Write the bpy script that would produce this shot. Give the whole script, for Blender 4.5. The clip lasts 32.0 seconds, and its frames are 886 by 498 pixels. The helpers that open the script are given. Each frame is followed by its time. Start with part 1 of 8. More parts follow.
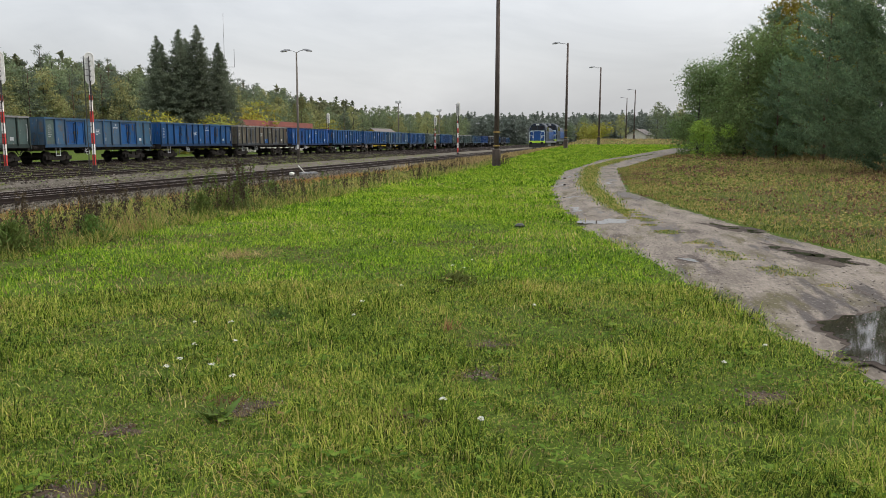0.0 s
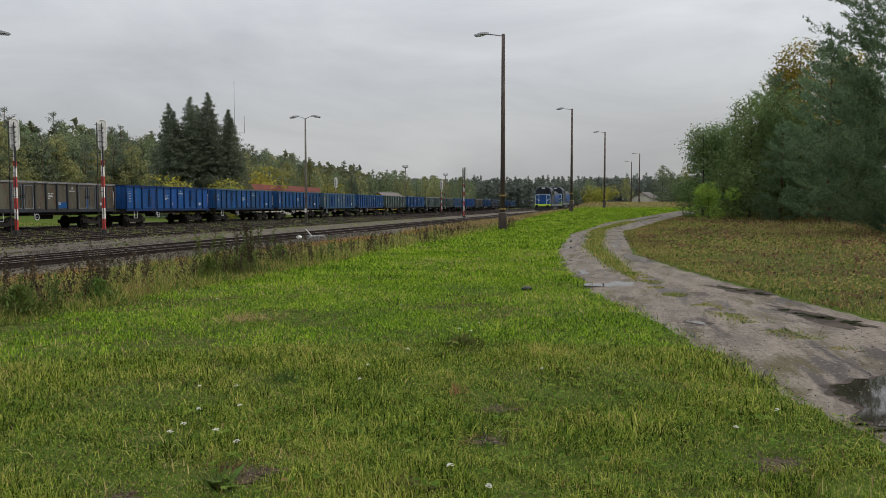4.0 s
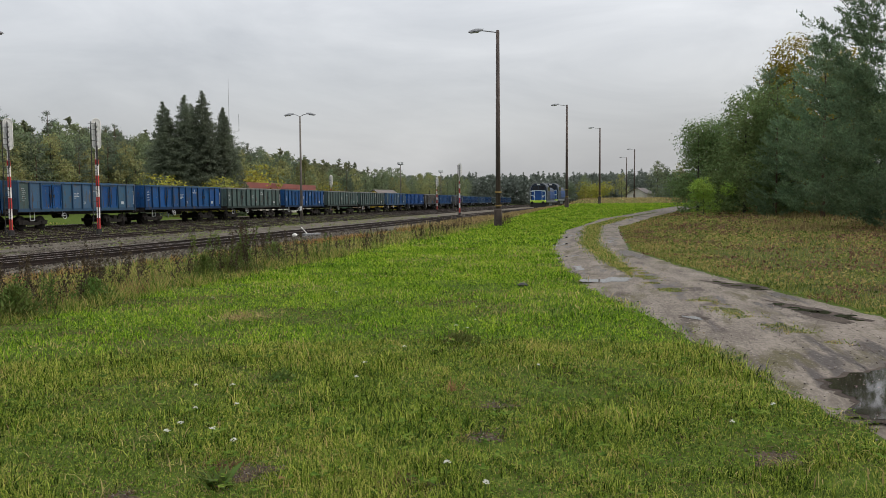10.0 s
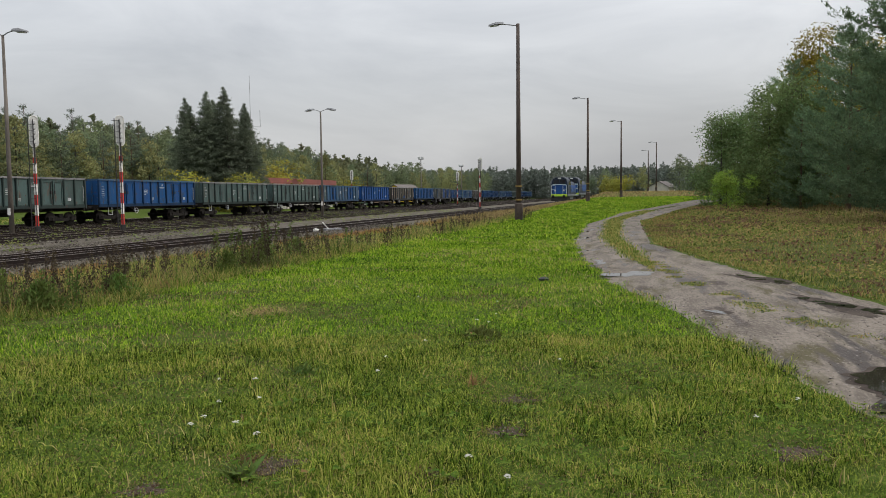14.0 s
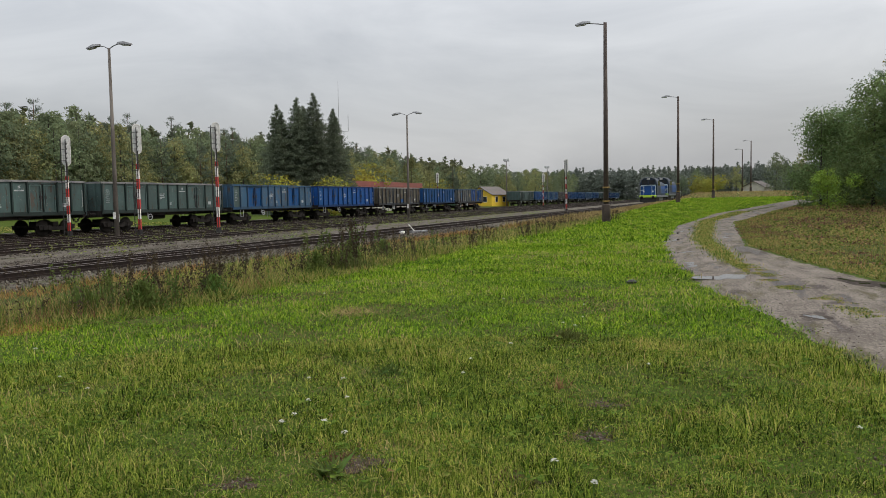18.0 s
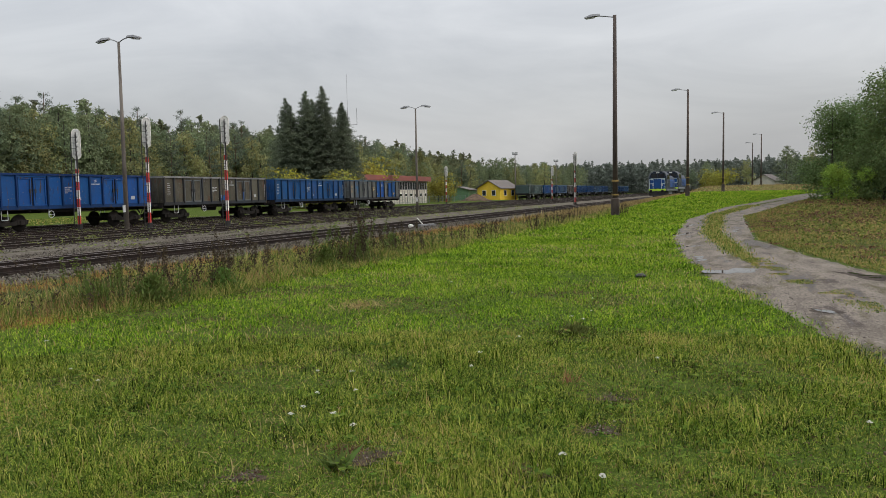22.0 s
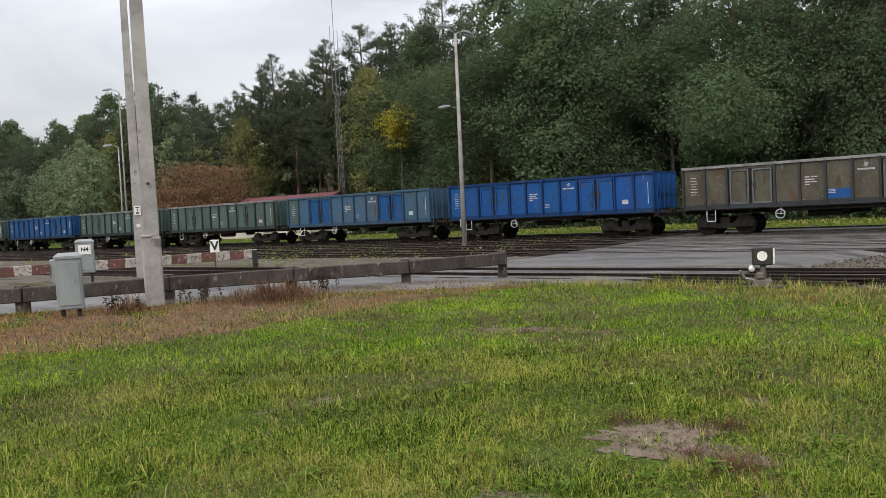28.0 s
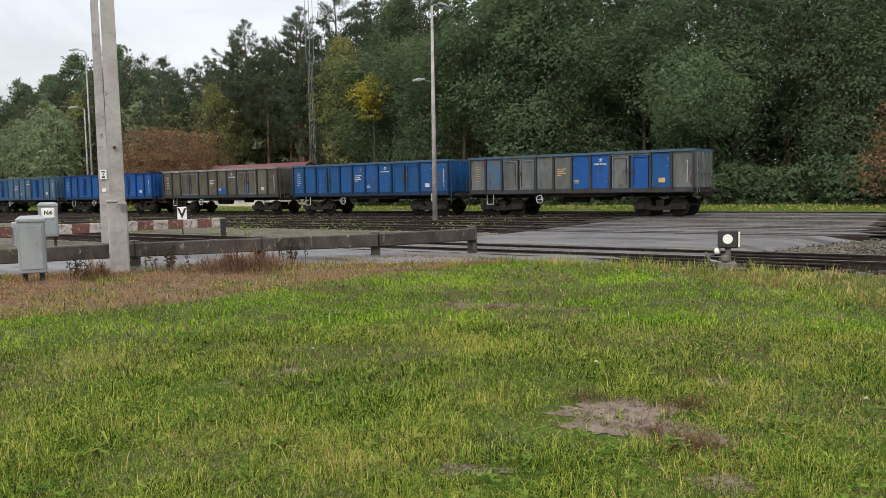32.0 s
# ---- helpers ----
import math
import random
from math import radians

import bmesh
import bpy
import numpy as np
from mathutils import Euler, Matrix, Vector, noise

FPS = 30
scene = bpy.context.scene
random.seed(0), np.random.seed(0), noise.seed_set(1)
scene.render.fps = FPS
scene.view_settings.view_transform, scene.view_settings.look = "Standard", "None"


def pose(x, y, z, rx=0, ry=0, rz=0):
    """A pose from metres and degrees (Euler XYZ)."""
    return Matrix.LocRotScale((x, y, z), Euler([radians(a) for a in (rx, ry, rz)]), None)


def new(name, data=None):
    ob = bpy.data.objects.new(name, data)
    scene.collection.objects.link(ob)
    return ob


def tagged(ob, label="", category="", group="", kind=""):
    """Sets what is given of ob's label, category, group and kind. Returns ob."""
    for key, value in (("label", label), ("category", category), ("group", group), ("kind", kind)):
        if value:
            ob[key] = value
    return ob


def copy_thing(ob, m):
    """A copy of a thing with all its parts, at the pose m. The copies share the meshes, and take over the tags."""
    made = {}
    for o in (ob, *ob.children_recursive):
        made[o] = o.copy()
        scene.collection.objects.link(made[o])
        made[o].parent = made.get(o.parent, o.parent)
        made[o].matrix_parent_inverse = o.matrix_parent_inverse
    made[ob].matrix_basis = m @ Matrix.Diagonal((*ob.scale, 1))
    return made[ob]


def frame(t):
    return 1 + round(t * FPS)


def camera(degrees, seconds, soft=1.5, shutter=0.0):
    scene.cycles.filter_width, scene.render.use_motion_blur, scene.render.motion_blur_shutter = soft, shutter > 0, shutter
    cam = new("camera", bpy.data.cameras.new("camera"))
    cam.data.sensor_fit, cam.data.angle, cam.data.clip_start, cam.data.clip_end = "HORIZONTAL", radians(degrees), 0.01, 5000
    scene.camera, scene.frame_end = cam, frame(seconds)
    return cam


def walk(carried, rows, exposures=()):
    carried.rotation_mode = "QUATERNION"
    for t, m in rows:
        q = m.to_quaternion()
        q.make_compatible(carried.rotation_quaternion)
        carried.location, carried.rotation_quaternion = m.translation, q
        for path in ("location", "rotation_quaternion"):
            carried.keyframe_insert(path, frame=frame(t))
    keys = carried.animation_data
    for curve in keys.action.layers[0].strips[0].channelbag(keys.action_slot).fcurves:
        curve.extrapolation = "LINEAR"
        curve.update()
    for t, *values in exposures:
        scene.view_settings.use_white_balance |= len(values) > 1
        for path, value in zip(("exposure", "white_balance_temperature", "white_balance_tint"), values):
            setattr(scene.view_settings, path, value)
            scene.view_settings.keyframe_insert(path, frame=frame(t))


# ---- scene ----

# The camera turns on the spot, 1.6 m over the grass. Rows: seconds, yaw, pitch, roll.
# The tracks run along y; the camera is at x = 0, y = 0.
cam = camera(58.78, 32.0, soft=0.6)
EYE = 1.6
PATH = [
    (0.0, 11.98, -7.80, 0.13),
    (1.0, 12.38, -7.58, 0.02),
    (1.5, 12.55, -6.92, -0.06),
    (2.0, 12.56, -5.54, -0.02),
    (2.5, 12.59, -4.12, 0.00),
    (3.0, 12.58, -3.61, 0.01),
    (3.5, 12.56, -3.42, -0.01),
    (5.5, 12.05, -2.76, -0.03),
    (6.0, 12.01, -2.75, -0.04),
    (7.0, 12.08, -2.74, -0.14),
    (8.0, 12.13, -2.90, -0.28),
    (9.0, 12.15, -3.12, -0.42),
    (10.0, 12.16, -3.44, -0.40),
    (11.0, 12.12, -3.64, -0.40),
    (12.0, 12.24, -3.81, -0.47),
    (13.0, 12.62, -3.82, -0.50),
    (13.5, 13.00, -3.85, -0.57),
    (14.0, 13.67, -3.83, -0.69),
    (14.5, 14.66, -3.71, -0.71),
    (16.5, 18.04, -3.65, -1.01),
    (17.0, 18.82, -3.58, -1.03),
    (18.0, 19.89, -3.58, -1.07),
    (19.0, 20.41, -3.65, -1.12),
    (20.0, 20.49, -3.76, -1.11),
    (21.0, 20.54, -3.94, -1.09),
    (22.0, 20.52, -4.04, -1.04),
    (23.0, 20.60, -4.06, -1.08),
    (24.0, 20.76, -4.05, -1.08),
    (24.5, 21.05, -4.09, -1.12),
    (25.0, 27.87, -3.96, -1.65),
    (25.5, 49.18, -3.32, -2.95),
    (26.0, 67.76, -2.33, -3.87),
    (26.5, 87.89, -1.76, -4.48),
    (26.9, 103.40, -1.75, -4.4),
    (27.3, 116.90, -1.95, -4.0),
    (27.8, 125.50, -2.4, -3.2),
    (28.2, 128.20, -2.75, -2.65),
    (28.5, 128.27, -2.89, -2.36),
    (29.0, 127.05, -3.21, -1.55),
    (29.5, 125.80, -3.61, -1.23),
    (30.0, 125.37, -3.90, -1.17),
    (31.0, 125.13, -4.27, -1.22),
    (32.0, 125.18, -4.55, -1.17),
]


def aim(yaw, pitch, roll):
    return pose(0, 0, EYE, 0, 0, yaw) @ pose(0, 0, 0, 90 + pitch) @ pose(0, 0, 0, 0, 0, roll)


EXPOSURES = [(0.0, 0.05), (1.0, 0.0), (2.0, -0.3), (3.0, -0.45), (6.0, -0.32), (9.0, -0.25), (19.0, -0.3), (24.5, -0.28), (26.0, -0.22), (28.5, -0.02), (32.0, 0.14)]
walk(cam, [(t, aim(a, b, c)) for t, a, b, c in PATH], EXPOSURES)

# ---- world and light ----
world = bpy.data.worlds.new("overcast_sky")
scene.world = world
world.use_nodes = True
wn, wl = world.node_tree.nodes, world.node_tree.links
wn.clear()
SUN_EL, SUN_ROT = 38.0, 104.0
sky = wn.new("ShaderNodeTexSky")
sky.sky_type, sky.sun_disc = "NISHITA", False
sky.sun_elevation, sky.sun_rotation = radians(SUN_EL), radians(180.0 - SUN_ROT)
sky.air_density, sky.dust_density = 1.0, 6.0
w_co = wn.new("ShaderNodeTexCoord")
w_map = wn.new("ShaderNodeMapping")
w_map.inputs["Scale"].default_value = (1.0, 1.0, 3.2)
w_n1 = wn.new("ShaderNodeTexNoise")
w_n1.inputs["Scale"].default_value, w_n1.inputs["Detail"].default_value, w_n1.inputs["Roughness"].default_value = 2.6, 8.0, 0.55
w_n1.inputs["Distortion"].default_value = 0.6
w_ramp = wn.new("ShaderNodeValToRGB")
w_ramp.color_ramp.elements[0].position, w_ramp.color_ramp.elements[0].color = 0.34, (0.66, 0.675, 0.70, 1)
w_ramp.color_ramp.elements[1].position, w_ramp.color_ramp.elements[1].color = 0.68, (0.93, 0.94, 0.955, 1)
w_sep = wn.new("ShaderNodeSeparateXYZ")
w_up = wn.new("ShaderNodeMapRange")
w_up.inputs["From Min"].default_value, w_up.inputs["From Max"].default_value = 0.0, 1.0
w_up.interpolation_type = "SMOOTHSTEP"
w_up.inputs["To Min"].default_value, w_up.inputs["To Max"].default_value = 0.69, 2.55
w_mul = wn.new("ShaderNodeVectorMath")
w_mul.operation = "SCALE"
w_bg = wn.new("ShaderNodeBackground")
w_bg.inputs["Strength"].default_value = 1.0
w_bg2 = wn.new("ShaderNodeBackground")
w_bg2.inputs["Strength"].default_value = 0.05
w_add = wn.new("ShaderNodeAddShader")
w_out = wn.new("ShaderNodeOutputWorld")
wl.new(w_co.outputs["Generated"], w_map.inputs["Vector"])
wl.new(w_map.outputs["Vector"], w_n1.inputs["Vector"])
wl.new(w_n1.outputs["Fac"], w_ramp.inputs["Fac"])
wl.new(w_co.outputs["Generated"], w_sep.inputs["Vector"])
wl.new(w_sep.outputs["Z"], w_up.inputs["Value"])
wl.new(w_ramp.outputs["Color"], w_mul.inputs[0])
wl.new(w_up.outputs["Result"], w_mul.inputs["Scale"])
wl.new(w_mul.outputs["Vector"], w_bg.inputs["Color"])
wl.new(sky.outputs["Color"], w_bg2.inputs["Color"])
wl.new(w_bg.outputs["Background"], w_add.inputs[0])
wl.new(w_bg2.outputs["Background"], w_add.inputs[1])
wl.new(w_add.outputs["Shader"], w_out.inputs["Surface"])

sun = new("sun", bpy.data.lights.new("sun", "SUN"))
sun.data.energy, sun.data.angle, sun.data.color = 1.1, radians(30), (1.0, 0.975, 0.94)
sun.matrix_basis = pose(0, 0, 60, 90 - SUN_EL, 0, SUN_ROT)
scene.view_settings.exposure = 0.0

# ---- materials ----
MATS = {}


def mat(name, c1, c2=None, scale=3.0, rough=0.8, metal=0.0, bump=0.0, bump_scale=None, fine=0.25, spots=None, spot_at=0.62,
        spot_scale=None, island=0.0, each=0.0, stretch=(1, 1, 1), trans=0.0, coat=0.0, spec=0.5, detail=6.0):
    """Two colours mixed by coarse and fine noise in metres, with optional spots (wear, dirt), relief, and changes from piece to piece."""
    if name in MATS:
        return MATS[name]
    m = bpy.data.materials.new(name)
    m.use_nodes = True
    n, l = m.node_tree.nodes, m.node_tree.links
    b = n["Principled BSDF"]
    b.inputs["Roughness"].default_value, b.inputs["Metallic"].default_value = rough, metal
    b.inputs["Specular IOR Level"].default_value = spec
    b.inputs["Coat Weight"].default_value = coat
    c2 = c2 or tuple(v * 0.75 for v in c1)
    co = n.new("ShaderNodeTexCoord")
    mp = n.new("ShaderNodeMapping")
    mp.inputs["Scale"].default_value = stretch
    l.new(co.outputs["Object"], mp.inputs["Vector"])
    shift = n.new("ShaderNodeObjectInfo")
    addv = n.new("ShaderNodeVectorMath")
    addv.operation = "MULTIPLY_ADD"
    addv.inputs[1].default_value = (37.0, 17.0, 29.0)
    l.new(shift.outputs["Random"], addv.inputs[0])
    l.new(mp.outputs["Vector"], addv.inputs[2])
    big, small = n.new("ShaderNodeTexNoise"), n.new("ShaderNodeTexNoise")
    for t, s in ((big, scale), (small, scale * 9)):
        t.inputs["Scale"].default_value, t.inputs["Detail"].default_value, t.inputs["Roughness"].default_value = s, detail, 0.6
        l.new(addv.outputs["Vector"], t.inputs["Vector"])
    mixf = n.new("ShaderNodeMix")
    mixf.inputs["Factor"].default_value = fine
    l.new(big.outputs["Fac"], mixf.inputs["A"])
    l.new(small.outputs["Fac"], mixf.inputs["B"])
    ramp = n.new("ShaderNodeMapRange")
    ramp.inputs["From Min"].default_value, ramp.inputs["From Max"].default_value = 0.41, 0.59
    l.new(mixf.outputs["Result"], ramp.inputs["Value"])
    mix = n.new("ShaderNodeMix")
    mix.data_type = "RGBA"
    mix.inputs["A"].default_value, mix.inputs["B"].default_value = (*c1, 1), (*c2, 1)
    l.new(ramp.outputs["Result"], mix.inputs["Factor"])
    colour = mix.outputs["Result"]
    if spots:
        sp = n.new("ShaderNodeTexNoise")
        sp.inputs["Scale"].default_value, sp.inputs["Detail"].default_value = spot_scale or scale * 2.3, 8.0
        sp.inputs["Roughness"].default_value = 0.65
        l.new(addv.outputs["Vector"], sp.inputs["Vector"])
        th = n.new("ShaderNodeMapRange")
        th.inputs["From Min"].default_value, th.inputs["From Max"].default_value = spot_at, spot_at + 0.07
        l.new(sp.outputs["Fac"], th.inputs["Value"])
        m2 = n.new("ShaderNodeMix")
        m2.data_type = "RGBA"
        m2.inputs["B"].default_value = (*spots, 1)
        l.new(colour, m2.inputs["A"])
        l.new(th.outputs["Result"], m2.inputs["Factor"])
        colour = m2.outputs["Result"]
    for amount, node, socket in ((island, "ShaderNodeNewGeometry", "Random Per Island"), (each, "ShaderNodeObjectInfo", "Random")):
        if amount:
            r = n.new(node)
            hsv = n.new("ShaderNodeHueSaturation")
            for key, k in (("Value", amount), ("Hue", amount * 0.05)):
                mr = n.new("ShaderNodeMapRange")
                mid = 1.0 if key == "Value" else 0.5
                mr.inputs["To Min"].default_value, mr.inputs["To Max"].default_value = mid - k, mid + k
                l.new(r.outputs[socket], mr.inputs["Value"])
                l.new(mr.outputs["Result"], hsv.inputs[key])
            l.new(colour, hsv.inputs["Color"])
            colour = hsv.outputs["Color"]
    l.new(colour, b.inputs["Base Color"])
    if trans:
        tr = n.new("ShaderNodeBsdfTranslucent")
        ms = n.new("ShaderNodeMixShader")
        ms.inputs["Fac"].default_value = trans
        l.new(colour, tr.inputs["Color"])
        l.new(b.outputs["BSDF"], ms.inputs[1])
        l.new(tr.outputs["BSDF"], ms.inputs[2])
        l.new(ms.outputs["Shader"], n["Material Output"].inputs["Surface"])
    if bump:
        bt = n.new("ShaderNodeTexNoise")
        bt.inputs["Scale"].default_value, bt.inputs["Detail"].default_value = bump_scale or scale * 6, 6.0
        l.new(addv.outputs["Vector"], bt.inputs["Vector"])
        bp = n.new("ShaderNodeBump")
        bp.inputs["Strength"].default_value, bp.inputs["Distance"].default_value = min(1.0, bump * 4), bump
        l.new(bt.outputs["Fac"], bp.inputs["Height"])
        l.new(bp.outputs["Normal"], b.inputs["Normal"])
    MATS[name] = m
    return m


EARTH = mat("soil_and_turf", (0.038, 0.058, 0.010), (0.072, 0.102, 0.020), 6.0, 0.95, spec=0.02, fine=0.55, bump=0.05, bump_scale=26, spots=(0.060, 0.060, 0.022), spot_at=0.64, spot_scale=2.6)
DRY_EARTH = mat("dry_turf", (0.078, 0.086, 0.028), (0.044, 0.060, 0.015), 3.0, 0.95, spec=0.02, fine=0.5, bump=0.05, bump_scale=20, spots=(0.060, 0.044, 0.026), spot_at=0.58, spot_scale=0.5)
BARE = mat("bare_damp_soil", (0.190, 0.146, 0.116), (0.092, 0.068, 0.052), 14, 0.95, fine=0.5, bump=0.02, bump_scale=30, spec=0.15, spots=(0.045, 0.055, 0.018), spot_at=0.58, spot_scale=5)
DIRT = mat("sandy_dirt", (0.190, 0.163, 0.136), (0.104, 0.088, 0.072), 1.9, 0.85, spec=0.12, fine=0.5, stretch=(1.6, 0.45, 1), bump=0.05, bump_scale=18, spots=(0.060, 0.049, 0.042), spot_at=0.555, spot_scale=1.1)
WATER = mat("puddle_water", (0.028, 0.022, 0.016), (0.02, 0.016, 0.012), 2.0, 0.04, spec=0.5)
GRAVEL = mat("track_ballast", (0.134, 0.119, 0.099), (0.066, 0.058, 0.046), 2.2, 0.95, fine=0.6, spec=0.03, bump=0.05, bump_scale=22, spots=(0.07, 0.075, 0.03), spot_at=0.63, spot_scale=0.5)
PEBBLE = mat("lane_pebble", (0.20, 0.175, 0.155), (0.12, 0.10, 0.088), 6, 0.9, island=0.4, spec=0.1)
REDDISH = mat("reddish_litter", (0.165, 0.108, 0.070), (0.075, 0.052, 0.034), 7.0, 0.95, spec=0.03, fine=0.5, bump=0.05, bump_scale=22, spots=(0.040, 0.052, 0.014), spot_at=0.60, spot_scale=1.4)
STONE = mat("ballast_stone", (0.150, 0.132, 0.112), (0.056, 0.048, 0.039), 6, 0.9, island=0.6, spec=0.1)
ASPHALT = mat("wet_asphalt", (0.130, 0.122, 0.122), (0.085, 0.079, 0.079), 1.1, 0.46, spec=0.3, fine=0.4, stretch=(1, 0.3, 1), bump=0.006, bump_scale=60, spots=(0.032, 0.029, 0.029), spot_at=0.53, spot_scale=0.9)
PLATE = mat("crossing_concrete", (0.105, 0.10, 0.098), (0.055, 0.052, 0.052), 1.4, 0.6, spec=0.2, bump=0.01, bump_scale=30, each=0.2)
RAIL = mat("rusty_rail", (0.026, 0.018, 0.015), (0.014, 0.010, 0.009), 5, 0.75, metal=0.1, spec=0.2)
RAIL_TOP = mat("worn_rail_head", (0.26, 0.22, 0.20), (0.15, 0.12, 0.105), 5, 0.4, metal=0.6)
SLEEPER = mat("dark_sleeper", (0.040, 0.031, 0.025), (0.024, 0.019, 0.016), 4, 0.9, spec=0.1, bump=0.01, each=0.3)
CONCRETE = mat("grey_concrete", (0.33, 0.31, 0.30), (0.22, 0.21, 0.20), 1.6, 0.85, bump=0.008, bump_scale=40, spots=(0.12, 0.11, 0.10), spot_at=0.62, spot_scale=2.5)
OLD_CONCRETE = mat("stained_concrete", (0.060, 0.048, 0.040), (0.026, 0.020, 0.017), 3.0, 0.9, fine=0.4, bump=0.012, bump_scale=40, spots=(0.17, 0.15, 0.13), spot_at=0.60, spot_scale=9, stretch=(1, 1, 0.5))
MAST_CONCRETE = mat("brownish_mast_concrete", (0.150, 0.132, 0.115), (0.095, 0.082, 0.070), 2.2, 0.9, bump=0.006, bump_scale=40, stretch=(1, 1, 0.3))
POLE_DARK = mat("tarred_pole", (0.075, 0.055, 0.045), (0.038, 0.028, 0.024), 3, 0.85, bump=0.01, bump_scale=30, stretch=(1, 1, 0.25))
POLE_GREY = mat("weathered_wood_pole", (0.115, 0.095, 0.075), (0.06, 0.048, 0.04), 4, 0.85, bump=0.012, bump_scale=50, stretch=(1, 1, 0.2), spots=(0.15, 0.135, 0.11), spot_at=0.64)
STEEL = mat("grey_steel", (0.24, 0.245, 0.25), (0.17, 0.17, 0.175), 3, 0.5, metal=0.6)
DARK_STEEL = mat("dark_steel", (0.035, 0.034, 0.034), (0.02, 0.019, 0.019), 3, 0.6, metal=0.3)
BLACK = mat("black_paint", (0.012, 0.012, 0.012), (0.02, 0.02, 0.02), 5, 0.5)
WHITE = mat("white_paint", (0.74, 0.73, 0.70), (0.60, 0.59, 0.56), 4, 0.55, spots=(0.35, 0.32, 0.29), spot_at=0.66)
RED = mat("red_paint", (0.48, 0.030, 0.022), (0.34, 0.024, 0.02), 4, 0.5)
YELLOW = mat("yellow_paint", (0.48, 0.39, 0.17), (0.36, 0.28, 0.12), 5, 0.6, spots=(0.28, 0.13, 0.03), spot_at=0.6)
RUST_YELLOW = mat("rusty_yellow_paint", (0.46, 0.24, 0.04), (0.30, 0.13, 0.03), 9, 0.7, spots=(0.14, 0.05, 0.02), spot_at=0.52, spot_scale=14)
CABINET = mat("pale_grey_cabinet_paint", (0.31, 0.365, 0.375), (0.25, 0.30, 0.31), 2, 0.5, spots=(0.22, 0.25, 0.22), spot_at=0.64, spot_scale=4, stretch=(1, 1, 0.5))
CABINET_GREY = mat("grey_cabinet_paint", (0.23, 0.25, 0.255), (0.175, 0.19, 0.195), 2, 0.55, spots=(0.16, 0.165, 0.15), spot_at=0.63, spot_scale=5, stretch=(1, 1, 0.4))
LAMP_GLASS = mat("lamp_glass", (0.55, 0.56, 0.55), (0.42, 0.43, 0.42), 6, 0.25)
GLASS = mat("dark_window_glass", (0.03, 0.035, 0.04), (0.02, 0.02, 0.025), 1, 0.06)
BARK = mat("pine_bark", (0.115, 0.062, 0.036), (0.055, 0.036, 0.026), 2.5, 0.95, bump=0.02, stretch=(1, 1, 0.3))
BARK_DARK = mat("dark_bark", (0.06, 0.05, 0.04), (0.03, 0.026, 0.022), 2.5, 0.95, bump=0.02, stretch=(1, 1, 0.3))


def leaf(name, c1, c2, scale=0.35, island=0.35, trans=0.25):
    return mat(name, c1, c2, scale, 0.7, fine=0.35, island=island, each=0.16, trans=trans * 1.7, spec=0.12)


PINE = leaf("pine_needles", (0.062, 0.078, 0.050), (0.086, 0.104, 0.060))
PINE_BLUE = leaf("blue_green_needles", (0.098, 0.156, 0.086), (0.180, 0.252, 0.130), 0.8)
SPRUCE = leaf("spruce_needles", (0.116, 0.140, 0.098), (0.150, 0.174, 0.116))
OAK = leaf("green_leaves", (0.070, 0.106, 0.056), (0.100, 0.136, 0.066), 0.35, 0.22)
MIXED = leaf("olive_leaves", (0.130, 0.145, 0.055), (0.185, 0.180, 0.066))
GOLD = leaf("yellow_leaves", (0.31, 0.245, 0.032), (0.180, 0.175, 0.030))
AMBER = leaf("orange_leaves", (0.30, 0.150, 0.034), (0.205, 0.115, 0.032))
RUSSET = leaf("russet_leaves", (0.230, 0.128, 0.072), (0.160, 0.104, 0.062))
# Far trees: haze is put into these three leaf colours as extra paleness.
BIRCH = leaf("hazy_olive_leaves", (0.196, 0.214, 0.098), (0.270, 0.258, 0.102))
ALDER = leaf("hazy_green_leaves", (0.136, 0.174, 0.100), (0.186, 0.216, 0.110))
FAR_NEEDLES = leaf("hazy_dark_needles", (0.110, 0.138, 0.100), (0.140, 0.168, 0.114))
YOUNG = leaf("fresh_green_leaves", (0.105, 0.160, 0.058), (0.160, 0.215, 0.075))
YELLOWISH = leaf("yellow_green_leaves", (0.300, 0.270, 0.045), (0.190, 0.205, 0.045))
LIME = leaf("bright_green_leaves", (0.25, 0.34, 0.055), (0.17, 0.27, 0.045))
GREYGREEN = leaf("grey_green_leaves", (0.145, 0.178, 0.108), (0.108, 0.142, 0.084))
GRASS_DRY = leaf("dry_grass", (0.36, 0.27, 0.13), (0.23, 0.18, 0.075), 0.5, 0.4, 0.3)
DRY_RED = leaf("reddish_dry_grass", (0.29, 0.165, 0.085), (0.20, 0.125, 0.06), 0.5, 0.4, 0.25)
ORANGE_DRY = leaf("orange_dry_grass", (0.36, 0.20, 0.070), (0.24, 0.135, 0.050), 0.6, 0.45, 0.25)
WEED = leaf("green_weeds", (0.070, 0.115, 0.024), (0.105, 0.125, 0.032), 0.8, 0.4, 0.25)
YARD_WEED = leaf("yard_weeds", (0.120, 0.160, 0.040), (0.170, 0.165, 0.055), 0.8, 0.4, 0.25)
WEED_BROWN = leaf("withered_weeds", (0.066, 0.048, 0.028), (0.036, 0.028, 0.018), 0.8, 0.35, 0.1)


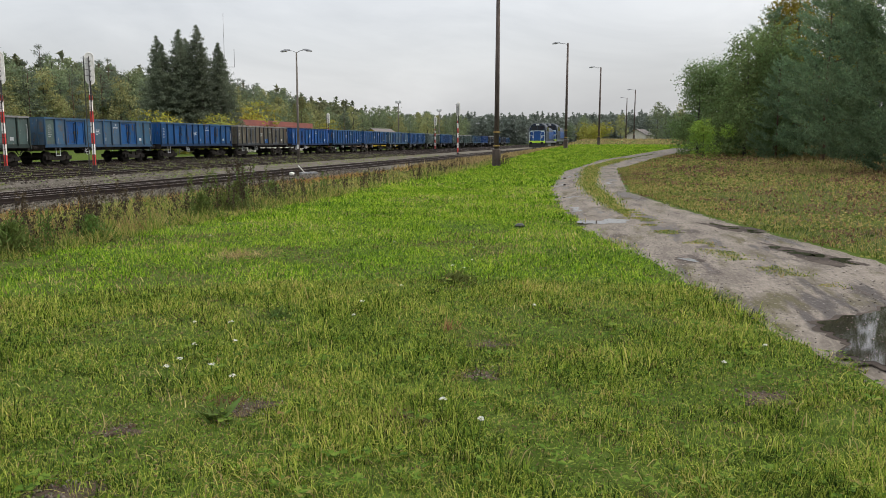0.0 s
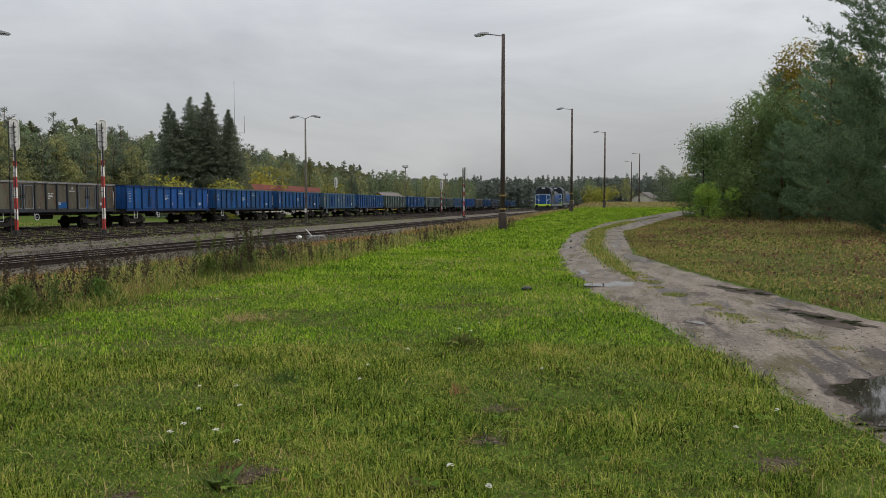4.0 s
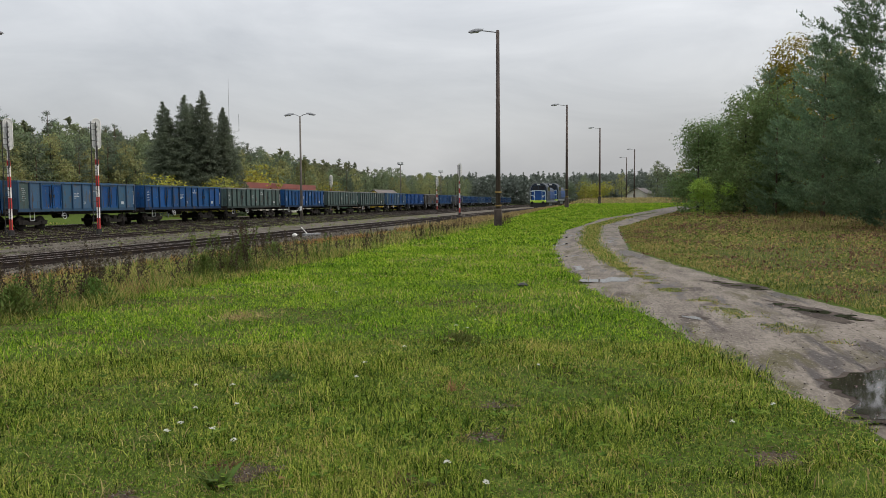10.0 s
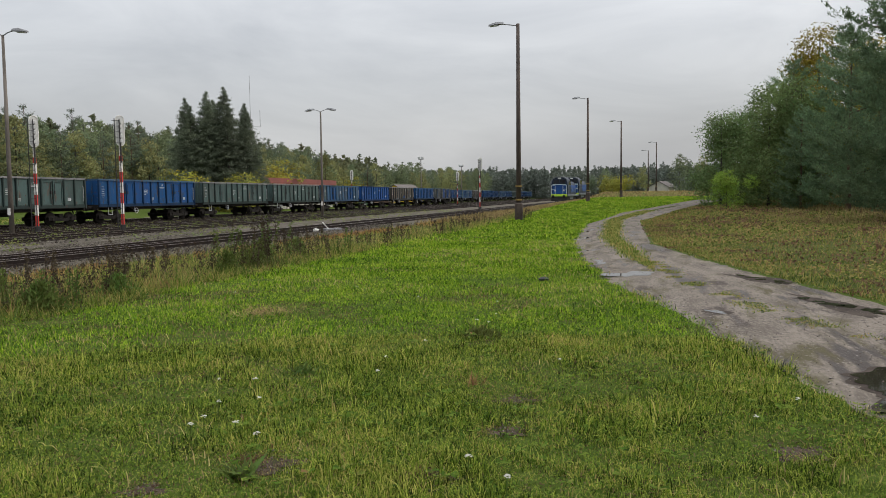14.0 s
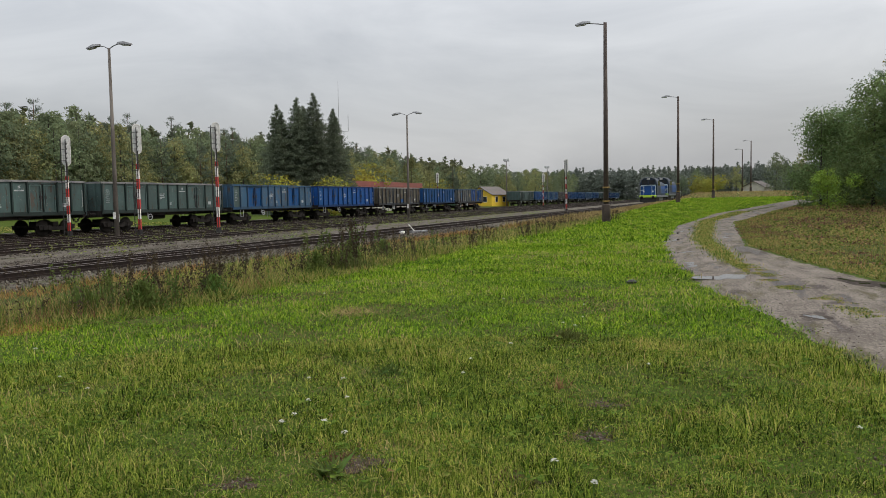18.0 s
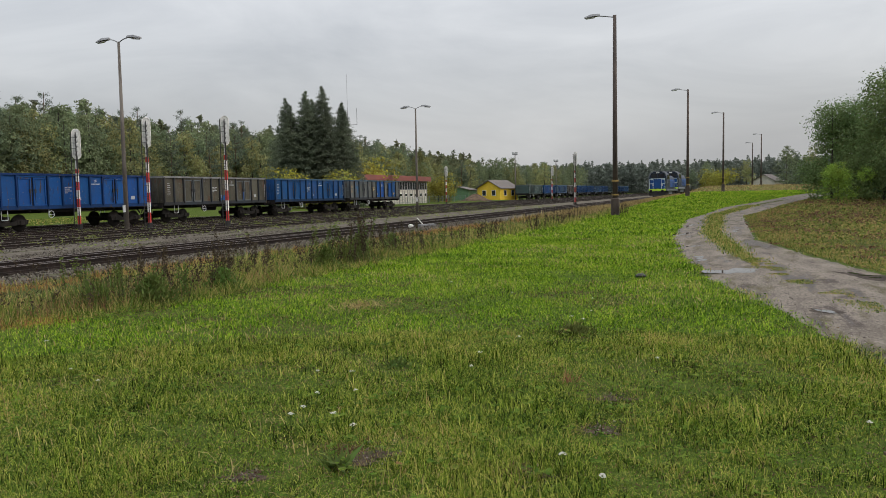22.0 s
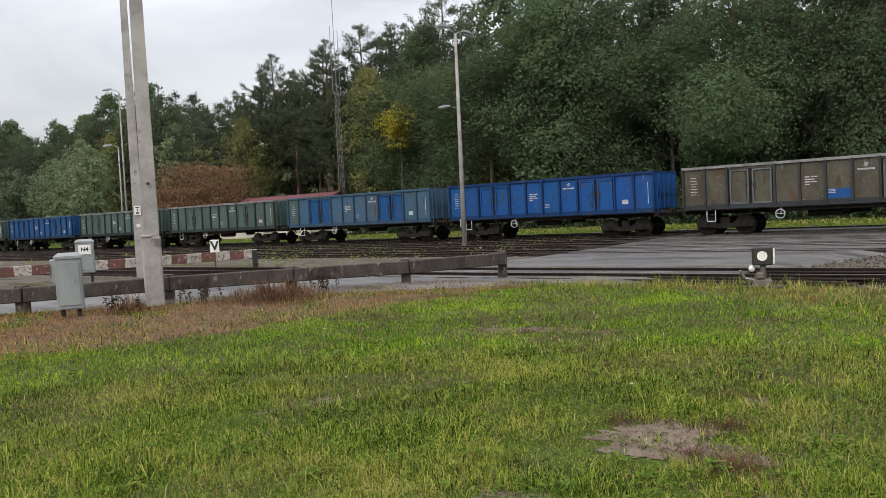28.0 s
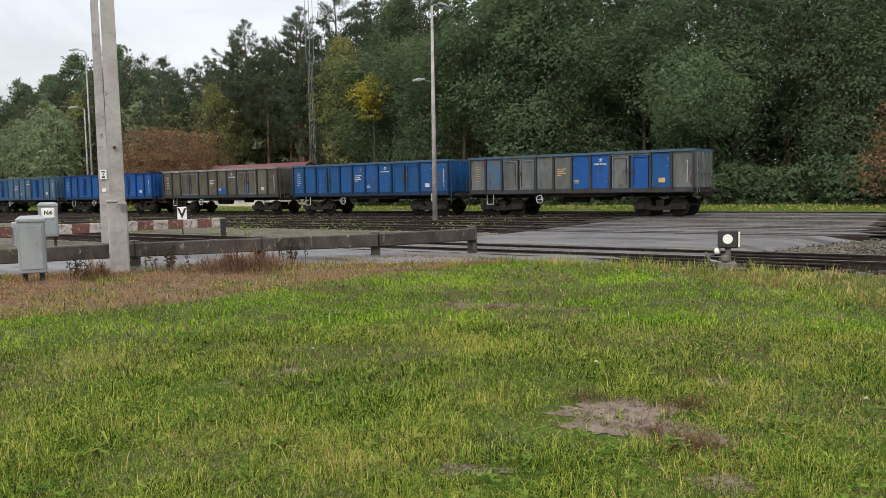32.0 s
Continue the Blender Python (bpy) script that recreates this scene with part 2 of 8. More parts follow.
def grass_material(name, stops, scale=0.8):
    """Blades that differ one by one, in drifts: from dark green through fresh and yellowish green to straw."""
    m = mat(name, stops[1][1], stops[2][1], 3, 0.9, trans=0.28, spec=0.03)
    n, l = m.node_tree.nodes, m.node_tree.links
    geo, co, nz = n.new("ShaderNodeNewGeometry"), n.new("ShaderNodeTexCoord"), n.new("ShaderNodeTexNoise")
    nz.inputs["Scale"].default_value, nz.inputs["Detail"].default_value, nz.inputs["Roughness"].default_value = scale, 6.0, 0.68
    l.new(co.outputs["Object"], nz.inputs["Vector"])
    drift = n.new("ShaderNodeMapRange")
    drift.inputs["From Min"].default_value, drift.inputs["From Max"].default_value = 0.32, 0.68
    l.new(nz.outputs["Fac"], drift.inputs["Value"])
    mx = n.new("ShaderNodeMix")
    mx.inputs["Factor"].default_value = 0.66
    l.new(drift.outputs["Result"], mx.inputs["A"])
    l.new(geo.outputs["Random Per Island"], mx.inputs["B"])
    ramp = n.new("ShaderNodeValToRGB")
    for k, (p, c) in enumerate(stops):
        e = ramp.color_ramp.elements[k] if k < 2 else ramp.color_ramp.elements.new(p)
        e.position, e.color = p, (*c, 1)
    l.new(mx.outputs["Result"], ramp.inputs["Fac"])
    for node in n:
        if node.type in ("BSDF_PRINCIPLED", "BSDF_TRANSLUCENT"):
            l.new(ramp.outputs["Color"], node.inputs["Base Color" if node.type == "BSDF_PRINCIPLED" else "Color"])
    return m


DIRT_DARK = mat("wet_mud", (0.066, 0.053, 0.044), (0.036, 0.029, 0.024), 3, 0.9, spec=0.08, bump=0.04, bump_scale=16)
GRASS = grass_material("lawn_grass", [(0.25, (0.012, 0.025, 0.005)), (0.40, (0.070, 0.126, 0.012)), (0.56, (0.192, 0.264, 0.030)), (0.73, (0.385, 0.410, 0.082)), (0.87, (0.400, 0.290, 0.120))])
FRESH = grass_material("fresh_grass", [(0.18, (0.018, 0.046, 0.006)), (0.38, (0.076, 0.168, 0.010)), (0.58, (0.200, 0.345, 0.020)), (0.77, (0.370, 0.470, 0.048)), (0.93, (0.360, 0.270, 0.105))], 0.5)
VERGE = grass_material("verge_grass", [(0.14, (0.036, 0.066, 0.012)), (0.36, (0.115, 0.175, 0.028)), (0.58, (0.235, 0.260, 0.060)), (0.78, (0.400, 0.310, 0.125)), (0.96, (0.260, 0.140, 0.065))], 0.9)
ROSETTE = grass_material("low_leaves", [(0.15, (0.036, 0.070, 0.014)), (0.45, (0.085, 0.150, 0.022)), (0.72, (0.160, 0.220, 0.038)), (0.90, (0.210, 0.140, 0.060))], 0.9)
PETAL = mat("white_petals", (0.54, 0.54, 0.48), (0.42, 0.41, 0.35), 20, 0.7, trans=0.2)
MEADOW = grass_material("meadow_grass", [(0.14, (0.036, 0.060, 0.013)), (0.36, (0.105, 0.140, 0.028)), (0.56, (0.200, 0.205, 0.052)), (0.76, (0.300, 0.225, 0.095)), (0.94, (0.200, 0.110, 0.050))], 0.5)
BARE_DARK = mat("bare_dark_soil", (0.095, 0.066, 0.048), (0.044, 0.032, 0.024), 14, 0.95, fine=0.5, bump=0.02, bump_scale=30, spec=0.15, spots=(0.045, 0.055, 0.018), spot_at=0.56, spot_scale=7)


def overlay(m, colour, scale, at, width, stretch=(1, 1, 1), rough=None, shift=0.0):
    """Lays drifts of another colour (damp, moss, grime) over a material, with their own gloss."""
    n, l = m.node_tree.nodes, m.node_tree.links
    b = n["Principled BSDF"]
    co, mp, nz, mr, mx = n.new("ShaderNodeTexCoord"), n.new("ShaderNodeMapping"), n.new("ShaderNodeTexNoise"), n.new("ShaderNodeMapRange"), n.new("ShaderNodeMix")
    info, add = n.new("ShaderNodeObjectInfo"), n.new("ShaderNodeVectorMath")
    add.operation = "MULTIPLY_ADD"
    add.inputs[1].default_value = (23.0, 41.0, 31.0)
    l.new(info.outputs["Random"], add.inputs[0])
    mp.inputs["Scale"].default_value, mp.inputs["Location"].default_value = stretch, (shift, shift * 0.7, 0)
    nz.inputs["Scale"].default_value, nz.inputs["Detail"].default_value, nz.inputs["Roughness"].default_value = scale, 7.0, 0.62
    mr.inputs["From Min"].default_value, mr.inputs["From Max"].default_value = at, at + width
    mx.data_type = "RGBA"
    mx.inputs["B"].default_value = (*colour, 1)
    l.new(co.outputs["Object"], mp.inputs["Vector"])
    l.new(mp.outputs["Vector"], add.inputs[2])
    l.new(add.outputs["Vector"], nz.inputs["Vector"])
    l.new(nz.outputs["Fac"], mr.inputs["Value"])
    l.new(mr.outputs["Result"], mx.inputs["Factor"])
    l.new(b.inputs["Base Color"].links[0].from_socket, mx.inputs["A"])
    l.new(mx.outputs["Result"], b.inputs["Base Color"])
    if rough is not None:
        rr = n.new("ShaderNodeMapRange")
        rr.inputs["To Min"].default_value, rr.inputs["To Max"].default_value = b.inputs["Roughness"].default_value, rough
        l.new(mr.outputs["Result"], rr.inputs["Value"])
        l.new(rr.outputs["Result"], b.inputs["Roughness"])


overlay(DIRT, (0.075, 0.066, 0.036), 1.1, 0.53, 0.10, (2.2, 0.5, 1), None, 3.0)
overlay(DIRT, (0.050, 0.041, 0.036), 0.9, 0.56, 0.06, (2.6, 0.35, 1), 0.55, 11.0)
overlay(DIRT, (0.230, 0.205, 0.185), 26.0, 0.60, 0.06, (1, 1, 1), None, 17.0)
overlay(DIRT, (0.058, 0.048, 0.041), 14.0, 0.60, 0.06, (1, 1, 1), None, 23.0)
overlay(ASPHALT, (0.042, 0.038, 0.038), 1.0, 0.52, 0.12, (1.2, 0.6, 1), 0.38, 5.0)
overlay(ASPHALT, (0.090, 0.085, 0.060), 0.7, 0.60, 0.05, (1.5, 0.5, 1), 0.9, 9.0)
overlay(EARTH, (0.058, 0.056, 0.022), 3.4, 0.63, 0.05, (1, 1, 1), None, 2.0)
overlay(REDDISH, (0.045, 0.060, 0.016), 1.0, 0.54, 0.06, (1, 1, 1), None, 4.0)
overlay(REDDISH, (0.190, 0.125, 0.070), 6.0, 0.58, 0.05, (1, 1, 1), None, 7.0)
overlay(BARE, (0.070, 0.070, 0.024), 5.0, 0.62, 0.05, (1, 1, 1), None, 1.0)
overlay(GRAVEL, (0.052, 0.042, 0.034), 0.8, 0.55, 0.08, (2.0, 0.3, 1), None, 6.0)
overlay(GRAVEL, (0.060, 0.066, 0.026), 0.5, 0.58, 0.06, (2.0, 0.4, 1), None, 13.0)
LITTER = leaf("dead_litter", (0.150, 0.100, 0.055), (0.085, 0.055, 0.032), 2.0, 0.5, 0.1)
STRAW = leaf("straw_blades", (0.225, 0.180, 0.120), (0.110, 0.082, 0.058), 1.2, 0.45, 0.25)
RUSTY = leaf("rusty_stems", (0.155, 0.082, 0.048), (0.095, 0.054, 0.034), 1.2, 0.45, 0.2)

# ---- mesh helpers ----
class Shape:
    """Collects boxes, tubes and faces for one mesh."""

    def __init__(self):
        self.v, self.f = [], []

    def add(self, verts, faces):
        k = len(self.v)
        self.v += [tuple(p) for p in verts]
        self.f += [tuple(i + k for i in face) for face in faces]
        return self

    def box(self, x0, x1, y0, y1, z0, z1, m=None, top=1.0):
        cx, cy = (x0 + x1) / 2, (y0 + y1) / 2
        pts = [(x, y, z0) for x, y in ((x0, y0), (x1, y0), (x1, y1), (x0, y1))]
        pts += [(cx + (x - cx) * top, cy + (y - cy) * top, z1) for x, y in ((x0, y0), (x1, y0), (x1, y1), (x0, y1))]
        if m is not None:
            pts = [m @ Vector(p) for p in pts]
        return self.add(pts, [(3, 2, 1, 0), (4, 5, 6, 7), (0, 1, 5, 4), (1, 2, 6, 5), (2, 3, 7, 6), (3, 0, 4, 7)])

    def block(self, x0, x1, y0, y1, z0, z1, c=0.02, m=None):
        """A box with all its edges bevelled by c."""
        pts, faces = [], []
        xs, ys, zs = (x0, x1), (y0, y1), (z0, z1)
        idx = {}
        for i in (0, 1):
            for j in (0, 1):
                for k in (0, 1):
                    sx, sy, sz = (c if i == 0 else -c), (c if j == 0 else -c), (c if k == 0 else -c)
                    idx[i, j, k, 0] = len(pts); pts.append((xs[i], ys[j] + sy, zs[k] + sz))
                    idx[i, j, k, 1] = len(pts); pts.append((xs[i] + sx, ys[j], zs[k] + sz))
                    idx[i, j, k, 2] = len(pts); pts.append((xs[i] + sx, ys[j] + sy, zs[k]))
                    faces.append([idx[i, j, k, a] for a in (0, 1, 2)])
        for i in (0, 1):
            faces.append([idx[i, j, k, 0] for j, k in ((0, 0), (1, 0), (1, 1), (0, 1))])
            faces.append([idx[j, i, k, 1] for j, k in ((0, 0), (1, 0), (1, 1), (0, 1))])
            faces.append([idx[j, k, i, 2] for j, k in ((0, 0), (1, 0), (1, 1), (0, 1))])
            for j in (0, 1):
                faces.append([idx[i, j, 0, 0], idx[i, j, 1, 0], idx[i, j, 1, 1], idx[i, j, 0, 1]])
                faces.append([idx[i, 0, j, 0], idx[i, 1, j, 0], idx[i, 1, j, 2], idx[i, 0, j, 2]])
                faces.append([idx[0, i, j, 1], idx[1, i, j, 1], idx[1, i, j, 2], idx[0, i, j, 2]])
        if m is not None:
            pts = [m @ Vector(p) for p in pts]
        return self.add(pts, faces)

    def tube(self, p0, p1, r0, r1=None, n=8, caps=True):
        p0, p1 = Vector(p0), Vector(p1)
        r1 = r0 if r1 is None else r1
        q = (p1 - p0).to_track_quat("Z", "Y")
        pts = []
        for p, r in ((p0, r0), (p1, r1)):
            pts += [p + q @ Vector((r * math.cos(2 * math.pi * i / n), r * math.sin(2 * math.pi * i / n), 0)) for i in range(n)]
        faces = [(i, (i + 1) % n, n + (i + 1) % n, n + i) for i in range(n)]
        if caps:
            faces += [tuple(reversed(range(n))), tuple(range(n, 2 * n))]
        return self.add(pts, faces)

    def path(self, points, r, n=6):
        for a, b in zip(points, points[1:]):
            self.tube(a, b, r, r, n)
        return self

    def ring(self, centre, axis, radius, r, n=14):
        q = Vector(axis).to_track_quat("Z", "Y")
        pts = [Vector(centre) + q @ Vector((radius * math.cos(2 * math.pi * i / n), radius * math.sin(2 * math.pi * i / n), 0)) for i in range(n + 1)]
        return self.path(pts, r, 5)

    def turned(self, profile, n=12, m=None):
        """A shape turned round z from rows of (radius, height)."""
        pts = [(r * math.cos(2 * math.pi * i / n), r * math.sin(2 * math.pi * i / n), z) for r, z in profile for i in range(n)]
        if m is not None:
            pts = [m @ Vector(p) for p in pts]
        faces = [(k * n + i, k * n + (i + 1) % n, (k + 1) * n + (i + 1) % n, (k + 1) * n + i) for k in range(len(profile) - 1) for i in range(n)]
        faces += [tuple(reversed(range(n))), tuple(range((len(profile) - 1) * n, len(profile) * n))]
        return self.add(pts, faces)

    def mesh(self, name, material, smooth=False):
        me = bpy.data.meshes.new(name)
        me.from_pydata(self.v, [], self.f)
        me.materials.append(material)
        if smooth:
            me.polygons.foreach_set("use_smooth", [True] * len(me.polygons))
        me.update()
        return me


def part(name, shape, material, parent=None, label="", m=None, smooth=False):
    """One mesh object under its thing, from a Shape or from a mesh that is shared."""
    me = shape if isinstance(shape, bpy.types.Mesh) else shape.mesh(name, material, smooth)
    ob = new(name, me)
    if parent is not None:
        ob.parent = parent
    if m is not None:
        ob.matrix_basis = m
    if label:
        tagged(ob, label)
    return ob


def thing(name, label, category, group="", m=None, kind=""):
    ob = new(name)
    tagged(ob, label, category, group, kind)
    if m is not None:
        ob.matrix_basis = m
    return ob


def soup(name, verts, faces, material, parent=None):
    """A large mesh from arrays: n x 3 points and rows of corner numbers (3 or 4 each)."""
    me = bpy.data.meshes.new(name)
    verts, faces = np.asarray(verts, np.float32), np.asarray(faces, np.int32)
    k = faces.shape[1]
    me.vertices.add(len(verts))
    me.vertices.foreach_set("co", verts.ravel())
    me.loops.add(faces.size)
    me.loops.foreach_set("vertex_index", faces.ravel())
    me.polygons.add(len(faces))
    me.polygons.foreach_set("loop_start", np.arange(0, faces.size, k, dtype=np.int32))
    me.polygons.foreach_set("loop_total", np.full(len(faces), k, np.int32))
    me.materials.append(material)
    me.update(calc_edges=True)
    me.validate()
    ob = new(name, me)
    if parent is not None:
        ob.parent = parent
    return ob


def smooth(a, b, v):
    v = np.clip((v - a) / (b - a), 0, 1)
    return v * v * (3 - 2 * v)


def rise(x, y):
    """Height of the ground: level grass, a slightly lower railway formation, and a slow climb along the lane."""
    x, y = np.asarray(x, float), np.asarray(y, float)
    climb = smooth(-13, -5, x) * (0.9 * smooth(40, 110, y) + 1.1 * smooth(110, 175, y))
    low = -0.25 * (1 - smooth(-16.5, -14.0, x)) * smooth(-48, -44, x)
    return climb + low


def lane_edge(points, y):
    return np.interp(y, [p[1] for p in points], [p[0] for p in points])


LANE_LEFT = [(5.6, -24.0), (4.4, -10.0), (2.6, 0.0), (2.05, 4.0), (1.77, 5.6), (1.42, 6.75), (0.96, 8.96), (0.37, 11.56), (-0.43, 14.4), (-1.44, 21.0), (-2.08, 27.5), (-2.5, 43.0), (-1.0, 61.0), (2.4, 76.0), (7.0, 97.0), (14.0, 125.0)]
LANE_RIGHT = [(8.4, -24.0), (7.1, -10.0), (5.2, 0.0), (4.6, 4.0), (4.6, 5.6), (4.5, 7.0), (4.0, 9.7), (3.5, 12.0), (2.75, 14.8), (1.7, 19.6), (0.55, 26.2), (0.4, 47.0), (3.0, 63.0), (6.0, 78.0), (10.0, 97.0), (17.0, 125.0)]


# ---- ground ----
def grid_lines(stops):
    out = []
    for (a, step), (b, _) in zip(stops, stops[1:]):
        out += list(np.arange(a, b - 1e-6, step))
    return np.array(out + [stops[-1][0]])


def build_ground():
    xs = grid_lines([(-1600, 150), (-250, 25), (-100, 5), (-50, 2), (-20, 0.5), (12, 2), (60, 10), (250, 150), (1600, 1)])
    ys = grid_lines([(-1600, 150), (-250, 25), (-100, 5), (-30, 0.8), (40, 2), (180, 10), (400, 120), (2500, 1)])
    gx, gy = np.meshgrid(xs, ys)
    pts = np.stack([gx, gy, rise(gx, gy)], -1).reshape(-1, 3)
    w = len(xs)
    i = (np.arange(len(ys) - 1)[:, None] * w + np.arange(w - 1)).ravel()
    faces = np.stack([i, i + 1, i + w + 1, i + w], 1)
    ob = soup("ground", pts, faces, EARTH)
    tagged(ob, "damp green grassland with trodden soil showing through", "ground", kind="structure")


def ribbon(name, left, right, ys, lift, material, label, category, across=7, jitter=0.0, seed=1):
    rng = np.random.default_rng(seed)
    l, r = lane_edge(left, ys) + rng.normal(0, jitter, len(ys)), lane_edge(right, ys) + rng.normal(0, jitter, len(ys))
    f = np.linspace(0, 1, across)
    gx = l[:, None] + (r - l)[:, None] * f
    gy = np.repeat(ys[:, None], across, 1)
    gz = rise(gx, gy) + lift * (np.abs(f - 0.5) < 0.49) - 0.004 * (np.abs(f - 0.5) > 0.49)
    pts = np.stack([gx, gy, gz], -1).reshape(-1, 3)
    i = (np.arange(len(ys) - 1)[:, None] * across + np.arange(across - 1)).ravel()
    ob = soup(name, pts, np.stack([i, i + 1, i + across + 1, i + across], 1), material)
    return tagged(ob, label, category, kind="structure")


def blob(name, outline, lift, material, label, category, n=120, rough=0.12, seed=2, parent=None, ragged=0.10):
    """A flat patch with a wavering outline round the ellipse (x, y, half length, half width, turn)."""
    x, y, a, b, turn = outline
    rng = np.random.default_rng(seed)
    ph = rng.uniform(0, 6.28, 5)
    rag = np.convolve(np.tile(rng.normal(0, ragged, n), 3), [0.25, 0.5, 0.25], 'same')[n:2 * n]
    pts = [(x, y)]
    for i in range(n):
        t = 2 * math.pi * i / n
        k = 1 + rough * sum(math.sin((j + 2) * t + ph[j]) / (1 + 0.5 * j) for j in range(5)) + rag[i]
        k = max(k, 0.4)
        u, v = a * k * math.cos(t), b * k * math.sin(t)
        c, s = math.cos(radians(turn)), math.sin(radians(turn))
        pts.append((x + u * c - v * s, y + u * s + v * c))
    verts = [(px, py, float(rise(px, py)) + lift) for px, py in pts]
    ob = soup(name, verts, [(0, 1 + i, 1 + (i + 1) % n) for i in range(n)], material, parent)
    return tagged(ob, label, category, kind="structure")


build_ground()
ribbon("dirt_lane", LANE_LEFT, LANE_RIGHT, np.concatenate([np.arange(-24, 0, 0.6), np.arange(0, 40, 0.22), np.arange(40, 126, 1.5)]), 0.03, DIRT, "rutted sandy dirt lane with puddles, curving through the grass", "lane", 11, 0.035)
STRIP_L = [(0.30, 17.5), (-0.35, 21.2), (-1.15, 29.4), (-1.5, 48.0), (0.3, 62.0), (3.6, 76.0)]
STRIP_R = [(0.42, 17.5), (0.22, 21.2), (-0.5, 29.4), (-0.75, 48.0), (1.1, 62.0), (4.4, 76.0)]
ribbon("lane_middle_strip", STRIP_L, STRIP_R, np.arange(17.5, 76, 0.3), 0.034, DRY_EARTH, "worn grassy strip between the two ruts of the lane", "grass strip", 5, 0.10, 5)
ribbon("dry_verge", [(x - 0.2, y) for x, y in LANE_RIGHT],
       [(60, -5), (60, 6), (60, 12), (60, 20), (60, 26), (60, 47), (60, 63), (60, 78), (60, 97)], np.arange(-5, 97, 2.0), 0.015, DRY_EARTH, "rough meadow of dry brownish grass beside the lane", "meadow", 24, 0.2, 6)
PUDDLE = "shallow muddy puddle in the rut of the dirt lane"
blob("wet_mud", (2.62, 7.30, 1.34, 0.68, 57), 0.0325, DIRT_DARK, "dark wet mud round a puddle in the lane", "mud", seed=20, rough=0.15, ragged=0.06)
blob("puddle", (2.62, 7.30, 1.25, 0.62, 57), 0.036, WATER, PUDDLE, "puddle", seed=20, rough=0.15, ragged=0.06)
blob("puddle", (-0.07, 15.8, 0.55, 0.36, 70), 0.036, WATER, PUDDLE, "puddle", seed=26, rough=0.28, ragged=0.10)
q = np.random.default_rng(66)
# broken rows of small puddles in dark mud, along the ruts
for k, (x, y, a, b, turn, m) in enumerate(((2.25, 15.1, 0.95, 0.20, 112, 5), (2.75, 11.75, 1.10, 0.19, 112, 6), (1.05, 10.9, 0.25, 0.1, 120, 1), (-1.2, 22.6, 0.6, 0.18, 80, 3), (-1.75, 28.5, 1.2, 0.16, 85, 4), (-1.9, 35.0, 1.6, 0.18, 88, 4), (-0.05, 31.0, 1.2, 0.14, 85, 3), (-0.75, 18.6, 0.8, 0.2, 100, 3), (-1.6, 41.0, 1.4, 0.2, 92, 3))):
    c, d = math.cos(radians(turn)), math.sin(radians(turn))
    if k < 3:
        blob("wet_mud", (x, y, a * 1.05, b * 1.25, turn), 0.0325, DIRT_DARK, "dark wet mud round a puddle in the lane", "mud", seed=120 + k, rough=0.26, ragged=0.14)
    for i in range(m):
        u, v = a * ((i + 0.5) / m * 2 - 1) * 0.85 + q.normal(0, 0.04), q.normal(0, b * 0.35)
        blob("puddle", (x + u * c - v * d, y + u * d + v * c, 0.75 * a / m * q.uniform(0.6, 1.2), b * q.uniform(0.3, 0.75), turn + q.normal(0, 12)), 0.036, WATER, PUDDLE, "puddle", seed=220 + 10 * k + i, rough=0.26, ragged=0.13, n=64)
for k, o in enumerate([(-5.0, -2.02, 0.62, 0.46, 125), (-4.7, -5.0, 0.45, 0.16, 150), (-4.15, -1.15, 0.24, 0.14, 60), (-6.25, -1.75, 0.22, 0.12, 60), (-8.9, -5.3, 0.9, 0.3, 100), (-3.6, -2.4, 0.22, 0.1, 140), (-2.09, 4.24, 0.20, 0.11, 20), (-2.40, 2.95, 0.25, 0.12, 0), (-1.12, 4.28, 0.17, 0.10, 10), (-0.91, 6.0, 0.16, 0.10, 30), (-0.85, 5.2, 0.2, 0.09, 0), (-2.63, 3.72, 0.14, 0.08, 0), (1.0, 5.1, 0.22, 0.1, 60), (-6.82, -3.55, 0.16, 0.08, 60)]):
    blob("bare_patch", (o[0], o[1], o[2] * 0.9, o[3] * 0.9, o[4]), 0.006, BARE if k < 6 else BARE_DARK, "bare patch of trodden soil in the grass", "soil patch", seed=40 + k, rough=0.26, ragged=0.20, n=110)

LAWN_EDGE = [(-2.0, -30.0), (-3.2, -14.0), (-5.4, -10.2), (-7.0, -9.6), (-10.5, -9.2), (-14.0, -8.6), (-14.6, -5.0), (-11.5, -1.0), (-10.4, 5.0), (-8.4, 9.0), (-8.2, 60.0)]
GUARD_EDGE = [(-3.4, -20.3), (-5.4, -18.2), (-7.4, -16.3), (-9.85, -14.95), (-11.95, -13.35), (-14.0, -11.7), (-15.6, -10.7), (-15.8, -8.6)]
ribbon("litter_verge", GUARD_EDGE, [(x + 0.6, y) for x, y in LAWN_EDGE], np.arange(-20.3, -8.5, 0.25), 0.008, REDDISH, "reddish withered litter in front of the guard rail", "verge", 8, 0.12, 14)
ribbon("rough_verge", [(-15.5, -8.6), (-15.3, 60.0)], [(x + 0.3, y) for x, y in LAWN_EDGE], np.arange(-8.6, 60, 0.8), 0.008, DRY_EARTH, "rough weedy verge between the lawn and the track", "verge", 8, 0.2, 15)
SHOULDER = [(-15.6, -8.0), (-15.4, -2.0), (-14.5, 0.7), (-13.8, 7.0), (-12.7, 11.0), (-12.3, 17.0), (-12.0, 21.0), (-12.0, 27.0), (-11.6, 38.0), (-11.6, 60.0)]
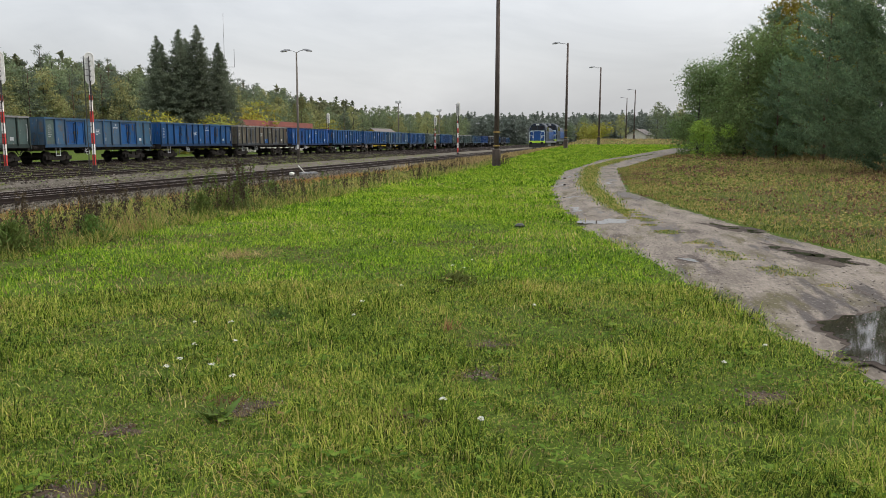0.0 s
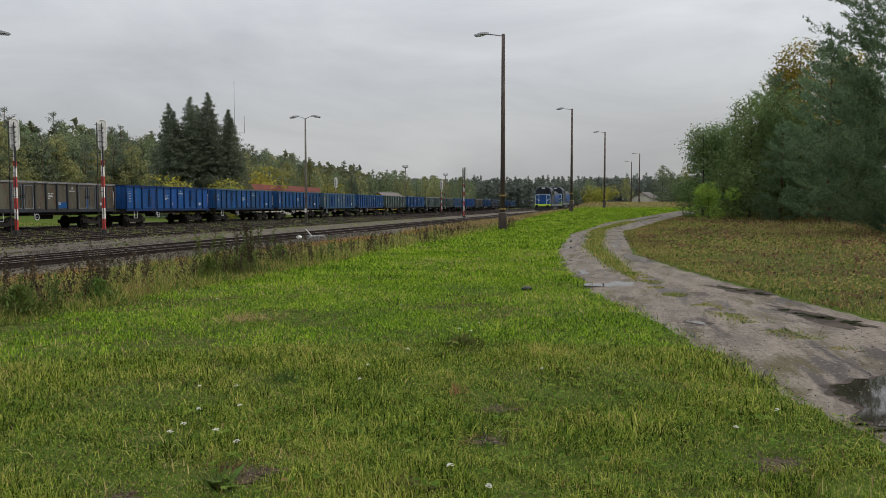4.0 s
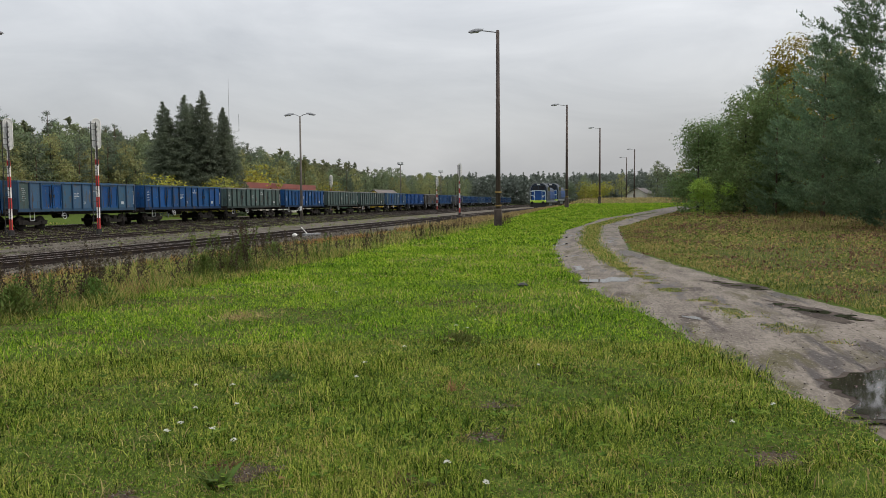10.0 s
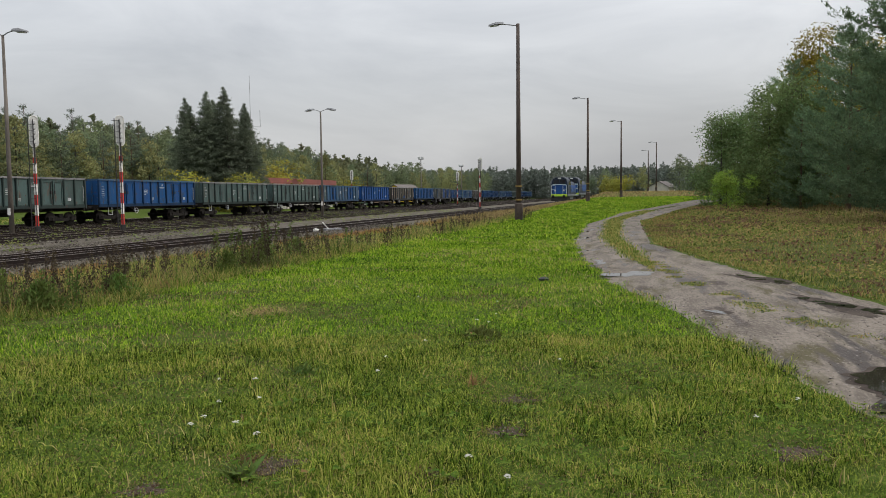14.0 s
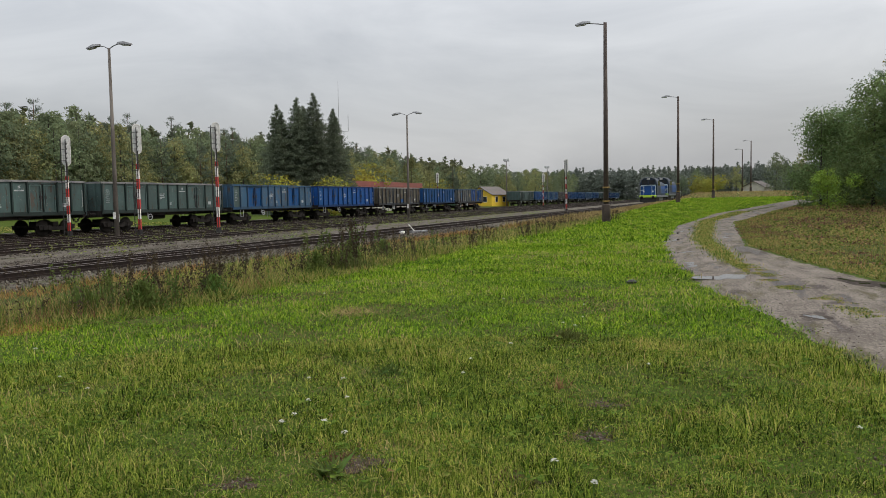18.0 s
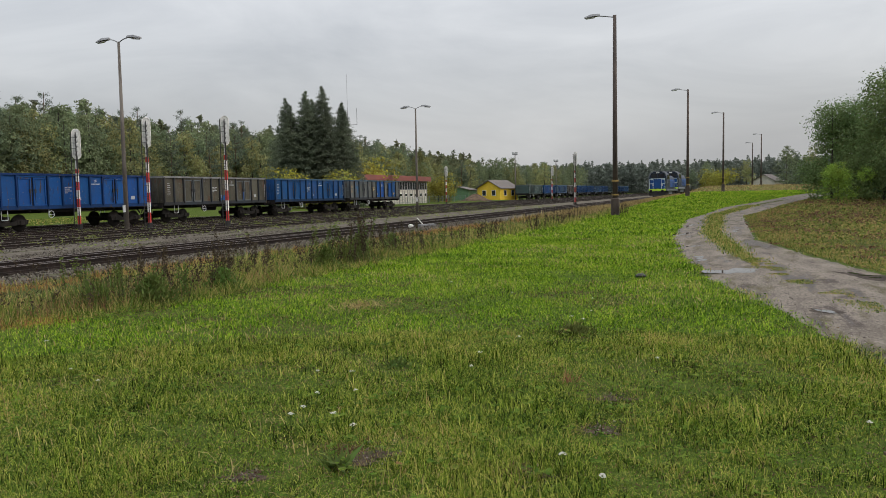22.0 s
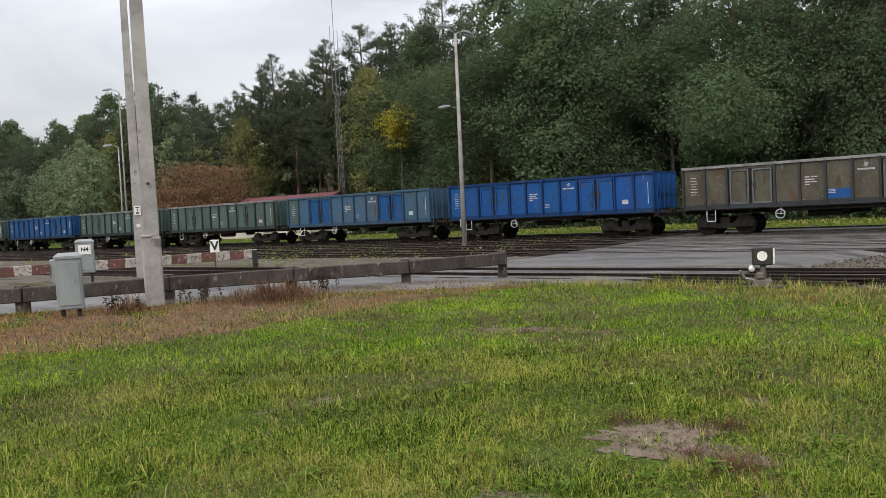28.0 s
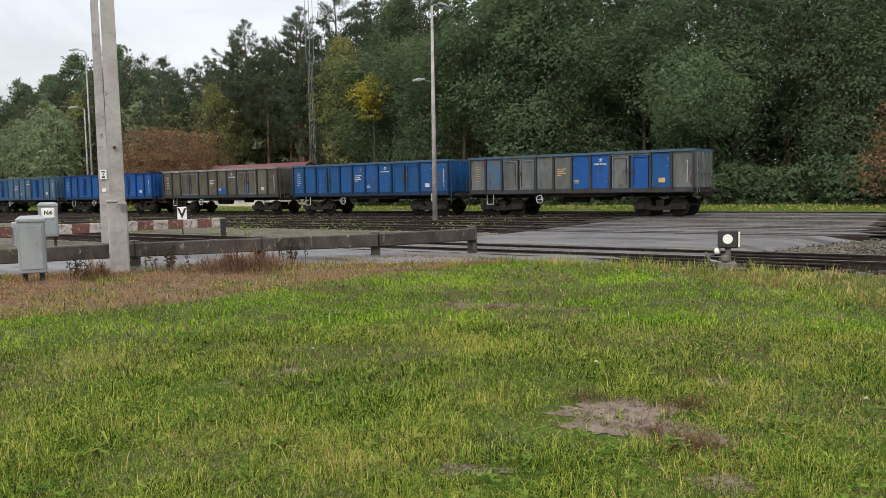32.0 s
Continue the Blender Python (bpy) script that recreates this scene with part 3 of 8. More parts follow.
ribbon("ballast_shoulder", [(-15.6, -8.0), (-15.6, 60.0)], SHOULDER, np.arange(-8, 60, 0.4), 0.014, GRAVEL, "loose grey ballast shoulder beside the near track", "ballast", 6, 0.14, 19)
# ---- railway ----
OILY = mat("oily_ballast", (0.082, 0.068, 0.058), (0.036, 0.029, 0.024), 2.4, 0.95, spec=0.05, fine=0.6, bump=0.04, bump_scale=24, spots=(0.070, 0.075, 0.032), spot_at=0.64, spot_scale=0.9)
TRACK_X = {"near": -18.0, "middle": -27.2, "third": -31.2, "fourth": -35.0, "train": -38.72, "far": -43.6}


def bed(name, x0, x1, y0, y1, lift):
    ys = np.arange(y0, y1 + 0.1, 1.0)
    return ribbon(name, [(x0, y0), (x0, y1)], [(x1, y0), (x1, y1)], ys, lift, GRAVEL, "grey stone ballast of the railway yard with small weeds", "ballast", 20, 0.25, 9)


def stones(name, x0, x1, y0, y1, n, size, seed):
    """Loose ballast: small four-cornered lumps."""
    q = np.random.default_rng(seed)
    c = np.stack([q.uniform(x0, x1, n), q.uniform(y0, y1, n)], 1)
    z = rise(c[:, 0], c[:, 1]) + 0.03
    d = q.normal(0, 1, (n, 4, 3))
    d /= np.linalg.norm(d, axis=2, keepdims=True)
    v = np.concatenate([c, z[:, None]], 1)[:, None] + d * (size * q.uniform(0.5, 1.3, n))[:, None, None]
    k = np.arange(n)[:, None] * 4
    f = np.concatenate([k + np.array(t) for t in ((0, 1, 2), (0, 2, 3), (0, 3, 1), (1, 3, 2))])
    tagged(soup(name, v.reshape(-1, 3), f, STONE), "loose grey and brown ballast stones", "stones", kind="stuff")


stones("ballast_stones", -23.0, -14.9, -3, 40, 18000, 0.05, 3)
stones("shoulder_stones", -15.6, -12.5, 9, 44, 7000, 0.045, 6)
stones("crossing_gravel", -26.2, -19.4, -5.2, 8, 6000, 0.05, 7)
stones("ballast_stones_far", -37.0, -24.0, -2, 50, 12000, 0.07, 4)
bed("ballast_bed", -46.0, -14.9, -160, 420, 0.02)


def rail_line(name, centre, group):
    """Two rails and their sleepers along a line of (x, y) points."""
    tr = thing(name, "railway track with rusty rails on dark sleepers", "track", group, kind="structure")
    pts = [Vector((x, y, float(rise(x, y)) + 0.1)) for x, y in centre]
    proud = 0.06 if name in ("track_near", "track_siding") else 0.0
    for side in (-0.755, 0.755):
        foot, top = Shape(), Shape()
        for a, b in zip(pts, pts[1:]):
            d = (b - a).normalized()
            m = Matrix.Translation(a) @ d.to_track_quat("Y", "Z").to_matrix().to_4x4()
            n = (b - a).length + 0.01
            m = Matrix.Translation((0, 0, proud)) @ m
            foot.box(side - 0.065, side + 0.065, 0, n, -0.075 - proud, -0.045, m).box(side - 0.014, side + 0.014, 0, n, -0.045, 0.03, m).box(side - 0.036, side + 0.036, 0, n, 0.03, 0.06, m)
            top.box(side - 0.024, side + 0.024, 0, n, 0.06, 0.064, m)
        r = part("rail", foot, RAIL, tr)
        part("rail_head", top, RAIL_TOP, r, "worn bright rail head")
    ys = np.array([p.y for p in pts])
    span = np.arange(max(-60, ys[0]), min(200, ys[-1]), 1.0)
    ribbon("stained_ballast", [(p.x - 1.25, p.y) for p in pts], [(p.x + 1.25, p.y) for p in pts], span, 0.026, OILY, "dark oil-stained ballast under the track", "ballast", 6, 0.12, 17)
    return tr, pts


def sleepers(tr, pts, y0, y1, single, seed):
    """Sleepers every 0.62 m; those within the stretch single are parts of their own."""
    rng = np.random.default_rng(seed)
    one = Shape().block(-1.25, 1.25, -0.125, 0.125, -0.16, -0.055, 0.015).mesh("sleeper", SLEEPER)
    rest = Shape()
    y, k = y0, 0
    xs, ys = [p.x for p in pts], [p.y for p in pts]
    while y < y1:
        x = float(np.interp(y, ys, xs))
        turn = math.degrees(math.atan2(float(np.interp(y - 1, ys, xs)) - float(np.interp(y + 1, ys, xs)), 2.0))
        m = pose(x + rng.normal(0, 0.02), y, float(rise(x, y)) + 0.13 + rng.normal(0, 0.004), 0, 0, turn + rng.normal(0, 0.6))
        if single[0] <= y < single[1]:
            part("sleeper", one, SLEEPER, tr, m=m)
        else:
            rest.box(-1.25, 1.25, -0.125, 0.125, -0.16, -0.055, m)
        y += 0.62
    tagged(part("far_sleepers", rest, SLEEPER, tr), kind="stuff")


ribbon("gravel_apron", [(-16.5, -70), (-16.5, -17.5)], [(-6.0, -70), (-9.5, -17.5)], np.arange(-70, -17, 1.5), 0.02, GRAVEL, "gravel apron beside the level crossing", "gravel", 8, 0.2, 11)
NEAR_LINE = [(-18.0, y) for y in (-160, -60, -20, 0, 20, 60, 120, 420)]
tr, pts = rail_line("track_near", NEAR_LINE, "tracks of the yard")
sleepers(tr, pts, -60, 140, (-14, 50), 3)
BRANCH = [(-18.0, 2.0), (-17.75, 12), (-17.3, 22), (-16.55, 34), (-15.6, 48), (-14.5, 64), (-13.5, 82), (-12.6, 104), (-11.7, 127), (-10.9, 141), (-9.9, 156), (-6.0, 195), (2.0, 240)]
tr, pts = rail_line("track_siding", BRANCH, "tracks of the yard")
sleepers(tr, pts, 24, 180, (24, 60), 4)
for key, seed in (("middle", 5), ("third", 6), ("fourth", 9), ("train", 7), ("far", 8)):
    tr, pts = rail_line("track_" + key, [(TRACK_X[key], y) for y in (-160, 0, 420)], "tracks of the yard")
    sleepers(tr, pts, -60, 200, (0, 0), seed)

# ---- wagons ----
def paint(name, c1, c2, spots, at=0.60):
    return mat(name, c1, c2, 0.55, 0.6, spec=0.18, spots=spots, spot_at=at, spot_scale=1.7, each=0.10, bump=0.004, bump_scale=5, stretch=(1, 1, 0.45), fine=0.35)


P_BRIGHT = paint("bright_blue_wagon_paint", (0.008, 0.068, 0.240), (0.009, 0.054, 0.180), (0.02, 0.035, 0.09), 0.63)
P_BLUE = paint("blue_wagon_paint", (0.008, 0.066, 0.200), (0.011, 0.050, 0.140), (0.032, 0.046, 0.066), 0.60)
P_FADED = paint("faded_blue_wagon_paint", (0.032, 0.092, 0.165), (0.050, 0.082, 0.115), (0.080, 0.078, 0.076), 0.57)
P_GREY = paint("grey_brown_wagon_paint", (0.086, 0.082, 0.062), (0.052, 0.047, 0.035), (0.078, 0.046, 0.029), 0.56)
P_GREEN = paint("grey_green_wagon_paint", (0.066, 0.108, 0.102), (0.052, 0.076, 0.072), (0.085, 0.070, 0.058), 0.60)
P_PALE = paint("grey_brown_pale_wagon_paint", (0.122, 0.132, 0.128), (0.074, 0.080, 0.076), (0.078, 0.050, 0.036), 0.58)
P_RIM = mat("pale_worn_rim", (0.20, 0.20, 0.19), (0.10, 0.105, 0.11), 1.5, 0.6)
for m in (P_BRIGHT, P_BLUE, P_FADED, P_GREY, P_GREEN):
    overlay(m, (0.055, 0.040, 0.032), 2.6, 0.60, 0.06, (1, 1.6, 0.22), 0.85, 3.0)
    overlay(m, (0.16, 0.16, 0.155), 3.2, 0.66, 0.05, (1, 1.2, 0.35), 0.8, 8.0)
    overlay(m, (0.19, 0.18, 0.165), 6.5, 0.655, 0.03, (1, 0.8, 1.6), 0.8, 21.0)
    overlay(m, (0.085, 0.040, 0.026), 5.0, 0.65, 0.03, (1, 1, 0.8), 0.85, 31.0)
UNDER = mat("grimy_underframe", (0.021, 0.018, 0.016), (0.011, 0.010, 0.009), 2, 0.85, each=0.15, spec=0.2)
MARK = mat("white_marking", (0.44, 0.45, 0.45), (0.27, 0.29, 0.31), 3, 0.7)
MARK_YELLOW = mat("ochre_marking", (0.42, 0.30, 0.13), (0.28, 0.20, 0.09), 3, 0.7)
SHARED = {}


def shared(key, make, material, smooth_it=False):
    if (key, material.name) not in SHARED:
        SHARED[key, material.name] = make().mesh(key.split(":")[0], material, smooth_it)
    return SHARED[key, material.name]


def shaded(m):
    """The same paint, darkened for the ribs' shading; sills and one rim share it."""
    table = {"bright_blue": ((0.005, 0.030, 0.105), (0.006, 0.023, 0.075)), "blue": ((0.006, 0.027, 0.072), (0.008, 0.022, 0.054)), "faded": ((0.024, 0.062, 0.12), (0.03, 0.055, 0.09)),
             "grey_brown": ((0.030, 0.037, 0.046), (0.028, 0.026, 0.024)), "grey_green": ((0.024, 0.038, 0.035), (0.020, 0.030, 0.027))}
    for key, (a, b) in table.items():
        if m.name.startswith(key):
            return paint(key + "_shaded_paint", a, b, (0.05, 0.04, 0.035), 0.6)
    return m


def worn(m):
    """The same paint chalked and rubbed pale, as on raised edges."""
    table = {"bright_blue": ((0.050, 0.135, 0.31), (0.03, 0.09, 0.22)), "blue": ((0.050, 0.125, 0.235), (0.03, 0.085, 0.16)), "faded": ((0.085, 0.145, 0.20), (0.06, 0.10, 0.14)),
             "grey_brown": ((0.130, 0.142, 0.146), (0.070, 0.082, 0.092)), "grey_green": ((0.115, 0.155, 0.145), (0.07, 0.095, 0.09))}
    for key, (a, b) in table.items():
        if m.name.startswith(key):
            return paint(key + "_worn_paint", a, b, (0.06, 0.045, 0.038), 0.6)
    return m


RIBS = (-6.27, -5.24, -4.2, -2.1, -1.05, 0.0, 1.05, 2.1, 4.2, 5.24, 6.27)
PANELS = ((-6.27, -5.24), (-5.24, -4.2), (-2.1, -1.05), (-1.05, 0.0), (0.0, 1.05), (1.05, 2.1), (4.2, 5.24), (5.24, 6.27))
DOORS = ((-4.12, -3.19), (-3.11, -2.18), (2.18, 3.11), (3.19, 4.12))


def wagon_panel(w):
    s = Shape()
    s.box(0, 0.02, -w / 2, w / 2, 1.28, 2.99)
    # pressed stiffening fields
    s.box(0.02, 0.028, -w / 2 + 0.1, w / 2 - 0.1, 1.42, 2.85, top=0.94)
    return s


def wagon_door():
    s = Shape()
    s.block(0, 0.03, -0.42, 0.42, 1.26, 2.84, 0.012)
    return s


def wagon_door_frame():
    s = Shape()
    for y in (-0.395, 0.395):
        s.box(0.02, 0.085, y - 0.035, y + 0.035, 1.27, 2.84)
    for z in (1.30, 2.81):
        s.box(0.02, 0.080, -0.36, 0.36, z - 0.035, z + 0.035)
    return s


def wagon_rib():
    s = Shape()
    s.add([(0, -0.06, 1.2), (0.125, -0.045, 1.2), (0.125, 0.045, 1.2), (0, 0.06, 1.2), (0, -0.06, 3.0), (0.105, -0.045, 3.0), (0.105, 0.045, 3.0), (0, 0.06, 3.0)],
          [(0, 1, 5, 4), (1, 2, 6, 5), (2, 3, 7, 6), (4, 5, 6, 7), (3, 2, 1, 0)])
    return s


def wagon_frame():
    s = Shape()
    s.box(-1.38, 1.38, -6.3, 6.3, 1.10, 1.22)
    for x in (-1, 1):
        s.box(x * 1.40 - 0.04, x * 1.40 + 0.04, -6.32, 6.32, 1.02, 1.28)
        s.box(x * 0.35 - 0.06, x * 0.35 + 0.06, -6.2, 6.2, 0.82, 1.10)
        # deepened sill between the bogies
        s.add([(x * 1.25, -2.9, 1.05), (x * 1.25, 2.9, 1.05), (x * 1.25, 2.1, 0.86), (x * 1.25, -2.1, 0.86), (x * 1.17, -2.9, 1.05), (x * 1.17, 2.9, 1.05), (x * 1.17, 2.1, 0.86), (x * 1.17, -2.1, 0.86)],
              [(0, 1, 2, 3), (7, 6, 5, 4), (0, 4, 5, 1), (1, 5, 6, 2), (2, 6, 7, 3), (3, 7, 4, 0)])
    for y in (-6.3, 6.3):
        s.box(-1.35, 1.35, y - 0.08, y + 0.08, 0.86, 1.24)
    for y in (-3.2, -1.6, 0, 1.6, 3.2):
        s.box(-1.3, 1.3, y - 0.05, y + 0.05, 0.9, 1.1)
    # brake cylinder and air tank
    s.tube((0.55, -0.9, 0.75), (0.55, 0.5, 0.75), 0.19, n=10).tube((-0.6, 0.6, 0.78), (-0.6, 1.4, 0.78), 0.14, n=10)
    return s


def wagon_rim():
    s = Shape()
    for x in (-1, 1):
        s.box(x * 1.44 - 0.07, x * 1.44 + 0.07, -6.34, 6.34, 2.97, 3.09)
    for y in (-6.29, 6.29):
        s.box(-1.37, 1.37, y - 0.06, y + 0.06, 2.97, 3.09)
    return s


def wagon_end():
    s = Shape()
    s.box(-1.40, 1.40, -0.03, 0.03, 1.24, 2.97)
    return s


def wagon_wheel():
    return Shape().turned([(0.10, -0.02), (0.40, 0.0), (0.46, 0.01), (0.46, 0.115), (0.49, 0.12), (0.49, 0.145), (0.12, 0.145)], 20, pose(0, 0, 0, 0, 90, 0))


def bogie_frame():
    s = Shape()
    for x in (-1.0, 1.0):
        s.add([(x - 0.06, -1.35, 0.62), (x - 0.06, -0.55, 0.66), (x - 0.06, -0.35, 0.52), (x - 0.06, 0.35, 0.52), (x - 0.06, 0.55, 0.66), (x - 0.06, 1.35, 0.62), (x - 0.06, 1.30, 0.36), (x - 0.06, 0.62, 0.36), (x - 0.06, 0.42, 0.30), (x - 0.06, -0.42, 0.30), (x - 0.06, -0.62, 0.36), (x - 0.06, -1.30, 0.36)]
              + [(x + 0.06, -1.35, 0.62), (x + 0.06, -0.55, 0.66), (x + 0.06, -0.35, 0.52), (x + 0.06, 0.35, 0.52), (x + 0.06, 0.55, 0.66), (x + 0.06, 1.35, 0.62), (x + 0.06, 1.30, 0.36), (x + 0.06, 0.62, 0.36), (x + 0.06, 0.42, 0.30), (x + 0.06, -0.42, 0.30), (x + 0.06, -0.62, 0.36), (x + 0.06, -1.30, 0.36)],
              [tuple(range(11, -1, -1)), tuple(range(12, 24))] + [(i, (i + 1) % 12, 12 + (i + 1) % 12, 12 + i) for i in range(12)])
        for y in (-0.9, 0.9):
            s.block(x - 0.13, x + 0.13, y - 0.16, y + 0.16, 0.33, 0.60, 0.03)
            for d in (-0.26, 0.26):
                s.tube((x, y + d, 0.36), (x, y + d, 0.62), 0.085, n=8)
    s.box(-0.95, 0.95, -0.2, 0.2, 0.5, 0.82)
    for y in (-1.3, 1.3):
        s.box(-0.95, 0.95, y - 0.06, y + 0.06, 0.5, 0.6)
    return s


def buffer_shape():
    m = pose(0, 0, 0, -90, 0, 0)
    return Shape().turned([(0.11, 0), (0.11, 0.28), (0.085, 0.30), (0.085, 0.50), (0.22, 0.52), (0.23, 0.56), (0.14, 0.60)], 12, m)


def wagon(body, patches, rim, door, ends, label, doors_alt=None, marks=MARK):
    """An open bogie wagon, 14 m over its buffers. patches: side panels (by number) painted otherwise."""
    w = thing("open_wagon", label, "wagon")
    part("underframe", shared("underframe", wagon_frame, UNDER), UNDER, w)
    part("top_rim", shared("top_rim", wagon_rim, rim), rim, w)
    floor_shape = shared("floor_plate", lambda: Shape().box(-1.37, 1.37, -6.26, 6.26, 1.225, 1.26), UNDER)
    part("floor_plate", floor_shape, UNDER, w)
    for side in (0, 180):
        turn = pose(0, 0, 0, 0, 0, side)
        for k, (a, b) in enumerate(PANELS):
            pm = patches.get(k, body)
            part("side_panel", shared("side_panel:%.2f" % (b - a), lambda: wagon_panel(b - a), pm), pm, w, m=turn @ pose(1.40, (a + b) / 2, 0))
        for k, (a, b) in enumerate(DOORS):
            dm = (doors_alt or {}).get(k, door)
            d = part("door", shared("door", wagon_door, dm), dm, w, m=turn @ pose(1.39, (a + b) / 2, 0))
            part("door_frame", shared("door_frame", wagon_door_frame, worn(dm) if dm in (P_GREY, P_PALE) else dm), dm, d)
            s = 1 if k % 2 == 0 else -1
            part("handle", shared("handle:%d" % s, lambda: Shape().tube((0.10, 0.33 * s, 1.45), (0.10, 0.33 * s, 2.7), 0.018, n=5).box(0.07, 0.13, 0.33 * s - 0.05, 0.33 * s + 0.05, 2.0, 2.2), DARK_STEEL), DARK_STEEL, d)
        # plate above and below each pair of doors
        for y in (-3.15, 3.15):
            part("door_recess", shared("door_recess", lambda: Shape().box(-0.03, -0.012, -1.04, 1.04, 1.26, 2.88), UNDER), UNDER, w, m=turn @ pose(1.40, y, 0))
            part("door_header", shared("door_header", lambda: Shape().box(0, 0.05, -1.04, 1.04, 2.865, 2.99), body), body, w, m=turn @ pose(1.40, y, 0))
        # the ribs' shade lies in their darker colour
        for y in RIBS:
            part("rib", shared("rib", wagon_rib, shaded(body)), body, w, m=turn @ pose(1.415, y, 0))
        # lettering as plain bars, and the owner's sign as plain shapes
        bars = Shape()
        for i, (n, z) in enumerate(((2, 2.28), (4, 2.17), (5, 2.06), (2, 1.95))):
            bars.box(0.036, 0.04, -0.32, -0.32 + 0.1 * n, z, z + 0.05)
        bars.box(0.036, 0.04, -0.05, 0.2, 2.28, 2.33).box(0.036, 0.04, 0.62, 0.9, 1.55, 1.58).box(0.036, 0.04, 0.62, 0.9, 1.62, 1.65).box(0.036, 0.04, 0.62, 0.9, 1.69, 1.72)
        tagged(part("lettering", shared("lettering", lambda: bars, marks), marks, w, "rows of faded stencilled lettering", m=turn @ pose(1.40, -0.52, 0)), kind="stuff")
        sign = Shape()
        sign.add([(0.04, -0.12, 2.68), (0.04, -0.02, 2.77), (0.04, 0.12, 2.77), (0.04, 0.02, 2.71)], [(0, 1, 2, 3)])
        sign.add([(0.04, -0.11, 2.62), (0.04, 0.0, 2.68), (0.04, 0.12, 2.71), (0.04, 0.03, 2.62)], [(0, 1, 2, 3)])
        for i in range(9):
            sign.box(0.036, 0.04, -0.34 + 0.076 * i, -0.285 + 0.076 * i, 2.46, 2.535)
        part("emblem", shared("emblem", lambda: sign, MARK), MARK, w, "small white emblem over a row of white bars", m=turn @ pose(1.40, 1.58, 0))
        end_bars = Shape()
        for i in range(7):
            end_bars.box(0.036, 0.04, -0.2, 0.06 + 0.04 * (i % 3), 2.55 - i * 0.13, 2.577 - i * 0.13)
        tagged(part("lettering", shared("end_lettering", lambda: end_bars, marks), marks, w, m=turn @ pose(1.40, -5.72, 0)), kind="stuff")
        part("label_plate", shared("label_plate", lambda: Shape().box(0.036, 0.045, -0.16, 0.16, 1.52, 1.74), marks), marks, w, m=turn @ pose(1.40, 4.75, 0))
        part("side_sill", shared("side_sill", lambda: Shape().box(0, 0.05, -6.3, 6.3, 1.06, 1.285), shaded(body)), body, w, m=turn @ pose(1.415, 0, 0))
        part("end_wall", shared("end_wall", wagon_end, ends), ends, w, m=pose(0, 6.3 if side == 0 else -6.3, 0, 0, 0, 0 if side == 0 else 180))
        for x in (-0.95, -0.32, 0.32, 0.95):
            part("end_rib", shared("end_rib", lambda: Shape().box(-0.06, 0.06, 0.03, 0.11, 1.24, 2.97, top=0.95), ends), ends, w, m=pose(0, 6.3 if side == 0 else -6.3, 0, 0, 0, 0 if side == 0 else 180) @ pose(x, 0, 0))
        part("end_beam", shared("end_beam", lambda: Shape().box(-1.38, 1.38, 0.03, 0.08, 1.95, 2.07), ends), ends, w, m=pose(0, 6.3 if side == 0 else -6.3, 0, 0, 0, 0 if side == 0 else 180))
        part("ladder", shared("ladder", lambda: Shape().path([(1.42, 6.45, 1.0), (1.42, 6.45, 2.9)], 0.02, 5).path([(1.05, 6.45, 1.0), (1.05, 6.45, 2.9)], 0.02, 5).box(1.05, 1.42, 6.43, 6.47, 1.3, 1.33).box(1.05, 1.42, 6.43, 6.47, 1.7, 1.73).box(1.05, 1.42, 6.43, 6.47, 2.1, 2.13).box(1.05, 1.42, 6.43, 6.47, 2.5, 2.53), ends), ends, w, m=turn)
        part("grab_rail", shared("grab_rail", lambda: Shape().path([(1.52, 6.0, 1.5), (1.56, 6.02, 1.55), (1.56, 6.02, 2.5), (1.52, 6.0, 2.55)], 0.018, 5), MARK), MARK, w, m=turn)
        part("step", shared("step", lambda: Shape().path([(1.40, -5.2, 1.05), (1.42, -5.2, 0.5), (1.42, -4.8, 0.5), (1.40, -4.8, 1.05)], 0.022, 5), MARK), MARK, w, "white bent step bar", m=turn)
        part("brake_wheel", shared("brake_wheel", lambda: Shape().ring((1.44, -1.9, 0.74), (1, 0, 0), 0.2, 0.024).tube((1.2, -1.9, 0.74), (1.46, -1.9, 0.74), 0.025, n=6).box(1.43, 1.45, -2.08, -1.72, 0.725, 0.755).box(1.22, 1.26, -1.93, -1.87, 0.70, 1.10), MARK), MARK, w, "white handbrake wheel", m=turn)
        y = 6.38 if side == 0 else -6.38
        for x in (-0.875, 0.875):
            part("buffer", shared("buffer", buffer_shape, UNDER), UNDER, w, m=pose(x, y, 1.02, 0, 0, 0 if side == 0 else 180))
        part("coupling", shared("coupling", lambda: Shape().path([(0, 0, 1.0), (0, 0.25, 0.98), (0.02, 0.42, 0.72), (0, 0.52, 0.70)], 0.04, 6), UNDER), UNDER, w, m=pose(0, y, 0, 0, 0, side))
        part("brake_hose", shared("brake_hose", lambda: Shape().path([(0.3, 0, 0.9), (0.32, 0.15, 0.6), (0.3, 0.35, 0.55), (0.25, 0.5, 0.7)], 0.022, 5), UNDER), UNDER, w, m=pose(0, y, 0, 0, 0, side))
        bogie = part("bogie", shared("bogie", bogie_frame, UNDER), UNDER, w, m=pose(0, 4.5 if side == 0 else -4.5, -0.15))
        for yy in (-0.9, 0.9):
            for x in (-1, 1):
                part("wheel", shared("wheel", wagon_wheel, UNDER, True), UNDER, bogie, m=pose(x * 0.70, yy, 0.46, 0, 0, 0 if x > 0 else 180))
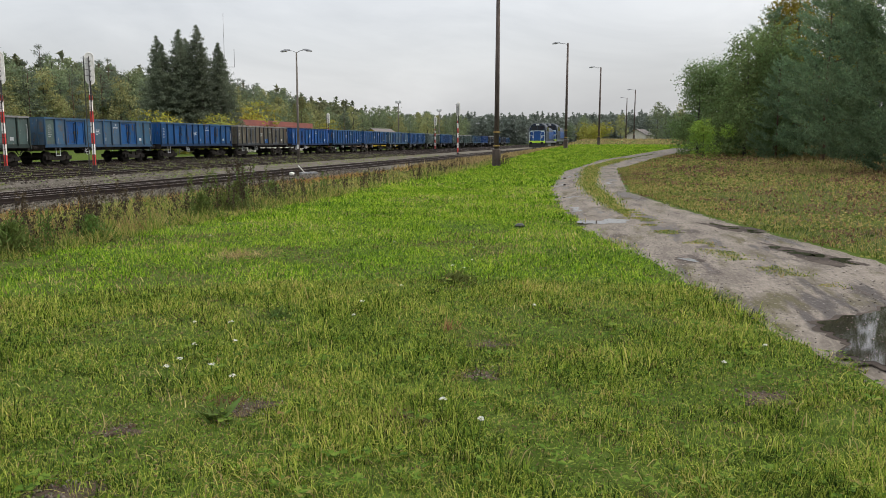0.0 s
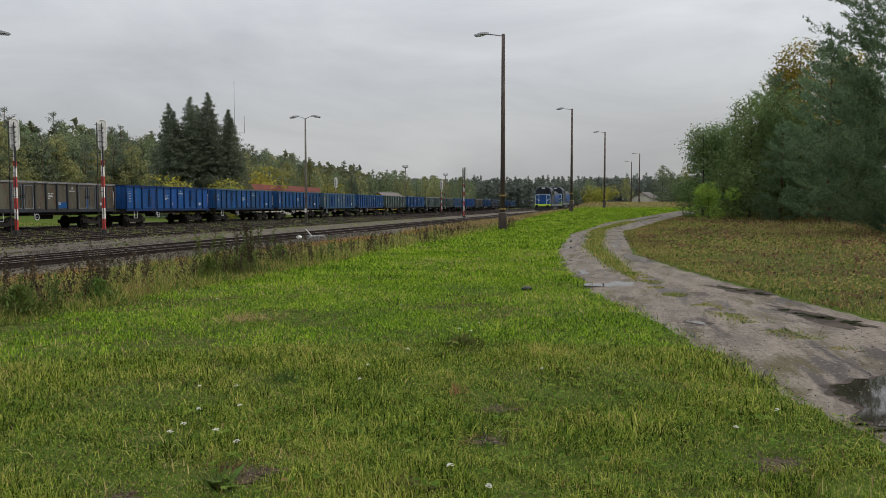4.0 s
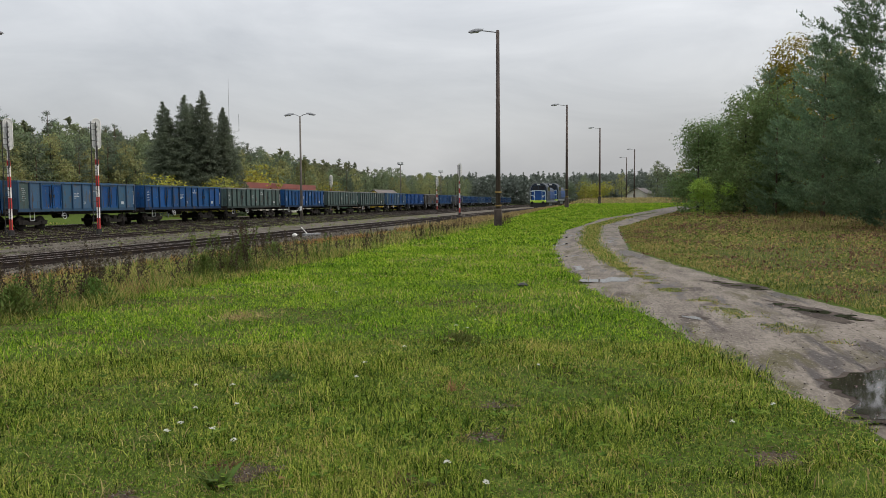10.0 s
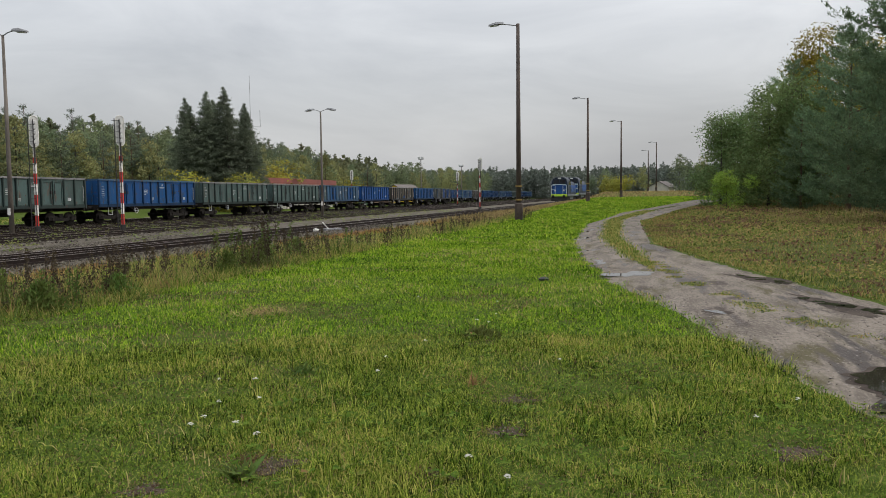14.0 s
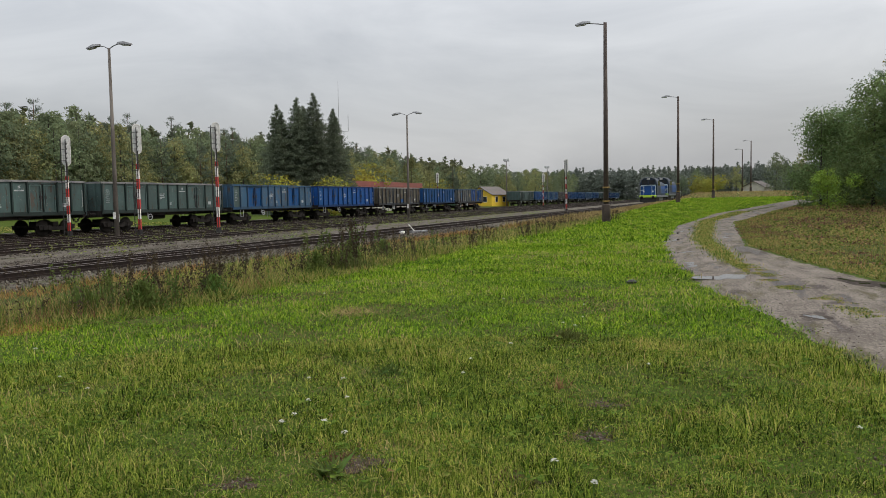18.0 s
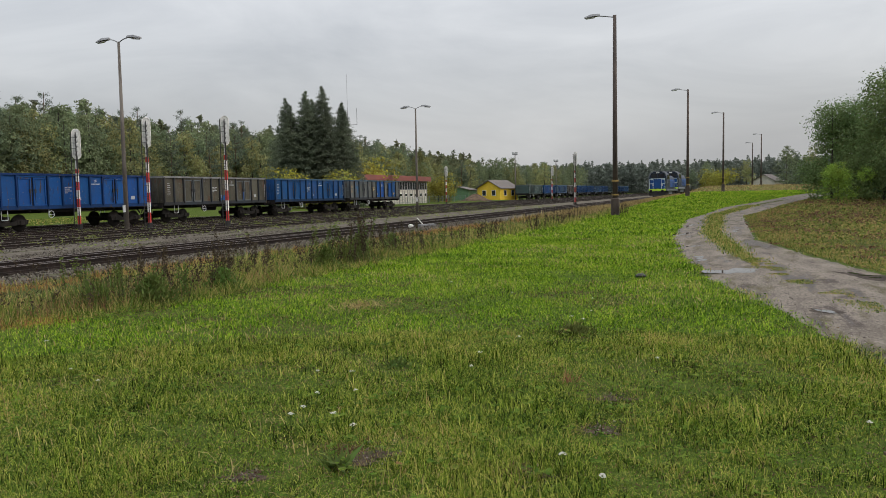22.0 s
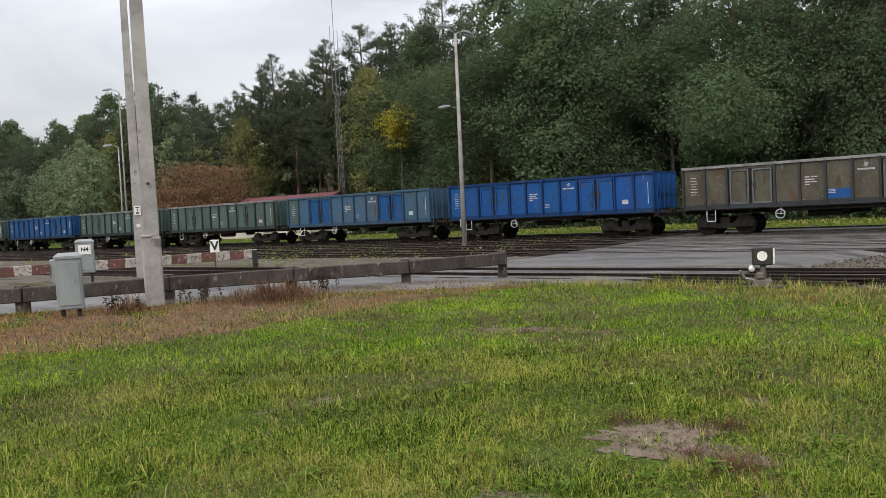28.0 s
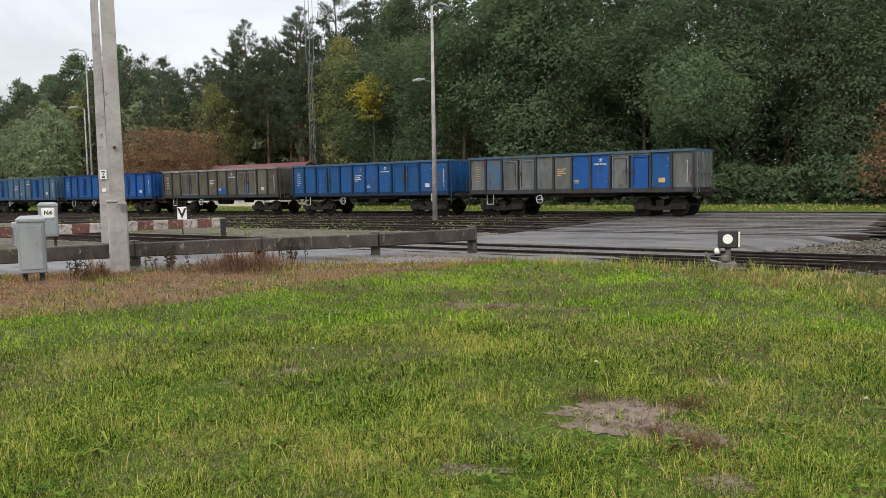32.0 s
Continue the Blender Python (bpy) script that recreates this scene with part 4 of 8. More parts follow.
            part("axle", shared("axle", lambda: Shape().tube((-0.8, 0, 0.46), (0.8, 0, 0.46), 0.08, n=8), UNDER), UNDER, bogie, m=pose(0, yy, 0))
    return w


W_MIX = wagon(P_PALE, {1: P_FADED, 4: P_BRIGHT, 5: P_BRIGHT, 6: P_BLUE}, P_FADED, P_PALE, P_PALE, "grey-brown open wagon with several blue repainted panels", doors_alt={3: P_BRIGHT}, marks=MARK_YELLOW)
W_BLUE = wagon(P_BLUE, {}, P_FADED, P_BLUE, P_BLUE, "blue steel open wagon with two pairs of side doors")
W_GREY = wagon(P_GREY, {3: P_GREY}, P_RIM, P_GREY, P_GREY, "weathered grey-brown open wagon with a blue patch")
W_BRIGHT = wagon(P_BRIGHT, {}, shaded(P_BRIGHT), P_BRIGHT, P_BRIGHT, "freshly painted bright blue open wagon")
W_FADED = wagon(P_FADED, {0: P_GREEN, 4: P_FADED}, P_FADED, P_BLUE, P_FADED, "faded streaky blue open wagon")
W_GREEN = wagon(P_GREEN, {}, P_RIM, P_GREEN, P_GREEN, "faded grey-green open wagon")
part("patch", Shape().box(1.431, 1.437, 0.07, 0.98, 1.31, 1.74), P_BRIGHT, W_GREY, "bright blue touched-up patch")
part("strip", Shape().box(1.405, 1.462, 3.11, 3.19, 1.30, 1.95), P_BRIGHT, W_GREY, "blue strip between the doors")
# the train, from its tail on; then the standing wagons on the far track
TRAIN = [W_MIX, W_BLUE, W_GREY, W_BRIGHT, W_FADED, W_GREEN, W_GREEN, W_BLUE, W_GREEN, W_BLUE, W_FADED, W_BLUE, W_BLUE, W_BRIGHT, W_GREY, W_BLUE, W_FADED, W_GREEN, W_BLUE, W_BRIGHT]
SPACING = 14.04
used, WAGONS = set(), []
for k, kind_of in enumerate(TRAIN):
    w = kind_of if kind_of not in used else copy_thing(kind_of, Matrix())
    used.add(kind_of)
    tagged(w, group="wagons of the moving train")
    WAGONS.append(w)
STANDING = [W_GREEN, W_BLUE, W_FADED, W_GREY, W_BLUE, W_BLUE, W_FADED, W_BLUE, W_GREEN, W_BLUE, W_BLUE, W_FADED]
for k, kind_of in enumerate(STANDING):
    w = copy_thing(kind_of, pose(TRACK_X["far"], 172.5 + SPACING * k, 0.064, 0, 0, 180))
    tagged(w, group="standing wagons")

# ---- locomotives ----
L_BLUE = mat("locomotive_blue", (0.010, 0.062, 0.235), (0.008, 0.05, 0.18), 1.5, 0.45, spec=0.3)
L_DARK = mat("locomotive_dark_blue", (0.012, 0.024, 0.05), (0.010, 0.018, 0.035), 1.5, 0.5, spec=0.3)
L_LIME = mat("locomotive_lime", (0.42, 0.60, 0.06), (0.34, 0.50, 0.05), 2, 0.5, spec=0.2)
L_GREY = mat("locomotive_grey", (0.10, 0.115, 0.13), (0.075, 0.085, 0.10), 2, 0.5)
L_ARCH = mat("locomotive_pale_grey", (0.125, 0.14, 0.15), (0.09, 0.10, 0.11), 2, 0.5)
L_WHITE = mat("locomotive_rail_white", (0.50, 0.60, 0.62), (0.42, 0.50, 0.52), 3, 0.5)


def locomotive():
    w = thing("diesel_locomotive", "blue and lime diesel shunting locomotive standing on the siding", "locomotive", "locomotives")
    part("frame", Shape().block(-1.45, 1.45, -6.6, 6.6, 1.05, 1.35, 0.03).box(-1.1, 1.1, -2.4, 2.4, 0.55, 1.05), L_GREY, w)
    rim = [(-1.38, 1.35), (-1.42, 2.7), (-1.34, 3.3), (-1.1, 3.85), (-0.6, 4.15), (0.6, 4.15), (1.1, 3.85), (1.34, 3.3), (1.42, 2.7), (1.38, 1.35)]
    k = len(rim)
    for name, y0, y1, low, label in (("cab", -6.1, -3.2, 1.0, "dark blue driver's cab with a rounded roof"), ("long_hood", -3.2, 6.1, 0.80, "narrow dark blue engine hood")):
        p = [(x * (0.72 if low < 1 else 1), 1.35 + (z - 1.35) * low) for x, z in rim]
        part(name, Shape().add([(x, y0, z) for x, z in p] + [(x, y1, z) for x, z in p], [tuple(range(k)), tuple(range(2 * k - 1, k - 1, -1))] + [(i, k + i, k + (i + 1) % k, (i + 1) % k) for i in range(k)]), L_DARK, w, label)
    for y in (-6.12, -3.2):
        part("cab_edge", Shape().path([(x, y, z) for x, z in rim], 0.09, 6), L_ARCH, w, "pale grey rounded edge of the cab")
    part("front_panel", Shape().block(-1.12, 1.12, -6.17, -6.10, 1.45, 2.98, 0.02), L_BLUE, w, "bright blue front panel")
    part("panel_ledge", Shape().box(-1.1, 1.1, -6.24, -6.16, 2.94, 3.02), L_WHITE, w, "white ledge under the windscreen")
    for x in (-0.52, 0.52):
        part("windscreen", Shape().block(x - 0.46, x + 0.46, -6.15, -6.09, 3.08, 3.78, 0.02), GLASS, w)
    part("roof_light", Shape().block(-0.25, 0.25, -6.2, -6.0, 3.85, 4.05, 0.02), LAMP_GLASS, w)
    grip = Shape()
    for x in (-1.18, -0.62, 0.62, 1.18):
        grip.tube((x, -6.62, 1.4), (x, -6.62, 2.85), 0.035, n=5)
    for z in (2.2, 2.85):
        grip.path([(-1.18, -6.62, z), (-0.62, -6.62, z)], 0.035, 5).path([(0.62, -6.62, z), (1.18, -6.62, z)], 0.035, 5)
    part("front_grips", grip, L_WHITE, w, "white tubular grips before the cab")
    part("roof_fan", Shape().tube((0, -2.6, 3.55), (0, -2.6, 3.75), 0.62, n=14).tube((0, -1.0, 3.55), (0, -1.0, 3.75), 0.62, n=14), DARK_STEEL, w)
    part("exhaust", Shape().block(-0.2, 0.2, 1.6, 2.1, 3.5, 3.95, 0.03), DARK_STEEL, w)
    part("air_filters", Shape().block(-1.0, -0.8, -2.6, -0.6, 2.3, 3.3, 0.04).block(0.8, 1.06, -2.6, -0.6, 2.3, 3.3, 0.04), L_WHITE, w, "pale filter boxes on the hood")
    for x in (-1.44, 1.40):
        for y in (-5.3, -4.0):
            part("side_window", Shape().box(x, x + 0.04, y - 0.42, y + 0.42, 2.9, 3.6), GLASS, w)
        part("side_panel", Shape().box(x * 0.72, x * 0.72 + 0.04, 0.2, 5.6, 1.7, 2.9), L_BLUE, w, "bright blue side panel")
    for y, s in ((-6.62, -1), (6.62, 1)):
        part("bumper", Shape().block(-1.3, 1.3, y - 0.08, y + 0.08, 1.05, 1.40, 0.03), L_LIME, w, "lime yellow buffer beam")
        part("plough", Shape().box(-1.25, 1.25, y - 0.05, y + 0.05, 0.35, 1.0), DARK_STEEL, w)
        for x in (-0.875, 0.875):
            part("buffer", shared("buffer", buffer_shape, UNDER), UNDER, w, m=pose(x, y, 1.05, 0, 0, 0 if s > 0 else 180))
            part("headlight", Shape().tube((x * 0.8, s * 6.10, 2.0), (x * 0.8, s * 6.18, 2.0), 0.13, n=10), LAMP_GLASS, w)
        part("coupler", Shape().tube((0, y, 1.0), (0, y + s * 0.45, 0.95), 0.09, n=6), DARK_STEEL, w)
    for x in (-1.4, 1.4):
        r = Shape()
        for y in np.arange(-6.4, 6.5, 1.6):
            r.tube((x, y, 1.35), (x, y, 2.35), 0.025, n=5)
        r.path([(x, -6.4, 2.35), (x, -1.0, 2.35)], 0.025, 5).path([(x, 2.3, 2.35), (x, 6.4, 2.35)], 0.025, 5)
        part("side_railing", r, L_GREY, w)
    for y in (-3.9, 3.9):
        b = part("bogie", Shape().block(-1.15, -0.95, -1.7, 1.7, 0.4, 0.95, 0.05).block(0.95, 1.15, -1.7, 1.7, 0.4, 0.95, 0.05).box(-0.95, 0.95, -0.3, 0.3, 0.5, 1.0), UNDER, w, m=pose(0, y, 0))
        for yy in (-1.2, 1.2):
            for x in (-1, 1):
                part("wheel", shared("wheel", wagon_wheel, UNDER, True), UNDER, b, m=pose(x * 0.70, yy, 0.5, 0, 0, 0 if x > 0 else 180))
    return w


loco = locomotive()
loco.matrix_basis = pose(-11.3, 133.6, float(rise(-11.3, 133.6)) + 0.16, 0, 0, -3.2)
copy_thing(loco, pose(-10.4, 148.3, float(rise(-10.4, 148.3)) + 0.16, 0, 0, -4))

# ---- poles, lamps and signals ----
def head_lamp(parent, m, warm=False):
    h = part("lamp_head", Shape().add(
        [(-0.12, 0, 0), (0.12, 0, 0), (0.17, -0.45, 0.02), (0.12, -0.95, 0.0), (-0.12, -0.95, 0.0), (-0.17, -0.45, 0.02), (-0.07, 0, 0.12), (0.07, 0, 0.12), (0.10, -0.45, 0.17), (0.06, -0.92, 0.08), (-0.06, -0.92, 0.08), (-0.10, -0.45, 0.17)],
        [(5, 4, 3, 2, 1, 0), (6, 7, 8, 11), (11, 8, 9, 10), (0, 1, 7, 6), (1, 2, 8, 7), (2, 3, 9, 8), (3, 4, 10, 9), (4, 5, 11, 10), (5, 0, 6, 11)]), STEEL, parent, m=m)
    part("diffuser", Shape().block(-0.10, 0.10, -0.88, -0.30, -0.07, 0.01, 0.03), LAMP_GLASS, h)
    return h


def lane_lamp(x, y, h, lean=0.0):
    """A tall dark square-cut pole with one arm and a flat lantern."""
    w = thing("street_lamp", "tall dark tarred lamp pole with one lantern, standing by the lane", "street lamp", "lamps along the lane", pose(x, y, float(rise(x, y)), lean, 0, 0))
    part("pole", Shape().tube((0, 0, -0.3), (0, 0, h), 0.17, 0.105, 10), POLE_DARK, w, smooth=True)
    part("footing", Shape().block(-0.24, 0.24, -0.24, 0.24, -0.3, 1.1, 0.05), POLE_DARK, w)
    for z in (1.25, 2.1):
        part("clamp_band", Shape().tube((0, 0, z), (0, 0, z + 0.09), 0.215, n=12), mat("ochre_band", (0.30, 0.20, 0.06), (0.2, 0.13, 0.04), 6, 0.7), w, "rusty ochre clamp band")
    a = part("arm", Shape().path([(0, 0.05, h - 0.12), (-0.55, 0, h - 0.03), (-0.95, 0, h + 0.03)], 0.035, 6), STEEL, w)
    head_lamp(a, pose(-0.9, 0, h + 0.03, 4, 0, -90))
    return w


lane_lamp(-7.06, 49.4, 12.2)
lane_lamp(-5.25, 93.5, 12.0)
lane_lamp(-2.0, 128.0, 12.0)
lane_lamp(5.0, 190.0, 11.5)
lane_lamp(3.6, 215.0, 11.0)


def yard_lamp(x, y, h, turn, heads=2, lean=0.0):
    """A grey concrete mast with two small lanterns on a fork."""
    w = thing("yard_lamp", "slim grey concrete lamp mast with forked lanterns between the tracks", "lamp mast", "yard lamp masts", pose(x, y, -0.25, 0, lean, turn))
    part("mast", Shape().tube((0, 0, -0.2), (0, 0, h), 0.14, 0.07, 10), MAST_CONCRETE if y > 20 else CONCRETE, w, smooth=True)
    part("number_plate", Shape().box(-0.09, 0.09, -0.17, -0.15, 1.1, 1.5), WHITE, w, "small white plate")
    for s in ((-1, 1) if heads == 2 else (1,)):
        a = part("arm", Shape().path([(0, 0, h - 0.05), (s * 0.35, 0, h + 0.12), (s * 0.75, 0, h + 0.2)], 0.03, 6), STEEL, w)
        head_lamp(a, pose(s * 0.65, 0, h + 0.17, 6, 0, 90 if s > 0 else -90))
    return w


yard_lamp(-33.3, 36.5, 10.86, 0)
yard_lamp(-33.3, 9.2, 10.54, 0)
yard_lamp(-32.9, -23.65, 10.97, 0, lean=-0.5)
yard_lamp(-29.4, 71.6, 10.15, 0)


def flood_mast(x, y, h):
    w = thing("floodlight_mast", "grey mast with a box of floodlights beyond the wagons", "lamp mast", "floodlight masts", pose(x, y, -0.25))
    part("mast", Shape().tube((0, 0, -0.2), (0, 0, h), 0.15, 0.09, 8), MAST_CONCRETE, w, smooth=True)
    part("platform", Shape().box(-0.5, 0.5, -0.4, 0.4, h, h + 0.08), DARK_STEEL, w)
    for k in (-0.38, 0.38):
        part("floodlight", Shape().block(k - 0.28, k + 0.28, -0.3, 0.1, h + 0.1, h + 0.6, 0.04), LAMP_GLASS, w)
    return w


flood_mast(-45.6, 167.9, 10.0)
flood_mast(-45.7, 210.0, 9.8)


def lattice_tower(parent, x, y, h, w0, w1):
    s = Shape()
    n = int(h / 0.8)
    for k in range(n):
        z0, z1 = h * k / n, h * (k + 1) / n
        a, b = w0 + (w1 - w0) * k / n, w0 + (w1 - w0) * (k + 1) / n
        c0 = [(sx * a / 2, sy * a / 2, z0) for sx, sy in ((-1, -1), (1, -1), (1, 1), (-1, 1))]
        c1 = [(sx * b / 2, sy * b / 2, z1) for sx, sy in ((-1, -1), (1, -1), (1, 1), (-1, 1))]
        for i in range(4):
            s.tube(c0[i], c1[i], 0.022, n=4).tube(c0[i], c1[(i + 1) % 4], 0.012, n=4)
    return part("lattice", s, STEEL, parent)


def lone_lamp(x, y, h, turn, label="single-armed grey lamp mast behind the tracks"):
    w = thing("platform_lamp", label, "lamp mast", "", pose(x, y, 0, 0, 0, turn))
    part("mast", Shape().tube((0, 0, -0.2), (0, 0, h), 0.11, 0.055, 10), CONCRETE, w, smooth=True)
    a = part("arm", Shape().path([(0, 0, h), (0.3, 0, h + 0.15), (0.7, 0, h + 0.2)], 0.03, 6), STEEL, w)
    head_lamp(a, pose(0.6, 0, h + 0.2, 6, 0, 90))
    return w


lone_lamp(-47.3, 3.6, 8.6, -90)
lone_lamp(-47.0, -33.8, 9.1, -30)
lone_lamp(-46.0, -76.6, 16.0, -31)
lone_lamp(-46.6, -78.4, 10.4, -31)


def signal(x, y, h, turn, head=1.85):
    """A signal seen from behind: red and white banded mast, ladder, and the pale back of its rounded head."""
    w = thing("light_signal", "red and white banded signal mast with ladder and white oval head", "signal", "yard signals", pose(x, y, -0.25, 0, 0, turn))
    part("base_post", Shape().block(-0.14, 0.14, -0.14, 0.14, -0.1, 0.42, 0.02), BLACK, w, "black foot")
    z, k = 0.42, 0
    top = h - head - 0.5
    step = (top - 0.42) / 6.5
    while z < top - 0.02:
        z1 = min(top, z + step)
        part("red_band" if k % 2 == 0 else "white_band", Shape().tube((0, 0, z), (0, 0, z1), 0.098, n=12), RED if k % 2 == 0 else WHITE, w)
        z, k = z1, k + 1
    part("head_post", Shape().tube((0, 0, top), (0, 0, h - 0.1), 0.075, n=8), WHITE, w)
    pts, r = [], 0.23
    for i in range(9):
        a = math.pi * i / 8
        pts.append((r * math.cos(a), h - r + r * math.sin(a)))
    for i in range(9):
        a = math.pi + math.pi * i / 8
        pts.append((r * math.cos(a), h - head + 0.32 + r * math.sin(a)))
    n = len(pts)
    s = Shape().add([(px, -0.12, pz) for px, pz in pts] + [(px, 0.0, pz) for px, pz in pts], [tuple(range(n)), tuple(range(2 * n - 1, n - 1, -1))] + [(i, n + i, n + (i + 1) % n, (i + 1) % n) for i in range(n)])
    part("back_board", s, mat("pale_board_back", (0.60, 0.60, 0.58), (0.46, 0.46, 0.44), 4, 0.6), w, "pale grey back of the oval board")
    edge = Shape()
    loop = [(px, -0.13, pz) for px, pz in pts]
    edge.path(loop + loop[:1], 0.026, 5)
    part("board_edge", edge, WHITE, w, "white rim of the board")
    for i in range(5):
        zz = h - 0.36 - i * 0.28
        part("lamp_housing", Shape().block(-0.09, 0.09, -0.27, -0.12, zz - 0.10, zz + 0.10, 0.03), LAMP_GLASS, w)
    part("cable_duct", Shape().box(-0.03, 0.03, -0.20, -0.12, h - head - 0.9, h - 0.4), BLACK, w)
    lad = Shape()
    for s2 in (-0.14, 0.14):
        lad.tube((s2 - 0.2, -0.30, 0.1), (s2 - 0.2, -0.30, h - 0.2), 0.027, n=5)
    for zz in np.arange(0.4, h - 0.3, 0.32):
        lad.tube((-0.34, -0.30, zz), (-0.06, -0.30, zz), 0.012, n=4)
    part("ladder", lad, DARK_STEEL, w)
    part("brace", Shape().path([(0, 0, h * 0.55), (-0.2, -0.3, h * 0.55)], 0.014, 4), DARK_STEEL, w)
    part("bracket", Shape().path([(-0.42, 0.0, h - 0.3), (0.0, 0.0, h - 0.3)], 0.016, 4), DARK_STEEL, w)
    return w


signal(-29.4, 40.8, 6.80, 48)
signal(-33.2, 38.3, 6.68, 53)
signal(-36.75, 36.4, 6.03, 58)
signal(-19.5, 101.0, 6.8, 30, 1.8)
signal(-33.0, 148.0, 6.5, 30, 1.8)
signal(-46.0, 125.0, 6.4, 30, 1.8)


def shunt_signal(x, y, turn):
    """A low black box signal with a white disc, on an iron stand beside the points."""
    w = thing("shunting_signal", "low black shunting signal with a white disc beside the points", "signal", "", pose(x, y, -0.02, 0, 0, turn))
    part("stand", Shape().block(-0.05, 0.05, -0.07, 0.07, 0, 0.42, 0.015).block(-0.17, 0.15, -0.12, 0.10, 0, 0.17, 0.03).block(-0.12, 0.02, -0.14, 0.0, 0.17, 0.30, 0.03), MAST_CONCRETE, w)
    part("box", Shape().block(-0.17, 0.17, -0.13, 0.13, 0.42, 0.74, 0.02), BLACK, w)
    part("white_disc", Shape().tube((0, -0.13, 0.585), (0, -0.137, 0.585), 0.085, n=20), WHITE, w)
    part("side_pane", Shape().block(0.17, 0.20, -0.10, 0.10, 0.44, 0.70, 0.008), WHITE, w)
    part("lever", Shape().path([(-0.12, 0, 0.15), (-0.30, 0, 0.18), (-0.38, -0.05, 0.33)], 0.025, 6), STEEL, w)
    part("weight", Shape().turned([(0.02, -0.06), (0.05, -0.035), (0.055, 0.0), (0.05, 0.035), (0.02, 0.06)], 12, pose(-0.18, -0.02, 0.36, 0, 20, 0)), WHITE, w, "white round counterweight", smooth=True)
    part("rod", Shape().path([(-0.1, 0, 0.08), (-1.0, 0.2, 0.05)], 0.02, 5).block(-0.32, 0.32, -0.14, 0.14, -0.05, 0.05, 0.015), DARK_STEEL, w)
    return w


shunt_signal(-14.43, -3.92, 103)
shunt_turn = thing("point_lever", "hand lever of the points with a white round weight", "point lever", "", pose(-14.3, 35.5, -0.05, 0, 0, 60))
part("stand", Shape().block(-0.25, 0.25, -0.12, 0.12, 0, 0.18, 0.02), STEEL, shunt_turn)
part("lever", Shape().path([(0, 0, 0.16), (-0.35, 0, 0.48)], 0.025, 6), WHITE, shunt_turn)
part("weight", Shape().turned([(0.04, -0.08), (0.12, -0.05), (0.13, 0.05), (0.04, 0.08)], 12, pose(-0.75, 0, 0.12)), WHITE, shunt_turn, "white round weight", smooth=True)
part("housing", Shape().block(0.3, 0.75, -0.12, 0.12, 0.03, 0.18, 0.03), STEEL, shunt_turn)


def relay_cabinet(x, y, turn, w, d, h, body, legs, label):
    t = thing("relay_cabinet", label, "cabinet", "", pose(x, y, 0, 0, 0, turn))
    z0 = legs
    if legs:
        for sx in (-0.3, 0.3):
            part("leg", Shape().block(sx * w - 0.04, sx * w + 0.04, -0.05, 0.05, -0.1, legs, 0.01), DARK_STEEL, t)
    part("housing", Shape().block(-w / 2, w / 2, -d / 2, d / 2, z0 - (0.1 if not legs else 0), h - 0.09, 0.02), body, t)
    part("door", Shape().block(-w / 2 + 0.05, w / 2 - 0.05, -d / 2 - 0.015, -d / 2, z0 + 0.08, h - 0.16, 0.006), body, t)
    e = 0.05 if not legs else 0.012
    lid = Shape().add([(-w / 2 - e, -d / 2 - e, h - 0.09), (w / 2 + e, -d / 2 - e, h - 0.09), (w / 2 + e, d / 2 + e, h - 0.09), (-w / 2 - e, d / 2 + e, h - 0.09),
                       (-w / 2 - e, -d / 2 - e, h - 0.04), (w / 2 + e, -d / 2 - e, h - 0.04), (w / 2 + e, d / 2 + e, h - 0.04), (-w / 2 - e, d / 2 + e, h - 0.04),
                       (-w / 2 + 0.06, -d / 2 + 0.06, h + 0.02), (w / 2 - 0.06, -d / 2 + 0.06, h + 0.02), (w / 2 - 0.06, d / 2 - 0.06, h + 0.02), (-w / 2 + 0.06, d / 2 - 0.06, h + 0.02)],
                      [(3, 2, 1, 0), (0, 1, 5, 4), (1, 2, 6, 5), (2, 3, 7, 6), (3, 0, 4, 7), (4, 5, 9, 8), (5, 6, 10, 9), (6, 7, 11, 10), (7, 4, 8, 11), (8, 9, 10, 11)])
    part("lid", lid, WHITE if not legs else body, t, "pale overhanging lid" if not legs else "")
    part("lock", Shape().block(w / 2 - 0.15, w / 2 - 0.12, -d / 2 - 0.025, -d / 2 - 0.012, z0 + (h - z0) * 0.48, z0 + (h - z0) * 0.55, 0.004), STEEL, t)
    return t


relay_cabinet(-9.9, 7.6, 55, 0.86, 0.42, 0.98, CABINET, 0, "pale blue-grey steel relay cabinet with a white lid in the grass")
relay_cabinet(-7.46, -14.52, 150, 0.46, 0.30, 1.20, CABINET_GREY, 0.16, "plain grey steel cabinet on short legs beside the crossing")
n4 = relay_cabinet(-12.35, -23.0, 150, 0.52, 0.30, 1.35, CABINET_GREY, 0.35, "grey signal cabinet with a white number plate")


def text(word, size, material, parent, m, name="lettering"):
    cu = bpy.data.curves.new(name, "FONT")
    cu.body, cu.size, cu.align_x, cu.align_y, cu.extrude, cu.offset = word, size, "CENTER", "CENTER", 0.002, size * 0.03
    tmp = bpy.data.objects.new("tmp", cu)
    scene.collection.objects.link(tmp)
    me = bpy.data.meshes.new_from_object(tmp.evaluated_get(bpy.context.evaluated_depsgraph_get()))
    bpy.data.objects.remove(tmp)
    me.materials.clear()
    me.materials.append(material)
    return part(name, me, material, parent, m=m)


plate4 = part("plate", Shape().box(-0.17, 0.17, -0.172, -0.166, 0.92, 1.2), WHITE, n4)
